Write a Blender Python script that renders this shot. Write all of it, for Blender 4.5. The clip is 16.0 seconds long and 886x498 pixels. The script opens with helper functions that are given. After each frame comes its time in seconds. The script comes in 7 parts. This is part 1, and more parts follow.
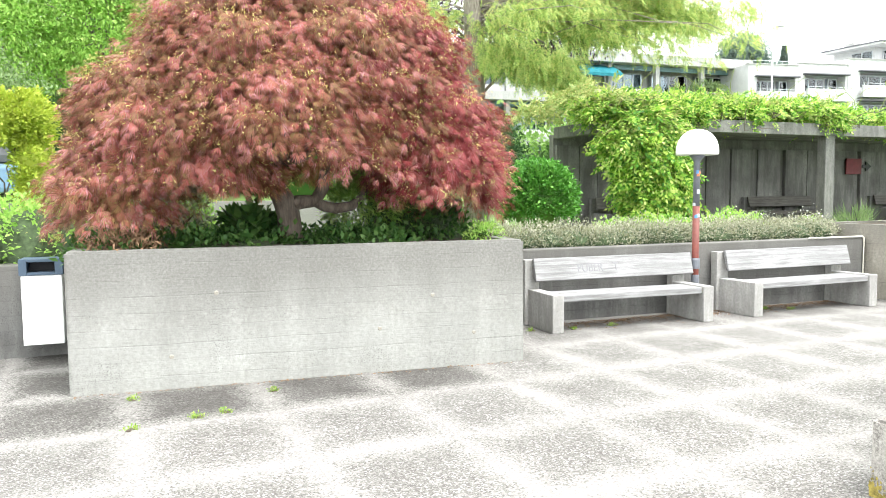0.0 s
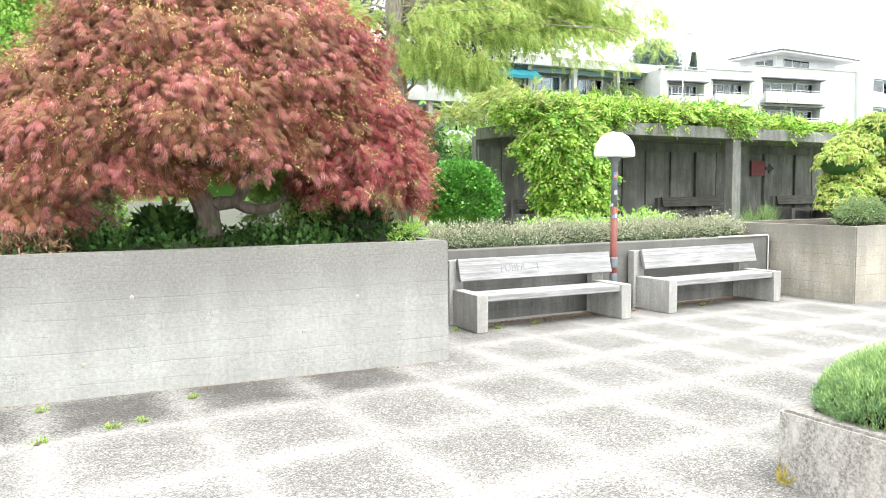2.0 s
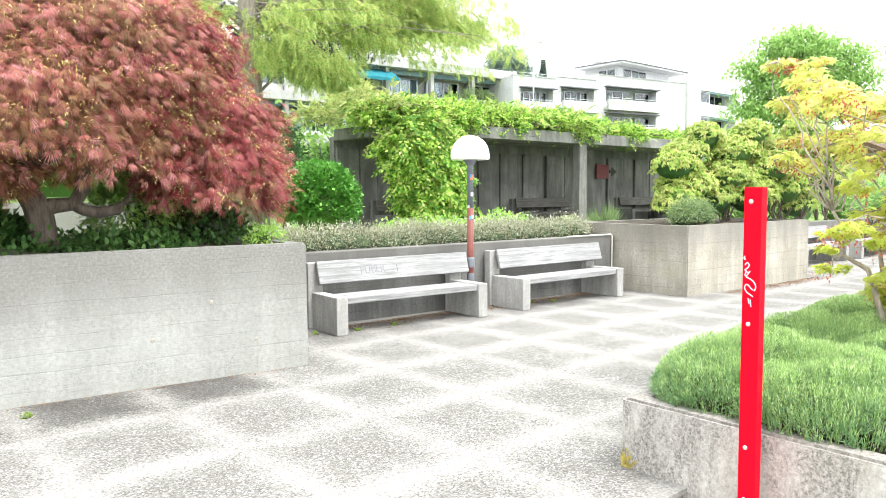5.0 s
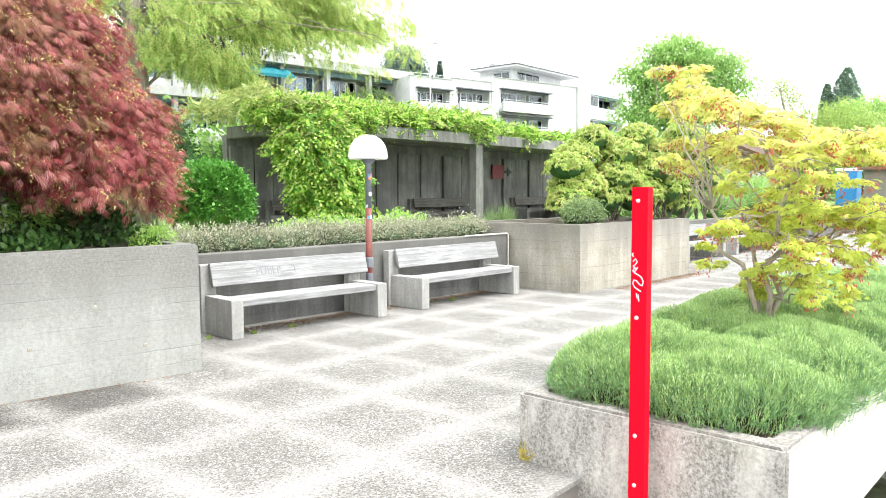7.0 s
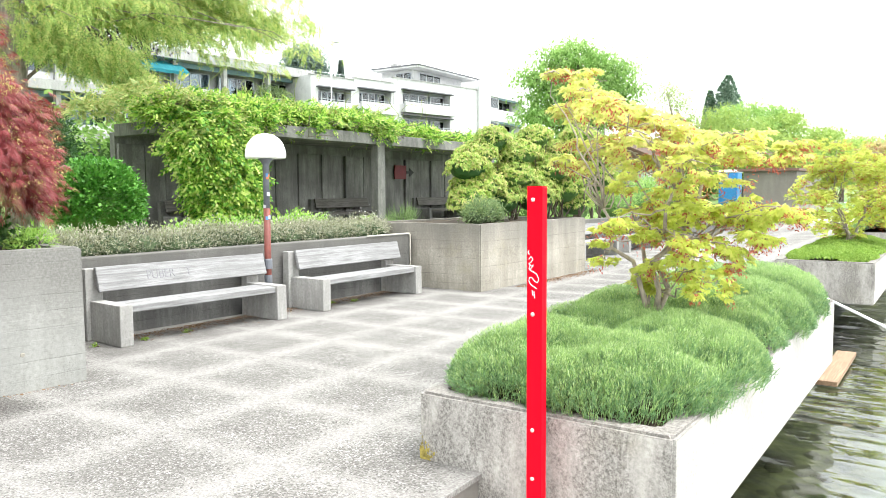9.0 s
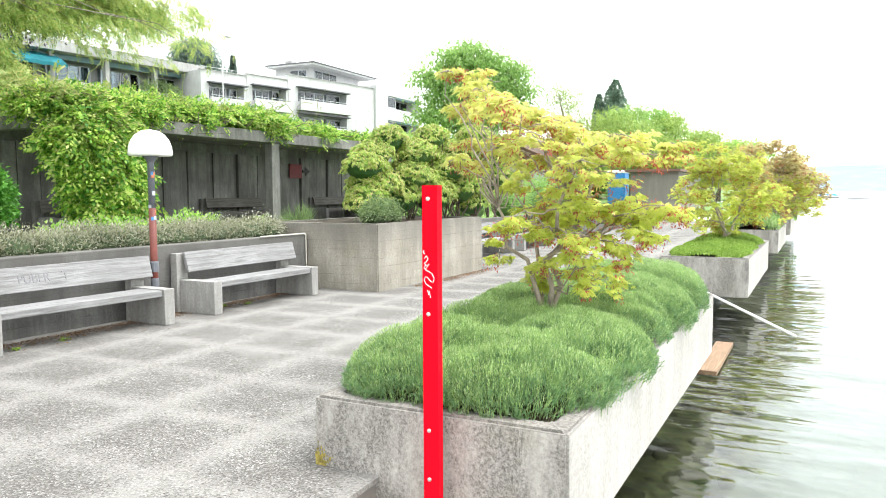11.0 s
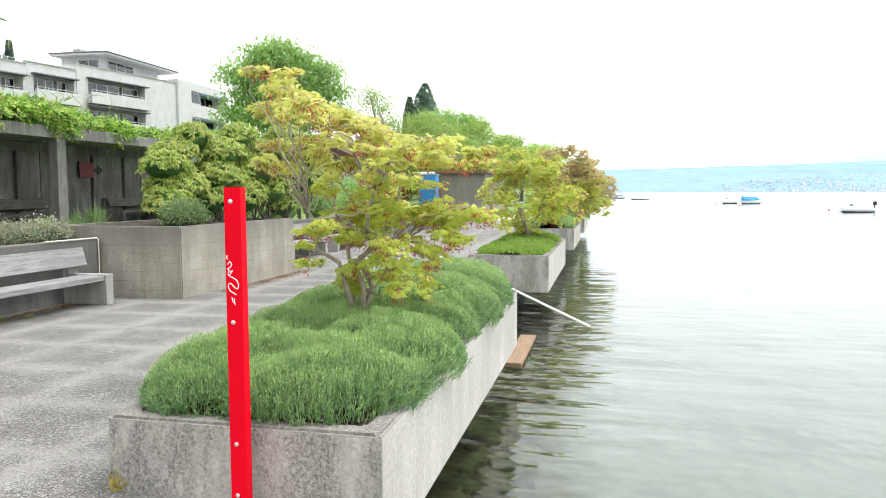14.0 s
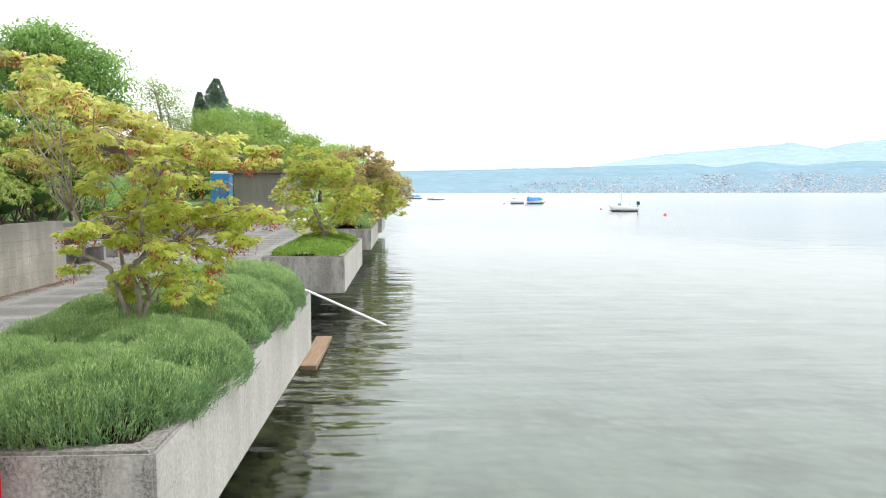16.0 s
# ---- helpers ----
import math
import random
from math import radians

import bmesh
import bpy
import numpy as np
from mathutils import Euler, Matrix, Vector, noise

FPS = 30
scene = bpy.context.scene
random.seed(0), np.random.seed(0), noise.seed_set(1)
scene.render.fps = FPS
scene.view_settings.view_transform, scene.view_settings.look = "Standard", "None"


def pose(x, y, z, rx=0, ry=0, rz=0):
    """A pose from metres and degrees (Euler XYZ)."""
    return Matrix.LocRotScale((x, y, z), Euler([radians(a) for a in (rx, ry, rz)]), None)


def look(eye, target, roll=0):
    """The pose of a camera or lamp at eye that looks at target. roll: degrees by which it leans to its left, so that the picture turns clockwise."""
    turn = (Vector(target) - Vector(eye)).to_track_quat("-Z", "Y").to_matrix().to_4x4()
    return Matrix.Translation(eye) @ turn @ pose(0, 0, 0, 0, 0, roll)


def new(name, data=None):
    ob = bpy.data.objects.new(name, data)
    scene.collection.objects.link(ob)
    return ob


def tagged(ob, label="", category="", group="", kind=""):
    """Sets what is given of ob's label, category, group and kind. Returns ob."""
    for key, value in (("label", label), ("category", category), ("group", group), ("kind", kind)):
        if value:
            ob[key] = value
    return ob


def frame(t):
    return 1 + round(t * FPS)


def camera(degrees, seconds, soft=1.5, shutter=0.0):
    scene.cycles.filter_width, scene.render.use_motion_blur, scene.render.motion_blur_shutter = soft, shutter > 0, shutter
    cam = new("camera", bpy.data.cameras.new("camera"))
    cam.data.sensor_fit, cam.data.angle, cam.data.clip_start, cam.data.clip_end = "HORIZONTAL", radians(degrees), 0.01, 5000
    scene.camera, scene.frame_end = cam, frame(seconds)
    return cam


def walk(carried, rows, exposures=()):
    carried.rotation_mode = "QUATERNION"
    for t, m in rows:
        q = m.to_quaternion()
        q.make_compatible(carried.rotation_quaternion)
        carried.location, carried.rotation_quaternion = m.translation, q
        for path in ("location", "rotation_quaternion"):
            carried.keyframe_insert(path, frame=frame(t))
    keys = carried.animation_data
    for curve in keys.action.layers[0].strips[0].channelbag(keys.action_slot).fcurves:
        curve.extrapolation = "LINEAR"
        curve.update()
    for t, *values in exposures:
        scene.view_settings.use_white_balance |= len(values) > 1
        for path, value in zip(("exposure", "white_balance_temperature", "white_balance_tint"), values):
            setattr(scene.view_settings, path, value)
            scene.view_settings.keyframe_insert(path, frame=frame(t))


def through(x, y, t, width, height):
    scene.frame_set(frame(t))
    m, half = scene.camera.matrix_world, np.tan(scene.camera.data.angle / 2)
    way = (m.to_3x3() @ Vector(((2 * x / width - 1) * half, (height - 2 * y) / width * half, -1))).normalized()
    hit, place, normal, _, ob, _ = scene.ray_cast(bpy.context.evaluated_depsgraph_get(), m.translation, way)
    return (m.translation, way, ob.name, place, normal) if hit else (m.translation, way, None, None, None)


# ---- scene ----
cam = camera(62.10, 16.0, soft=0.75)
# seconds, x, y, z, yaw, pitch, roll
PATH = [
    (0.0, -0.000, 0.000, 1.600, -22.77, -4.24, 0.46),
    (0.5, -0.002, 0.004, 1.603, -24.31, -4.25, 0.48),
    (1.0, -0.006, 0.007, 1.606, -25.80, -4.27, 0.43),
    (1.5, -0.011, 0.009, 1.607, -27.29, -4.28, 0.40),
    (2.0, -0.014, 0.008, 1.608, -28.76, -4.27, 0.45),
    (2.5, -0.013, 0.002, 1.608, -30.26, -4.27, 0.49),
    (3.0, -0.009, -0.006, 1.608, -32.08, -4.28, 0.37),
    (3.5, -0.006, -0.011, 1.609, -34.01, -4.28, 0.36),
    (4.0, -0.007, -0.009, 1.613, -35.90, -4.27, 0.36),
    (6.5, -0.016, 0.001, 1.615, -45.49, -4.29, 0.33),
    (7.0, -0.014, -0.001, 1.612, -47.55, -4.31, 0.30),
    (7.5, -0.008, -0.003, 1.608, -49.54, -4.30, 0.33),
    (8.0, -0.001, -0.004, 1.606, -51.32, -4.29, 0.33),
    (8.5, 0.010, -0.007, 1.605, -53.22, -4.31, 0.33),
    (9.0, 0.021, -0.009, 1.604, -55.06, -4.31, 0.33),
    (11.5, 0.085, 0.005, 1.601, -65.02, -4.39, 0.29),
    (12.0, 0.096, 0.009, 1.603, -67.09, -4.39, 0.29),
    (12.5, 0.105, 0.009, 1.605, -69.20, -4.41, 0.26),
    (13.0, 0.112, 0.003, 1.604, -71.43, -4.41, 0.25),
    (13.5, 0.115, -0.004, 1.606, -74.19, -4.42, 0.24),
    (14.0, 0.117, -0.014, 1.610, -77.35, -4.40, 0.20),
    (14.5, 0.118, -0.027, 1.611, -81.21, -4.41, 0.20),
    (15.0, 0.118, -0.045, 1.609, -85.07, -4.42, 0.15),
    (15.5, 0.122, -0.072, 1.610, -88.94, -4.43, 0.15),
    (16.0, 0.126, -0.103, 1.612, -92.84, -4.41, 0.08),
]
EXPOSURES = [(0.0, 2.0), (4.0, 2.0), (7.0, 1.95), (9.0, 1.82), (11.5, 1.5), (13.5, 1.18), (15.0, 0.88), (16.0, 0.72)]
walk(cam, [(t, pose(x, y, z, 90 + p, r, w)) for t, x, y, z, w, p, r in PATH], EXPOSURES)

# ---- world and light ----
world = bpy.data.worlds.new("sky")
scene.world = world
world.use_nodes = True
wn, wl = world.node_tree.nodes, world.node_tree.links
sky = wn.new("ShaderNodeTexSky")
sky.sky_type, sky.sun_disc = "NISHITA", False
SUN_ELEVATION, SUN_AZIMUTH = radians(64), radians(158)
sky.sun_elevation, sky.sun_rotation = SUN_ELEVATION, SUN_AZIMUTH
sky.air_density, sky.dust_density, sky.ozone_density = 1.0, 1.0, 1.0
grey = wn.new("ShaderNodeHueSaturation")
grey.inputs["Saturation"].default_value = 0.12
wl.new(sky.outputs[0], grey.inputs["Color"])
cloud = wn.new("ShaderNodeMix")
cloud.data_type = "RGBA"
cloud.inputs[0].default_value = 0.8
cloud.inputs[7].default_value = (8.6, 8.9, 8.9, 1)
wl.new(grey.outputs[0], cloud.inputs[6])
wl.new(cloud.outputs[2], wn["Background"].inputs["Color"])
wn["Background"].inputs["Strength"].default_value = 0.13

sun_data = bpy.data.lights.new("sun", "SUN")
sun_data.energy, sun_data.angle, sun_data.color = 1.4, radians(25), (1.0, 0.985, 0.955)
sun = new("sun", sun_data)
sun_way = Vector((math.sin(SUN_AZIMUTH) * math.cos(SUN_ELEVATION), math.cos(SUN_AZIMUTH) * math.cos(SUN_ELEVATION), math.sin(SUN_ELEVATION)))
sun.matrix_world = look(sun_way * 60, (0, 0, 0))

# ---- materials ----
class Mat:
    """A small node-material writer."""

    def __init__(self, name):
        self.m = bpy.data.materials.new(name)
        self.m.use_nodes = True
        self.t = self.m.node_tree
        self.b = self.t.nodes["Principled BSDF"]

    def node(self, kind, **inputs):
        n = self.t.nodes.new(kind)
        for key, value in inputs.items():
            self.put(n, key.replace("_", " "), value)
        return n

    def put(self, n, key, value):
        s = n.inputs[key]
        if isinstance(value, bpy.types.NodeSocket):
            self.t.links.new(value, s)
        else:
            s.default_value = value

    def coord(self, kind="Object", scale=(1, 1, 1), loc=(0, 0, 0)):
        m = self.node("ShaderNodeMapping", Vector=self.node("ShaderNodeTexCoord").outputs[kind], Scale=scale, Location=loc)
        return m.outputs[0]

    def noise(self, scale, detail=4.0, rough=0.6, co=None):
        return self.node("ShaderNodeTexNoise", Vector=co or self.coord(), Scale=scale, Detail=detail, Roughness=rough).outputs[0]

    def voronoi(self, scale, co=None, feature="F1", out="Distance"):
        n = self.node("ShaderNodeTexVoronoi", Vector=co or self.coord(), Scale=scale)
        n.feature = feature
        return n.outputs[out]

    def ramp(self, fac, *stops):
        n = self.node("ShaderNodeValToRGB", Fac=fac)
        el = n.color_ramp.elements
        while len(el) < len(stops):
            el.new(0.5)
        for e, (p, c) in zip(el, stops):
            e.position = p
            e.color = (c, c, c, 1) if isinstance(c, (int, float)) else (*c, 1)
        return n.outputs[0]

    def mix(self, fac, a, b, mode="MIX"):
        n = self.t.nodes.new("ShaderNodeMix")
        n.data_type, n.blend_type = "RGBA", mode
        for i, v in ((0, fac), (6, a), (7, b)):
            if isinstance(v, bpy.types.NodeSocket):
                self.t.links.new(v, n.inputs[i])
            else:
                n.inputs[i].default_value = (*v, 1) if isinstance(v, tuple) else v
        return n.outputs[2]

    def math(self, op, a, b=0.0):
        n = self.t.nodes.new("ShaderNodeMath")
        n.operation = op
        for i, v in ((0, a), (1, b)):
            if isinstance(v, bpy.types.NodeSocket):
                self.t.links.new(v, n.inputs[i])
            else:
                n.inputs[i].default_value = v
        return n.outputs[0]

    def bump(self, height, strength=0.3, distance=0.01):
        n = self.node("ShaderNodeBump", Height=height, Strength=strength, Distance=distance)
        self.put(self.b, "Normal", n.outputs[0])

    def done(self, color=None, rough=0.8, metal=0.0, spec=None):
        if color is not None:
            self.put(self.b, "Base Color", (*color, 1) if isinstance(color, tuple) else color)
        self.put(self.b, "Roughness", rough)
        self.put(self.b, "Metallic", metal)
        if spec is not None:
            self.put(self.b, "Specular IOR Level", spec)
        return self.m


def concrete(name, light, dark, board=0.0, stain=0.5, moss=0.0, spots=0.8, grime=0.0, runs=0.0, marks=0.17):
    """Weathered concrete; board: height of the shuttering boards whose marks it shows."""
    k = Mat(name)
    co = k.coord()
    big, fine = k.noise(1.3, 5, 0.6, co), k.noise(28, 6, 0.7, co)
    streak = k.noise(1.0, 6, 0.7, k.coord(scale=(3.2, 3.2, 0.5)))
    c = k.mix(k.ramp(big, (0.3, 0.0), (0.72, 1.0)), dark, light)
    c = k.mix(k.math("MULTIPLY", k.ramp(streak, (0.42, 1.0), (0.6, 0.0)), stain), c, tuple(0.45 * v for v in dark))
    c = k.mix(k.ramp(fine, (0.32, 0.5), (0.6, 0.0)), c, tuple(0.5 * v for v in dark))
    lichen = k.math("MULTIPLY", k.ramp(k.noise(85, 3, 0.7, co), (0.54, 0.0), (0.62, 1.0)), k.ramp(k.noise(1.7, 4, 0.7, k.coord(loc=(5, 2, 1))), (0.48 - 0.15 * (spots > 0.9), 0.0), (0.66 - 0.1 * (spots > 0.9), spots)))
    c = k.mix(lichen, c, tuple(0.25 * v for v in dark))
    pores = k.ramp(k.voronoi(55, co), (0.05, 1.0), (0.13, 0.0))
    pores = k.math("MULTIPLY", pores, k.ramp(k.noise(3, co=co), (0.5, 0.0), (0.6, 1.0)))
    c = k.mix(pores, c, tuple(0.3 * v for v in dark))
    h = k.math("ADD", k.math("MULTIPLY", fine, 0.5), k.math("MULTIPLY", pores, -0.6))
    if board:
        z = k.node("ShaderNodeSeparateXYZ", Vector=co).outputs[2]
        wob = k.math("MULTIPLY", k.noise(0.9, 2, 0.5, k.coord(scale=(1, 1, 4))), 0.05)
        zb = k.math("DIVIDE", k.math("ADD", z, wob), board)
        cell = k.math("FLOOR", zb)
        tone = k.node("ShaderNodeTexWhiteNoise")
        tone.noise_dimensions = "1D"
        k.put(tone, "W", cell)
        c = k.mix(k.math("MULTIPLY", tone.outputs[0], 0.28), c, tuple(0.62 * v for v in light))
        edge = k.math("PINGPONG", zb, 0.5)
        line = k.math("MULTIPLY", k.ramp(edge, (0.0, 1.0), (0.05, 0.0)), k.ramp(k.noise(2.2, 3, 0.6, k.coord(scale=(1, 1, 3))), (0.4, 0.1), (0.6, 1.0)))
        c = k.mix(k.math("MULTIPLY", line, marks), c, tuple(0.35 * v for v in dark))
        grain = k.noise(6, 4, 0.6, k.coord(scale=(0.6, 0.6, 14)))
        h = k.math("ADD", h, k.math("ADD", k.math("MULTIPLY", line, -0.3), k.math("MULTIPLY", grain, 0.5)))
        h = k.math("ADD", h, k.math("MULTIPLY", tone.outputs[0], 0.4))
    if moss:
        c = k.mix(k.math("MULTIPLY", k.ramp(k.noise(2.4, 5, 0.7, k.coord(loc=(3, 1, 2))), (0.55, 0.0), (0.7, 1.0)), moss), c, (0.3, 0.27, 0.08))
    if runs:
        # dirt washed down unevenly from the top edge
        z = k.node("ShaderNodeSeparateXYZ", Vector=co).outputs[2]
        low = k.node("ShaderNodeMapRange", Value=k.math("ADD", z, k.math("MULTIPLY", k.noise(2.2, 6, 0.7, k.coord(scale=(1, 1, 0.35))), 0.7)))
        low.inputs[1].default_value, low.inputs[2].default_value = runs - 0.2, runs + 0.42
        c = k.mix(k.math("MULTIPLY", low.outputs[0], k.ramp(k.noise(45, 6, 0.75, co), (0.35, 0.45), (0.6, 0.85))), c, (0.12, 0.115, 0.105))
    if grime:
        # mottled grey-brown growth, thickest on the weather end
        end = k.node("ShaderNodeMapRange", Value=k.node("ShaderNodeSeparateXYZ", Vector=co).outputs[0])
        end.inputs[1].default_value, end.inputs[2].default_value, end.inputs[3].default_value, end.inputs[4].default_value = 0.0, 0.06, 0.85, 0.1
        top = k.node("ShaderNodeMapRange", Value=k.node("ShaderNodeSeparateXYZ", Vector=co).outputs[2])
        top.inputs[1].default_value, top.inputs[2].default_value = 0.388, 0.402
        speck = k.ramp(k.noise(48, 11, 0.9, co), (0.45, 0.0), (0.56, 1.0))
        cloud_ = k.ramp(k.noise(3.6, 7, 0.72, k.coord(loc=(2, 7, 3), scale=(1, 1, 0.4))), (0.38, 0.2), (0.55, 1.0))
        f = k.math("MULTIPLY", k.math("MULTIPLY", cloud_, end.outputs[0]), k.math("ADD", k.math("MULTIPLY", speck, 0.75), 0.25))
        f = k.math("MAXIMUM", f, k.math("MULTIPLY", top.outputs[0], k.math("ADD", k.math("MULTIPLY", speck, 0.4), 0.42)))
        c = k.mix(k.math("MULTIPLY", f, grime), c, (0.045, 0.04, 0.035))
    k.bump(h, 0.5, 0.008)
    return k.done(c, 0.88, spec=0.3)


def plain(name, color, rough=0.6, metal=0.0, vary=0.25, scale=9.0, bump=0.15):
    k = Mat(name)
    n = k.noise(scale, 5, 0.65)
    k.bump(k.noise(scale * 9, 4), bump, 0.004)
    return k.done(k.mix(k.ramp(n, (0.3, 0.0), (0.7, 1.0)), tuple(v * (1 - vary) for v in color), tuple(min(1, v * (1 + vary)) for v in color)), rough, metal)


def leafy(name, *colors, rough=0.5, through=0.35, fine=0):
    """Leaves, each its own tone out of the colours; light shines through them."""
    k = Mat(name)
    colors = [(r, g, b + 0.035 * g) for r, g, b in colors]
    geo = k.node("ShaderNodeNewGeometry")
    rnd = geo.outputs["Random Per Island"]
    c = k.ramp(rnd, *[(i / max(1, len(colors) - 1), col) for i, col in enumerate(colors)])
    c = k.mix(k.ramp(k.noise(1.6, 3), (0.4, 0.0), (0.7, 0.35)), c, tuple(v * 0.7 for v in colors[0]))
    if fine:
        c = k.mix(k.ramp(k.noise(fine, 3), (0.38, 0.55), (0.55, 0.0)), c, tuple(v * 0.7 for v in colors[0]))
    k.put(k.b, "Base Color", c)
    k.put(k.b, "Roughness", rough)
    k.put(k.b, "Specular IOR Level", 0.3)
    tr = k.node("ShaderNodeBsdfTranslucent", Color=c)
    mx = k.node("ShaderNodeMixShader", Fac=through)
    k.t.links.new(k.b.outputs[0], mx.inputs[1])
    k.t.links.new(tr.outputs[0], mx.inputs[2])
    k.t.links.new(mx.outputs[0], k.t.nodes["Material Output"].inputs[0])
    return k.m


def bark(name, dark, light):
    k = Mat(name)
    n = k.noise(5, 6, 0.7, k.coord(scale=(4, 4, 0.8)))
    k.bump(n, 0.9, 0.02)
    return k.done(k.mix(k.ramp(n, (0.35, 0.0), (0.65, 1.0)), dark, light), 0.9)


def weathered_wood(name, dark, light):
    k = Mat(name)
    n = k.noise(3, 7, 0.7, k.coord(scale=(0.7, 14, 14)))
    w = k.noise(1.2, 3)
    c = k.mix(k.ramp(n, (0.35, 0.0), (0.62, 1.0)), dark, light)
    c = k.mix(k.ramp(w, (0.45, 0.0), (0.75, 0.5)), c, dark)
    k.bump(n, 0.6, 0.006)
    return k.done(c, 0.8)


def slab_material(name="washed gravel slab", darkness=0.0):
    """Washed-gravel slab whose cement rim has worn pale."""
    k = Mat(name)
    gen = k.node("ShaderNodeSeparateXYZ", Vector=k.coord("Generated"))
    dx = k.math("PINGPONG", gen.outputs[0], 0.5)
    dy = k.math("PINGPONG", gen.outputs[1], 0.5)
    rim = k.math("MINIMUM", dx, dy)
    geo = k.node("ShaderNodeNewGeometry").outputs["Position"]
    pos = k.node("ShaderNodeMapping", Vector=geo).outputs[0]
    rim = k.math("ADD", rim, k.math("ADD", k.math("MULTIPLY", k.math("SUBTRACT", k.noise(5.5, 10, 0.95, pos), 0.5), 0.6), k.math("MULTIPLY", k.math("SUBTRACT", k.noise(1.1, 3, 0.6, pos), 0.5), 0.3)))
    rnd = k.node("ShaderNodeObjectInfo").outputs["Random"]
    stone = k.node("ShaderNodeTexVoronoi", Vector=pos, Scale=96.0)
    cell = k.node("ShaderNodeSeparateColor", Color=stone.outputs["Color"])
    tone = cell.outputs[0]
    # single stones show through the worn rim
    rim = k.math("ADD", rim, k.math("MULTIPLY", k.math("SUBTRACT", cell.outputs[1], 0.5), 0.26))
    worn = k.ramp(rim, (0.0, 0.95), (0.06, 0.6), (0.2, 0.0))
    patch = k.ramp(k.noise(2.1, 5, 0.7, pos), (0.35, 0.0), (0.7, 0.6))
    more = k.math("ADD", k.math("MULTIPLY", tone, 0.8), k.math("ADD", k.math("MULTIPLY", patch, 0.3), k.math("MULTIPLY", worn, 0.12)))
    gravel = k.ramp(more, (0.0, (0.07, 0.065, 0.06)), (0.42, (0.127, 0.12, 0.112)), (0.75, (0.212, 0.206, 0.196)), (1.0, (0.46, 0.452, 0.436)))
    gravel = k.mix(k.math("MULTIPLY", rnd, 0.22), gravel, (0.09, 0.086, 0.08))
    cement = k.mix(k.ramp(k.noise(40, 5, 0.7, pos), (0.35, 0.0), (0.65, 1.0)), (0.235, 0.228, 0.215), (0.37, 0.36, 0.342))
    cement = k.mix(k.ramp(tone, (0.66, 0.0), (0.76, 0.75)), cement, (0.13, 0.122, 0.113))
    k.bump(k.math("MULTIPLY", stone.outputs["Distance"], k.math("SUBTRACT", 1.0, worn)), 0.6, 0.008)
    return k.done(k.mix(k.math("MULTIPLY", worn, 0.8), k.mix(darkness, gravel, (0.16, 0.145, 0.13), "MULTIPLY"), cement), 0.85, spec=0.3)


M = {}
M["wall"] = concrete("board-marked concrete", (0.37, 0.372, 0.352), (0.28, 0.28, 0.263), board=0.135, stain=0.22, runs=0.9, marks=0.32)
M["warmwall"] = concrete("warm stained concrete", (0.47, 0.44, 0.38), (0.28, 0.258, 0.215), board=0.14, stain=0.45, moss=0.12, runs=1.1, marks=0.5)
M["darkwall"] = concrete("stained board-marked concrete", (0.26, 0.258, 0.25), (0.14, 0.138, 0.132), board=0.15, stain=0.65, spots=1.0, runs=0.86, marks=0.5)
M["planter"] = concrete("streaked concrete", (0.57, 0.545, 0.51), (0.42, 0.4, 0.37), stain=0.22, moss=0.1, spots=0.5, grime=1.0)
M["bench_concrete"] = concrete("bench concrete", (0.5, 0.492, 0.472), (0.34, 0.333, 0.318), stain=0.5, spots=0.5)
# base grey darkened to stand in for shade under the pergola roof
M["pergola"] = concrete("grey pergola concrete", (0.3, 0.296, 0.283), (0.14, 0.138, 0.132), stain=0.6)
M["slab"], M["dark_slab"] = slab_material(), slab_material("dark gravel slab", 0.55)
M["joint"] = plain("cement joints", (0.19, 0.178, 0.16), 0.9, vary=0.3, scale=3)
M["soil"] = plain("dark planting soil", (0.06, 0.045, 0.03), 0.95, vary=0.5, scale=12, bump=0.8)
M["grass_ground"] = plain("grass", (0.12, 0.2, 0.045), 0.95, vary=0.4, scale=3, bump=0.8)
M["grey_wood"] = weathered_wood("silvered wood", (0.14, 0.139, 0.138), (0.29, 0.29, 0.292))
M["dark_wood"] = weathered_wood("dark weathered wood", (0.05, 0.045, 0.04), (0.13, 0.12, 0.11))
M["brown_wood"] = weathered_wood("wet brown board", (0.15, 0.095, 0.055), (0.31, 0.2, 0.12))
M["white_house"] = concrete("white rendered concrete", (0.57, 0.575, 0.58), (0.49, 0.495, 0.5), stain=0.12)
M["grey_house"] = concrete("pale exposed concrete", (0.46, 0.46, 0.45), (0.36, 0.36, 0.35), stain=0.35)
M["tile_roof"] = plain("brown roof tiles", (0.13, 0.075, 0.055), 0.8, vary=0.3, scale=2)
M["roof_dark"] = plain("dark roof edge", (0.09, 0.09, 0.1), 0.6)
M["blind"] = plain("blue-grey blind boxes", (0.12, 0.2, 0.23), 0.6)
M["awning"] = plain("turquoise awning", (0.02, 0.24, 0.29), 0.8)
M["frame"] = plain("window frame", (0.4, 0.42, 0.44), 0.5, vary=0.1)
M["room"] = plain("dim room", (0.22, 0.25, 0.28), 0.9)
M["curtain"] = plain("white curtain", (0.75, 0.76, 0.75), 0.9, vary=0.08)
M["red"] = plain("red enamel", (0.6, 0.001, 0.012), 0.65, vary=0.05, scale=4, bump=0.03)
M["red"].node_tree.nodes["Principled BSDF"].inputs["Specular IOR Level"].default_value = 0.06
M["steel"] = plain("galvanised steel", (0.6, 0.6, 0.6), 0.35, 0.9, vary=0.1)
M["white_paint"] = plain("white lacquer", (0.8, 0.8, 0.79), 0.4, vary=0.04, bump=0.03)
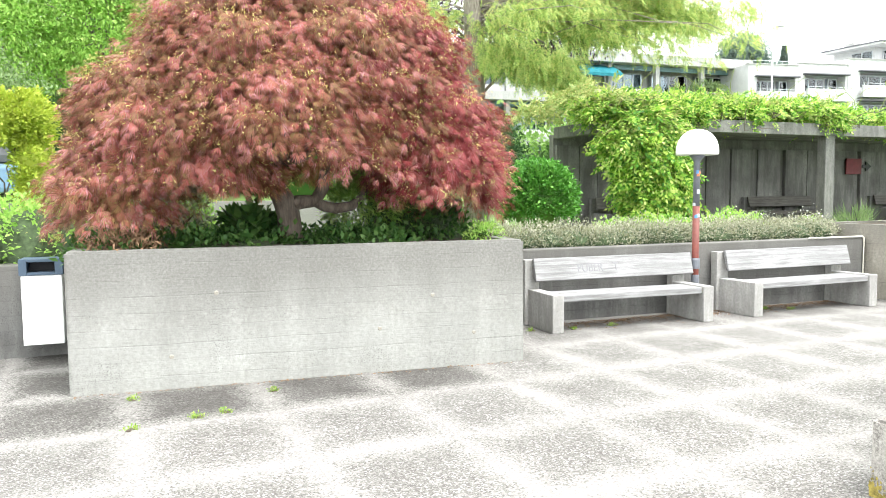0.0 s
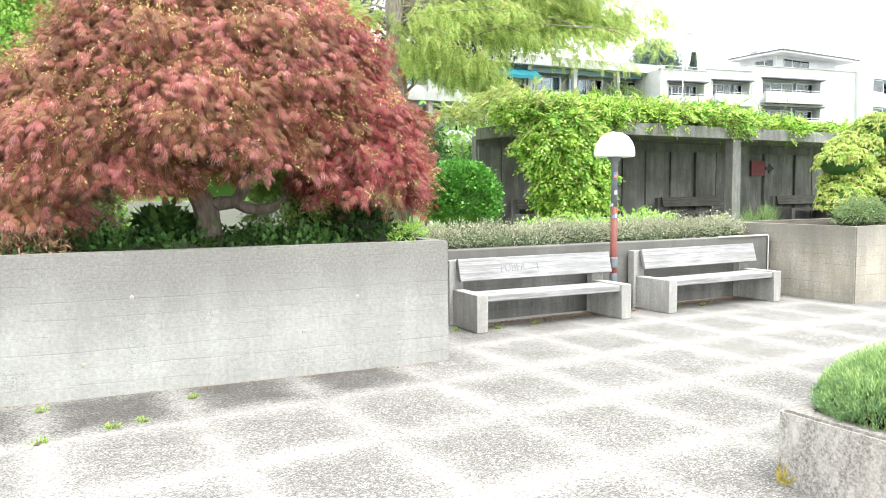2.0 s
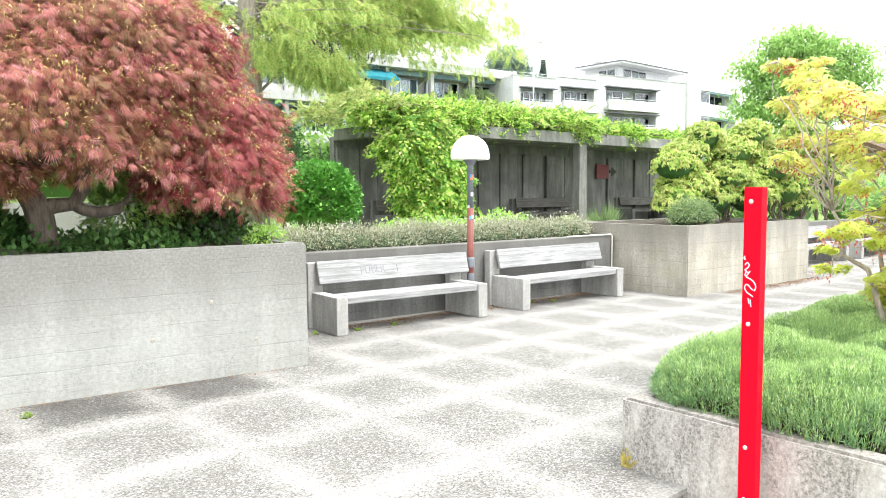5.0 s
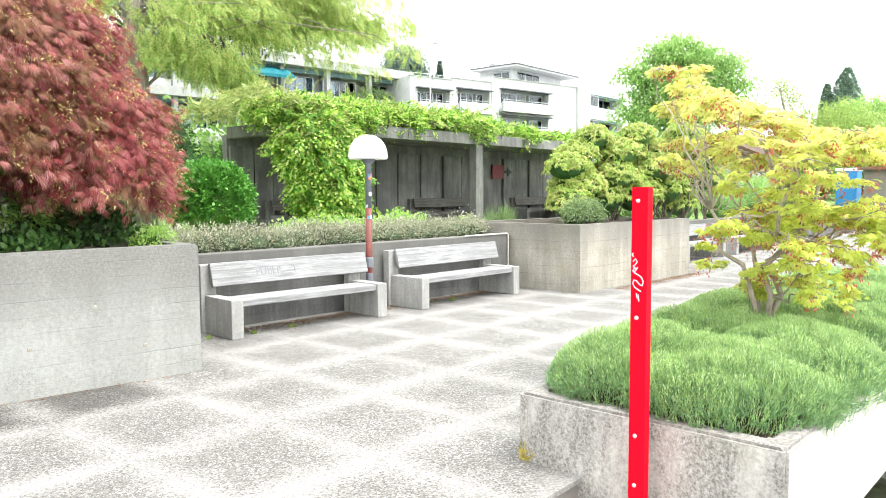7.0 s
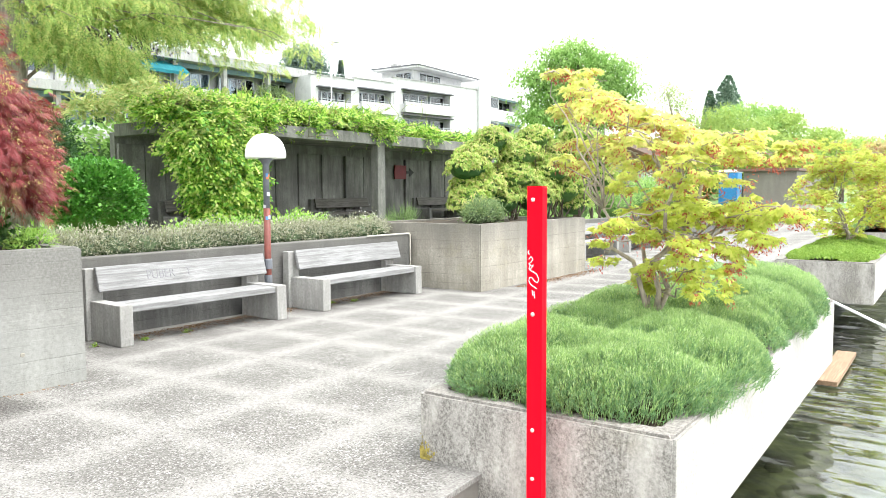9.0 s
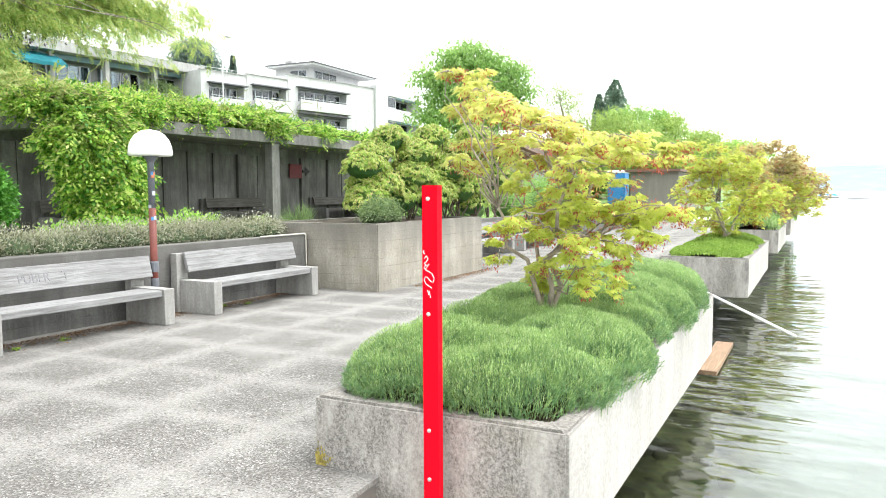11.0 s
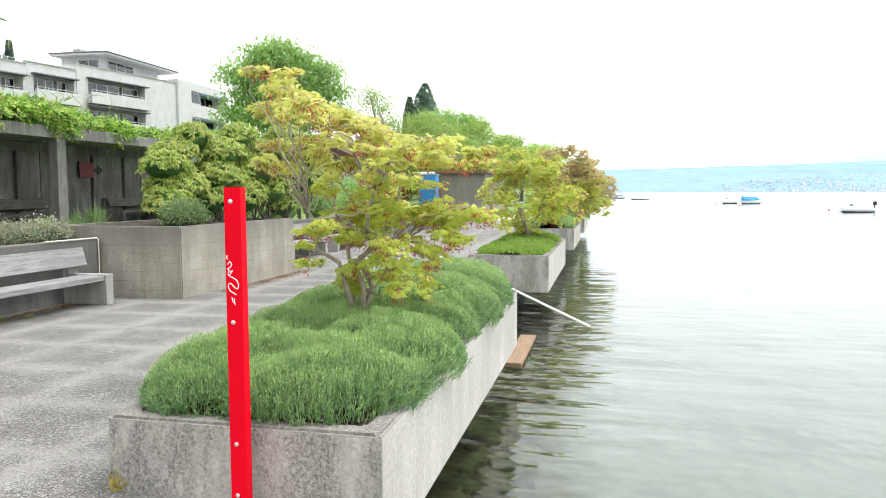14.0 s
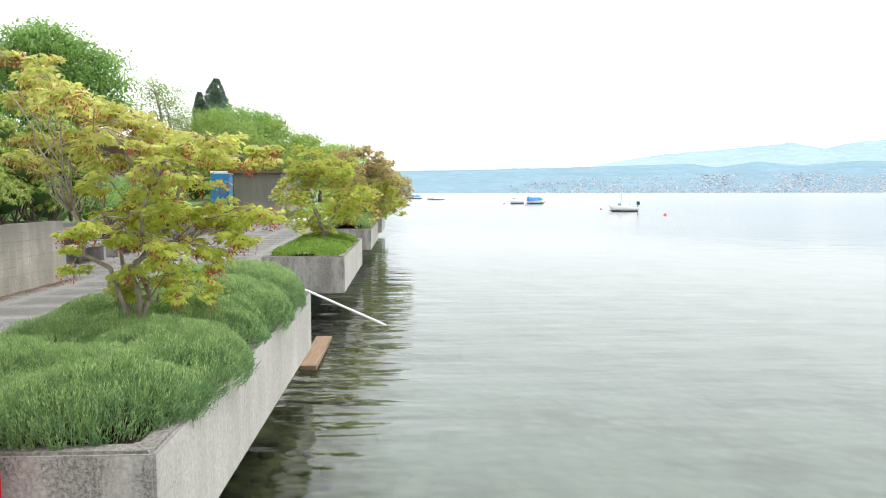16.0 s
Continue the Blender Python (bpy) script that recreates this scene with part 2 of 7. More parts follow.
M["pale_pipe"] = plain("pale plastic pipe", (0.6, 0.58, 0.5), 0.5, vary=0.15)
M["scribble"] = plain("white marker ink", (0.8, 0.8, 0.8), 0.6, vary=0.02)
M["ink"] = plain("dark marker ink", (0.18, 0.18, 0.19), 0.7, vary=0.1)
M["bin_lid"] = plain("slate blue plastic", (0.05, 0.085, 0.13), 0.5, vary=0.1)
M["hole"] = plain("dark inside", (0.012, 0.012, 0.014), 0.9)
M["pole_grey"] = plain("dark grey lamp paint", (0.13, 0.14, 0.16), 0.45, vary=0.2)
M["pole_red"] = plain("rust-red lamp paint", (0.15, 0.036, 0.026), 0.55, vary=0.35)
M["opal"] = plain("opal lamp plastic", (0.85, 0.85, 0.83), 0.3, vary=0.02, bump=0.02)
M["sticker_white"] = plain("white sticker", (0.42, 0.43, 0.46), 0.5)
M["sticker_blue"] = plain("blue sticker", (0.08, 0.25, 0.5), 0.5)
M["sign_yellow"] = plain("yellow notice", (0.7, 0.55, 0.15), 0.6)
M["sticker_orange"] = plain("orange sticker", (0.6, 0.2, 0.08), 0.5)
M["sign_red"] = plain("dull red sign", (0.14, 0.012, 0.02), 0.6)
M["black"] = plain("black paint", (0.015, 0.015, 0.017), 0.6)
M["toilet_blue"] = plain("blue plastic", (0.02, 0.2, 0.5), 0.45, vary=0.1)
M["bark_maple"] = bark("grey-brown bark", (0.06, 0.045, 0.036), (0.16, 0.13, 0.1))
M["bark_pale"] = bark("pale maple bark", (0.2, 0.16, 0.12), (0.4, 0.34, 0.27))
M["bark_slim"] = bark("grey slender maple bark", (0.2, 0.165, 0.135), (0.4, 0.345, 0.285))
M["bark_red"] = bark("fibrous grey bark", (0.12, 0.1, 0.085), (0.34, 0.3, 0.26))
M["red_leaf"] = leafy("mauve-red young maple leaves", (0.34, 0.08, 0.06), (0.44, 0.155, 0.14), (0.39, 0.1, 0.07), (0.52, 0.27, 0.29), (0.33, 0.15, 0.075), (0.46, 0.195, 0.19), through=0.38)
M["bronze_leaf"] = leafy("bronze-olive older maple leaves", (0.08, 0.035, 0.016), (0.21, 0.085, 0.04), (0.28, 0.085, 0.055), (0.25, 0.185, 0.055), (0.3, 0.12, 0.08), (0.17, 0.125, 0.035), through=0.36)
M["crimson_leaf"] = leafy("crimson maple leaves", (0.16, 0.022, 0.022), (0.32, 0.05, 0.05), (0.24, 0.035, 0.035), (0.4, 0.1, 0.11), (0.2, 0.05, 0.03), (0.44, 0.17, 0.19), through=0.36)
M["seed"] = leafy("pale yellow maple seeds", (0.5, 0.44, 0.12), (0.62, 0.55, 0.2), (0.5, 0.34, 0.12))
M["maple_leaf"] = leafy("yellow maple leaves", (0.58, 0.66, 0.14), (0.7, 0.72, 0.2), (0.6, 0.68, 0.16), (0.69, 0.6, 0.2), (0.6, 0.69, 0.16), (0.7, 0.71, 0.2), (0.67, 0.51, 0.22), (0.6, 0.67, 0.14), through=0.65)
M["maple_lime"] = leafy("lime-green maple leaves", (0.58, 0.67, 0.11), (0.72, 0.77, 0.16), (0.64, 0.71, 0.13), (0.78, 0.77, 0.2), (0.54, 0.64, 0.1), (0.7, 0.75, 0.15), through=0.68)
M["maple_seed"] = leafy("reddish maple seeds", (0.46, 0.09, 0.07), (0.54, 0.17, 0.1), (0.4, 0.08, 0.07))
M["green_maple"] = leafy("green maple leaves", (0.5, 0.56, 0.09), (0.62, 0.65, 0.13), (0.43, 0.52, 0.09), through=0.62)
M["brown_maple"] = leafy("brownish maple leaves", (0.46, 0.44, 0.17), (0.6, 0.45, 0.25), (0.5, 0.53, 0.17), (0.56, 0.4, 0.22), through=0.58)
M["lavender"] = leafy("grey-green lavender", (0.2, 0.345, 0.1), (0.335, 0.5, 0.15), (0.45, 0.6, 0.22), (0.56, 0.67, 0.35), through=0.52, fine=9)
M["lavender_low"] = leafy("blue-green lavender foliage", (0.12, 0.23, 0.08), (0.2, 0.35, 0.14), (0.3, 0.46, 0.22), through=0.35, fine=7)
M["lavender_core"] = plain("shade-dark plant core", (0.045, 0.07, 0.03), 0.95, vary=0.5, scale=20)
M["vine"] = leafy("fresh green vine leaves", (0.045, 0.16, 0.015), (0.12, 0.3, 0.03), (0.25, 0.46, 0.045), (0.38, 0.57, 0.07), (0.48, 0.61, 0.11), (0.64, 0.66, 0.24), through=0.42)
M["vine_bronze"] = leafy("bronze-green young vine leaves", (0.18, 0.28, 0.06), (0.3, 0.37, 0.1), (0.46, 0.42, 0.16), through=0.42)
M["laurel"] = leafy("glossy laurel leaves", (0.045, 0.16, 0.014), (0.085, 0.26, 0.028), (0.15, 0.35, 0.045), rough=0.42, through=0.25)
M["silver"] = leafy("silvery hedge leaves", (0.16, 0.18, 0.09), (0.33, 0.34, 0.23), (0.52, 0.51, 0.4), (0.24, 0.25, 0.12), (0.42, 0.41, 0.31))
M["pieris"] = leafy("layered yellow-green leaves", (0.15, 0.31, 0.035), (0.36, 0.5, 0.08), (0.52, 0.58, 0.15), (0.56, 0.46, 0.2), (0.42, 0.54, 0.1), (0.22, 0.4, 0.045), through=0.45)
M["tree_green"] = leafy("green tree leaves", (0.19, 0.34, 0.075), (0.28, 0.46, 0.11), (0.4, 0.56, 0.17), through=0.5)
M["dull_green"] = leafy("dull olive leaves", (0.12, 0.19, 0.07), (0.2, 0.29, 0.11), (0.3, 0.38, 0.17), through=0.4)
M["tree_light"] = leafy("light green leaves", (0.2, 0.32, 0.06), (0.31, 0.43, 0.09), (0.4, 0.5, 0.13), through=0.45)
M["green_cover"] = leafy("olive-green cover leaves", (0.17, 0.3, 0.04), (0.27, 0.41, 0.06), (0.36, 0.49, 0.1), through=0.4)
M["tree_bright"] = leafy("bright green leaves", (0.22, 0.42, 0.06), (0.34, 0.55, 0.1), (0.46, 0.63, 0.16), through=0.58)
M["hedge_yellow"] = leafy("yellow-green hedge leaves", (0.26, 0.36, 0.02), (0.4, 0.48, 0.04), (0.48, 0.54, 0.08))
M["weed"] = leafy("fresh weed leaves", (0.16, 0.3, 0.03), (0.26, 0.42, 0.05), (0.4, 0.5, 0.09))
M["redwood"] = leafy("feathery yellow-green needles", (0.2, 0.33, 0.08), (0.36, 0.49, 0.13), (0.54, 0.64, 0.2), (0.66, 0.58, 0.2), through=0.6)
M["ash"] = leafy("fresh ash leaves", (0.17, 0.33, 0.065), (0.29, 0.47, 0.12), (0.43, 0.6, 0.2), through=0.58)
M["conifer"] = leafy("dark conifer needles", (0.14, 0.22, 0.15), (0.19, 0.29, 0.2), (0.25, 0.35, 0.24), through=0.4)
# needles paled and blued: aerial haze put into their colour
M["pine"] = leafy("haze-paled pine needles", (0.14, 0.2, 0.165), (0.18, 0.25, 0.2), (0.23, 0.3, 0.24), through=0.35)
M["purple"] = leafy("purple beech leaves", (0.04, 0.024, 0.036), (0.075, 0.042, 0.06), (0.06, 0.06, 0.045), through=0.25)
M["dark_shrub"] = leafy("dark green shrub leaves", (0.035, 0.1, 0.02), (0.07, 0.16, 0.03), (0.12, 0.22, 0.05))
M["deep_green"] = leafy("deep green leaves", (0.015, 0.05, 0.012), (0.03, 0.09, 0.02), (0.065, 0.14, 0.035), through=0.25)
M["fine_shrub"] = leafy("fine green shrub leaves", (0.18, 0.34, 0.05), (0.28, 0.45, 0.08), (0.38, 0.54, 0.13), through=0.45)
M["petal"] = leafy("white petals", (0.75, 0.75, 0.7), (0.8, 0.8, 0.75))
M["dead"] = plain("dead twigs", (0.2, 0.12, 0.065), 0.9)
M["car_blue"] = plain("blue-grey car paint", (0.12, 0.2, 0.3), 0.3, vary=0.05)
M["hull_white"] = plain("white hull", (0.8, 0.81, 0.82), 0.35, vary=0.04)
M["hull_dark"] = plain("dark hull bottom", (0.03, 0.04, 0.06), 0.5)
M["tarp"] = plain("blue boat cover", (0.02, 0.22, 0.55), 0.8)
M["buoy"] = plain("pink-red buoy", (0.75, 0.22, 0.22), 0.5, vary=0.05)


def window_glass():
    k = Mat("window glass")
    gl = k.node("ShaderNodeBsdfGlossy", Roughness=0.03)
    gl.inputs["Color"].default_value = (0.85, 0.9, 0.92, 1)
    tr = k.node("ShaderNodeBsdfTransparent")
    tr.inputs["Color"].default_value = (0.55, 0.62, 0.65, 1)
    mx = k.node("ShaderNodeMixShader", Fac=k.node("ShaderNodeFresnel", IOR=1.7).outputs[0])
    k.t.links.new(tr.outputs[0], mx.inputs[1])
    k.t.links.new(gl.outputs[0], mx.inputs[2])
    k.t.links.new(mx.outputs[0], k.t.nodes["Material Output"].inputs[0])
    return k.m


M["glass"] = window_glass()


def water_material():
    k = Mat("lake water")
    pos = k.node("ShaderNodeNewGeometry").outputs["Position"]
    long = k.node("ShaderNodeMapping", Vector=pos, Scale=(1.6, 0.45, 1), Rotation=(0, 0, radians(8))).outputs[0]
    a = k.noise(0.5, 2, 0.5, long)
    b = k.noise(1.7, 2, 0.45, long)
    c = k.noise(5.0, 1, 0.5, long)
    h = k.math("ADD", k.math("ADD", a, k.math("MULTIPLY", b, 0.6)), k.math("MULTIPLY", c, 0.05))
    near = k.node("ShaderNodeMapRange", Value=k.node("ShaderNodeSeparateXYZ", Vector=pos).outputs[1])
    near.inputs[1].default_value, near.inputs[2].default_value, near.inputs[3].default_value, near.inputs[4].default_value = -0.9, 1.1, 0.16, 0.5
    far = k.node("ShaderNodeSeparateXYZ", Vector=pos)
    out = k.math("SUBTRACT", far.outputs[0], far.outputs[1])
    # the lake lies calmer farther out
    calm = k.node("ShaderNodeMapRange", Value=out)
    calm.inputs[1].default_value, calm.inputs[2].default_value, calm.inputs[3].default_value, calm.inputs[4].default_value = 6.0, 32.0, 1.0, 0.3
    n = k.node("ShaderNodeBump", Height=h, Strength=k.math("MULTIPLY", near.outputs[0], calm.outputs[0]), Distance=0.2).outputs[0]
    far = k.node("ShaderNodeMapRange", Value=out)
    far.inputs[1].default_value, far.inputs[2].default_value, far.inputs[3].default_value, far.inputs[4].default_value = 8.0, 70.0, 0.0, 0.15
    gl = k.node("ShaderNodeBsdfGlossy", Roughness=far.outputs[0], Normal=n)
    gl.inputs["Color"].default_value = (0.765, 0.77, 0.8, 1)
    tr = k.node("ShaderNodeBsdfTransparent")
    tr.inputs["Color"].default_value = (0.72, 0.77, 0.735, 1)
    mx = k.node("ShaderNodeMixShader", Fac=k.node("ShaderNodeFresnel", IOR=1.6, Normal=n).outputs[0])
    k.t.links.new(tr.outputs[0], mx.inputs[1])
    k.t.links.new(gl.outputs[0], mx.inputs[2])
    k.t.links.new(mx.outputs[0], k.t.nodes["Material Output"].inputs[0])
    return k.m


def lakebed_material():
    k = Mat("stony lake bed")
    co = k.coord(scale=(1, 1, 1))
    v = k.node("ShaderNodeTexVoronoi", Vector=co, Scale=3.2)
    tone = k.node("ShaderNodeSeparateColor", Color=v.outputs["Color"]).outputs[0]
    c = k.ramp(tone, (0.0, (0.1, 0.1, 0.06)), (0.6, (0.19, 0.19, 0.12)), (1.0, (0.26, 0.255, 0.19)))
    c = k.mix(k.ramp(v.outputs["Distance"], (0.25, 0.0), (0.6, 0.7)), c, (0.04, 0.045, 0.03))
    c = k.mix(k.ramp(k.noise(0.5, 3), (0.3, 0.5), (0.6, 0.85)), c, (0.42, 0.45, 0.42))
    # olive algae along the shore, darkened to stand in for the wall's reflection
    y = k.node("ShaderNodeSeparateXYZ", Vector=co).outputs[1]
    band = k.node("ShaderNodeMapRange", Value=k.math("ADD", y, k.math("MULTIPLY", k.math("SUBTRACT", k.noise(1.4, 5, 0.6), 0.5), 1.6)))
    band.inputs[1].default_value, band.inputs[2].default_value = 0.0, 0.9
    algae = k.mix(k.ramp(k.noise(4, 5, 0.7), (0.35, 0.0), (0.65, 1.0)), (0.03, 0.036, 0.014), (0.17, 0.175, 0.075))
    c = k.mix(band.outputs[0], c, algae)
    k.bump(v.outputs["Distance"], 0.8, 0.1)
    return k.done(c, 0.9)


M["water"], M["lakebed"] = water_material(), lakebed_material()


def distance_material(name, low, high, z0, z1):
    """Far land; haze is painted in as pale blue colour and a faint glow."""
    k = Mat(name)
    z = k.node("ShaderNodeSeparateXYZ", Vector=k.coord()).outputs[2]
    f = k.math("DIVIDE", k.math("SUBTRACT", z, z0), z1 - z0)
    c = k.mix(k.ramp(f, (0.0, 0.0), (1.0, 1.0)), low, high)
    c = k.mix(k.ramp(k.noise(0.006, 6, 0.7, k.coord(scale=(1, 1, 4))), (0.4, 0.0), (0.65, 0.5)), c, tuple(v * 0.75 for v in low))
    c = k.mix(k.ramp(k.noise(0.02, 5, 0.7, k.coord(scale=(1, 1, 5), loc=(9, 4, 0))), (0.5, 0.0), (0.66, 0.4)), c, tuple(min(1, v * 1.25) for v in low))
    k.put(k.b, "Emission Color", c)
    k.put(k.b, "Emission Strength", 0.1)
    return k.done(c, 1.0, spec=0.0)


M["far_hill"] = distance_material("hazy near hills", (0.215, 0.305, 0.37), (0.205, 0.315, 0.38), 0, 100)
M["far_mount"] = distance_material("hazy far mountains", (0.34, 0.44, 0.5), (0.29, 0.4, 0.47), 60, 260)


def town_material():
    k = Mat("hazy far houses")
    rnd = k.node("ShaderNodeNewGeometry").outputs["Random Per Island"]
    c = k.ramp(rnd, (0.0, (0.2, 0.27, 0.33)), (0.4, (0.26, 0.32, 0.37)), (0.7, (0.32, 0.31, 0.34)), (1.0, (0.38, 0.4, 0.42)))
    # houses glow so that painted haze evens out their shaded sides
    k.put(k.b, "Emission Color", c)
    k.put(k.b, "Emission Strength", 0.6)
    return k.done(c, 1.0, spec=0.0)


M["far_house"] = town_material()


# ---- mesh helpers ----
def link(name, data, parent=None, material=None, label=""):
    ob = new(name, data)
    if material is not None and data is not None:
        data.materials.append(material)
    if parent is not None:
        ob.parent = parent
    return tagged(ob, label)


def part(name, bm, material, parent=None, label="", smooth=False):
    """Links a bmesh as one mesh object under a thing or a part."""
    me = bpy.data.meshes.new(name)
    bm.normal_update()
    bm.to_mesh(me)
    bm.free()
    if smooth:
        me.polygons.foreach_set("use_smooth", [True] * len(me.polygons))
    return link(name, me, parent, material, label)


def empty(name, m, label="", category="", group="", kind=""):
    ob = new(name)
    ob.empty_display_size = 0.1
    ob.matrix_basis = m
    return tagged(ob, label, category, group, kind)


def np_mesh(name, verts, faces):
    """A mesh from numpy arrays, all its faces with the same number of corners."""
    me = bpy.data.meshes.new(name)
    n, k = faces.shape
    me.vertices.add(len(verts))
    me.vertices.foreach_set("co", np.ascontiguousarray(verts, dtype=np.float32).ravel())
    me.loops.add(n * k)
    me.loops.foreach_set("vertex_index", np.ascontiguousarray(faces, dtype=np.int32).ravel())
    me.polygons.add(n)
    me.polygons.foreach_set("loop_start", np.arange(n, dtype=np.int32) * k)
    me.update(calc_edges=True)
    return me


def box(bm, x0, x1, y0, y1, z0, z1, m=None):
    vs = [bm.verts.new((x, y, z)) for z in (z0, z1) for y in (y0, y1) for x in (x0, x1)]
    for f in ((0, 2, 3, 1), (4, 5, 7, 6), (0, 1, 5, 4), (2, 6, 7, 3), (0, 4, 6, 2), (1, 3, 7, 5)):
        bm.faces.new([vs[i] for i in f])
    if m is not None:
        bmesh.ops.transform(bm, matrix=m, verts=vs)
    return vs


def boxes(*rows, bevel=0.0, m=None):
    bm = bmesh.new()
    for r in rows:
        box(bm, *r, m=m)
    if bevel:
        bmesh.ops.bevel(bm, geom=list(bm.edges), offset=bevel, segments=2, affect="EDGES", profile=0.6)
    return bm


def ring(x0, x1, y0, y1, z0, z1, t, floor, bevel=0.012):
    """An open-topped box with walls t thick; its inside reaches down to floor."""
    bm = bmesh.new()
    o = [(x0, y0), (x1, y0), (x1, y1), (x0, y1)]
    i = [(x0 + t, y0 + t), (x1 - t, y0 + t), (x1 - t, y1 - t), (x0 + t, y1 - t)]
    rows = [[bm.verts.new((*p, z)) for p in ps] for ps, z in ((o, z0), (o, z1), (i, z1), (i, floor))]
    for a, b in zip(rows, rows[1:]):
        for k in range(4):
            bm.faces.new((a[k], a[(k + 1) % 4], b[(k + 1) % 4], b[k]))
    bm.faces.new(rows[0][::-1])
    bm.faces.new(rows[3])
    edges = [e for e in bm.edges if all(v in rows[1] or v in rows[2] for v in e.verts) or (e.verts[0] in rows[0] + rows[1] and e.verts[1] in rows[0] + rows[1])]
    if bevel:
        bmesh.ops.bevel(bm, geom=edges, offset=bevel, segments=2, affect="EDGES")
    bmesh.ops.recalc_face_normals(bm, faces=bm.faces)
    return bm


def tube(bm, pts, radii, n=8):
    """A tapered tube along points."""
    pts = [Vector(p) for p in pts]
    if isinstance(radii, (int, float)):
        radii = [radii] * len(pts)
    rings, side = [], None
    for i, p in enumerate(pts):
        d = (pts[min(i + 1, len(pts) - 1)] - pts[max(i - 1, 0)]).normalized()
        ref = side if side is not None else (Vector((1, 0, 0)) if abs(d.x) < 0.9 else Vector((0, 1, 0)))
        u = (ref - d * ref.dot(d)).normalized()
        w = d.cross(u)
        side = u
        rings.append([bm.verts.new(p + (u * math.cos(a) + w * math.sin(a)) * radii[i]) for a in (2 * math.pi * k / n for k in range(n))])
    for a, b in zip(rings, rings[1:]):
        for k in range(n):
            bm.faces.new((a[k], a[(k + 1) % n], b[(k + 1) % n], b[k]))
    bm.faces.new(rings[0][::-1])
    bm.faces.new(rings[-1])
    return bm


def lathe(profile, n=24):
    """A turned body from (radius, height) pairs."""
    bm = bmesh.new()
    rings = [[bm.verts.new((r * math.cos(a), r * math.sin(a), z)) for a in (2 * math.pi * k / n for k in range(n))] for r, z in profile]
    for a, b in zip(rings, rings[1:]):
        for k in range(n):
            bm.faces.new((a[k], a[(k + 1) % n], b[(k + 1) % n], b[k]))
    bm.faces.new(rings[0][::-1])
    bm.faces.new(rings[-1])
    bmesh.ops.recalc_face_normals(bm, faces=bm.faces)
    return bm


def wall(name, a, b, thick, z0, z1, material, label, bevel=0.012, pieces=()):
    """A straight wall from a to b (its front face), thick to the left of that way."""
    dx, dy = b[0] - a[0], b[1] - a[1]
    ob = part(name, boxes((0, math.hypot(dx, dy), 0, thick, z0, z1), bevel=bevel), material, None, label)
    ob.matrix_basis = pose(a[0], a[1], 0, 0, 0, math.degrees(math.atan2(dy, dx)))
    return tagged(ob, category="wall", kind="structure")


# ---- leaves ----
def lobes(count, spread, width, droop=0.25, back=0.75):
    """A hand-shaped leaf of narrow lobes, quads, one unit long."""
    v, f = [], []
    for a in np.linspace(-spread, spread, count):
        s, c = math.sin(a), math.cos(a)
        l = 1 - (1 - back) * abs(a) / spread
        px, py = -c, s
        b = len(v)
        v += [(0, 0, 0), (s * l * 0.5 + px * width * 0.5, c * l * 0.5 + py * width * 0.5, -droop * 0.12), (s * l, c * l, -droop * l), (s * l * 0.5 - px * width * 0.5, c * l * 0.5 - py * width * 0.5, -droop * 0.12)]
        f.append((b, b + 1, b + 2, b + 3))
    return np.array(v), np.array(f)


def simple_leaf(width, droop=0.15):
    w = width / 2
    v = [(0, 0, 0), (-w, 0.45, 0.06), (0, 0.5, 0), (w, 0.45, 0.06), (0, 1, -droop)]
    return np.array(v), np.array([(0, 2, 4, 1), (0, 3, 4, 2)])


def pinnate(pairs, width=0.13, length=0.36, droop=0.5):
    """A feathered leaf: leaflets along a drooping midrib."""
    v, f = [], []
    for i in range(pairs + 1):
        y = 0.2 + 0.8 * i / pairs
        z = -droop * y * y
        for s in ((-1, 1) if i < pairs else (0,)):
            d = np.array([s * 0.85, 0.55, -0.35]) if s else np.array([0, 1, -0.6])
            d = d / np.linalg.norm(d) * length
            w = np.array([0.3, -0.5 * (s or 0), 0.0]) if s else np.array([1, 0, 0])
            w = w / np.linalg.norm(w) * width / 2
            p = np.array([0, y * 0.9, z])
            b = len(v)
            v += [p, p + d * 0.45 + w, p + d, p + d * 0.45 - w]
            f.append((b, b + 1, b + 2, b + 3))
    return np.array(v), np.array(f)


def blade(width=0.05, bend=0.25):
    v = [(-width / 2, 0, 0), (width / 2, 0, 0), (width / 2.4, 0.55, bend * 0.25), (-width / 2.4, 0.55, bend * 0.25), (width / 9, 1, bend), (-width / 9, 1, bend)]
    return np.array(v), np.array([(0, 1, 2, 3), (3, 2, 4, 5)])


RNG = np.random.default_rng(7)


def unit(a):
    return a / np.maximum(np.linalg.norm(a, axis=-1, keepdims=True), 1e-9)


def leaves(name, pos, way, size, template, up=None, twist=0.5):
    """A mesh of one template leaf at every place, pointing along way."""
    v, f = template
    n = len(pos)
    way = unit(way)
    up = np.tile((0.0, 0.0, 1.0), (n, 1)) if up is None else up
    up = up + RNG.normal(0, twist, (n, 3))
    x = unit(np.cross(way, up))
    z = np.cross(x, way)
    size = np.broadcast_to(size, (n,))
    out = pos[:, None] + size[:, None, None] * (v[None, :, 0, None] * x[:, None] + v[None, :, 1, None] * way[:, None] + v[None, :, 2, None] * z[:, None])
    faces = (f[None] + (np.arange(n) * len(v))[:, None, None]).reshape(-1, f.shape[1])
    return np_mesh(name, out.reshape(-1, 3), faces)


def on_ball(n):
    return unit(RNG.normal(0, 1, (n, 3)))


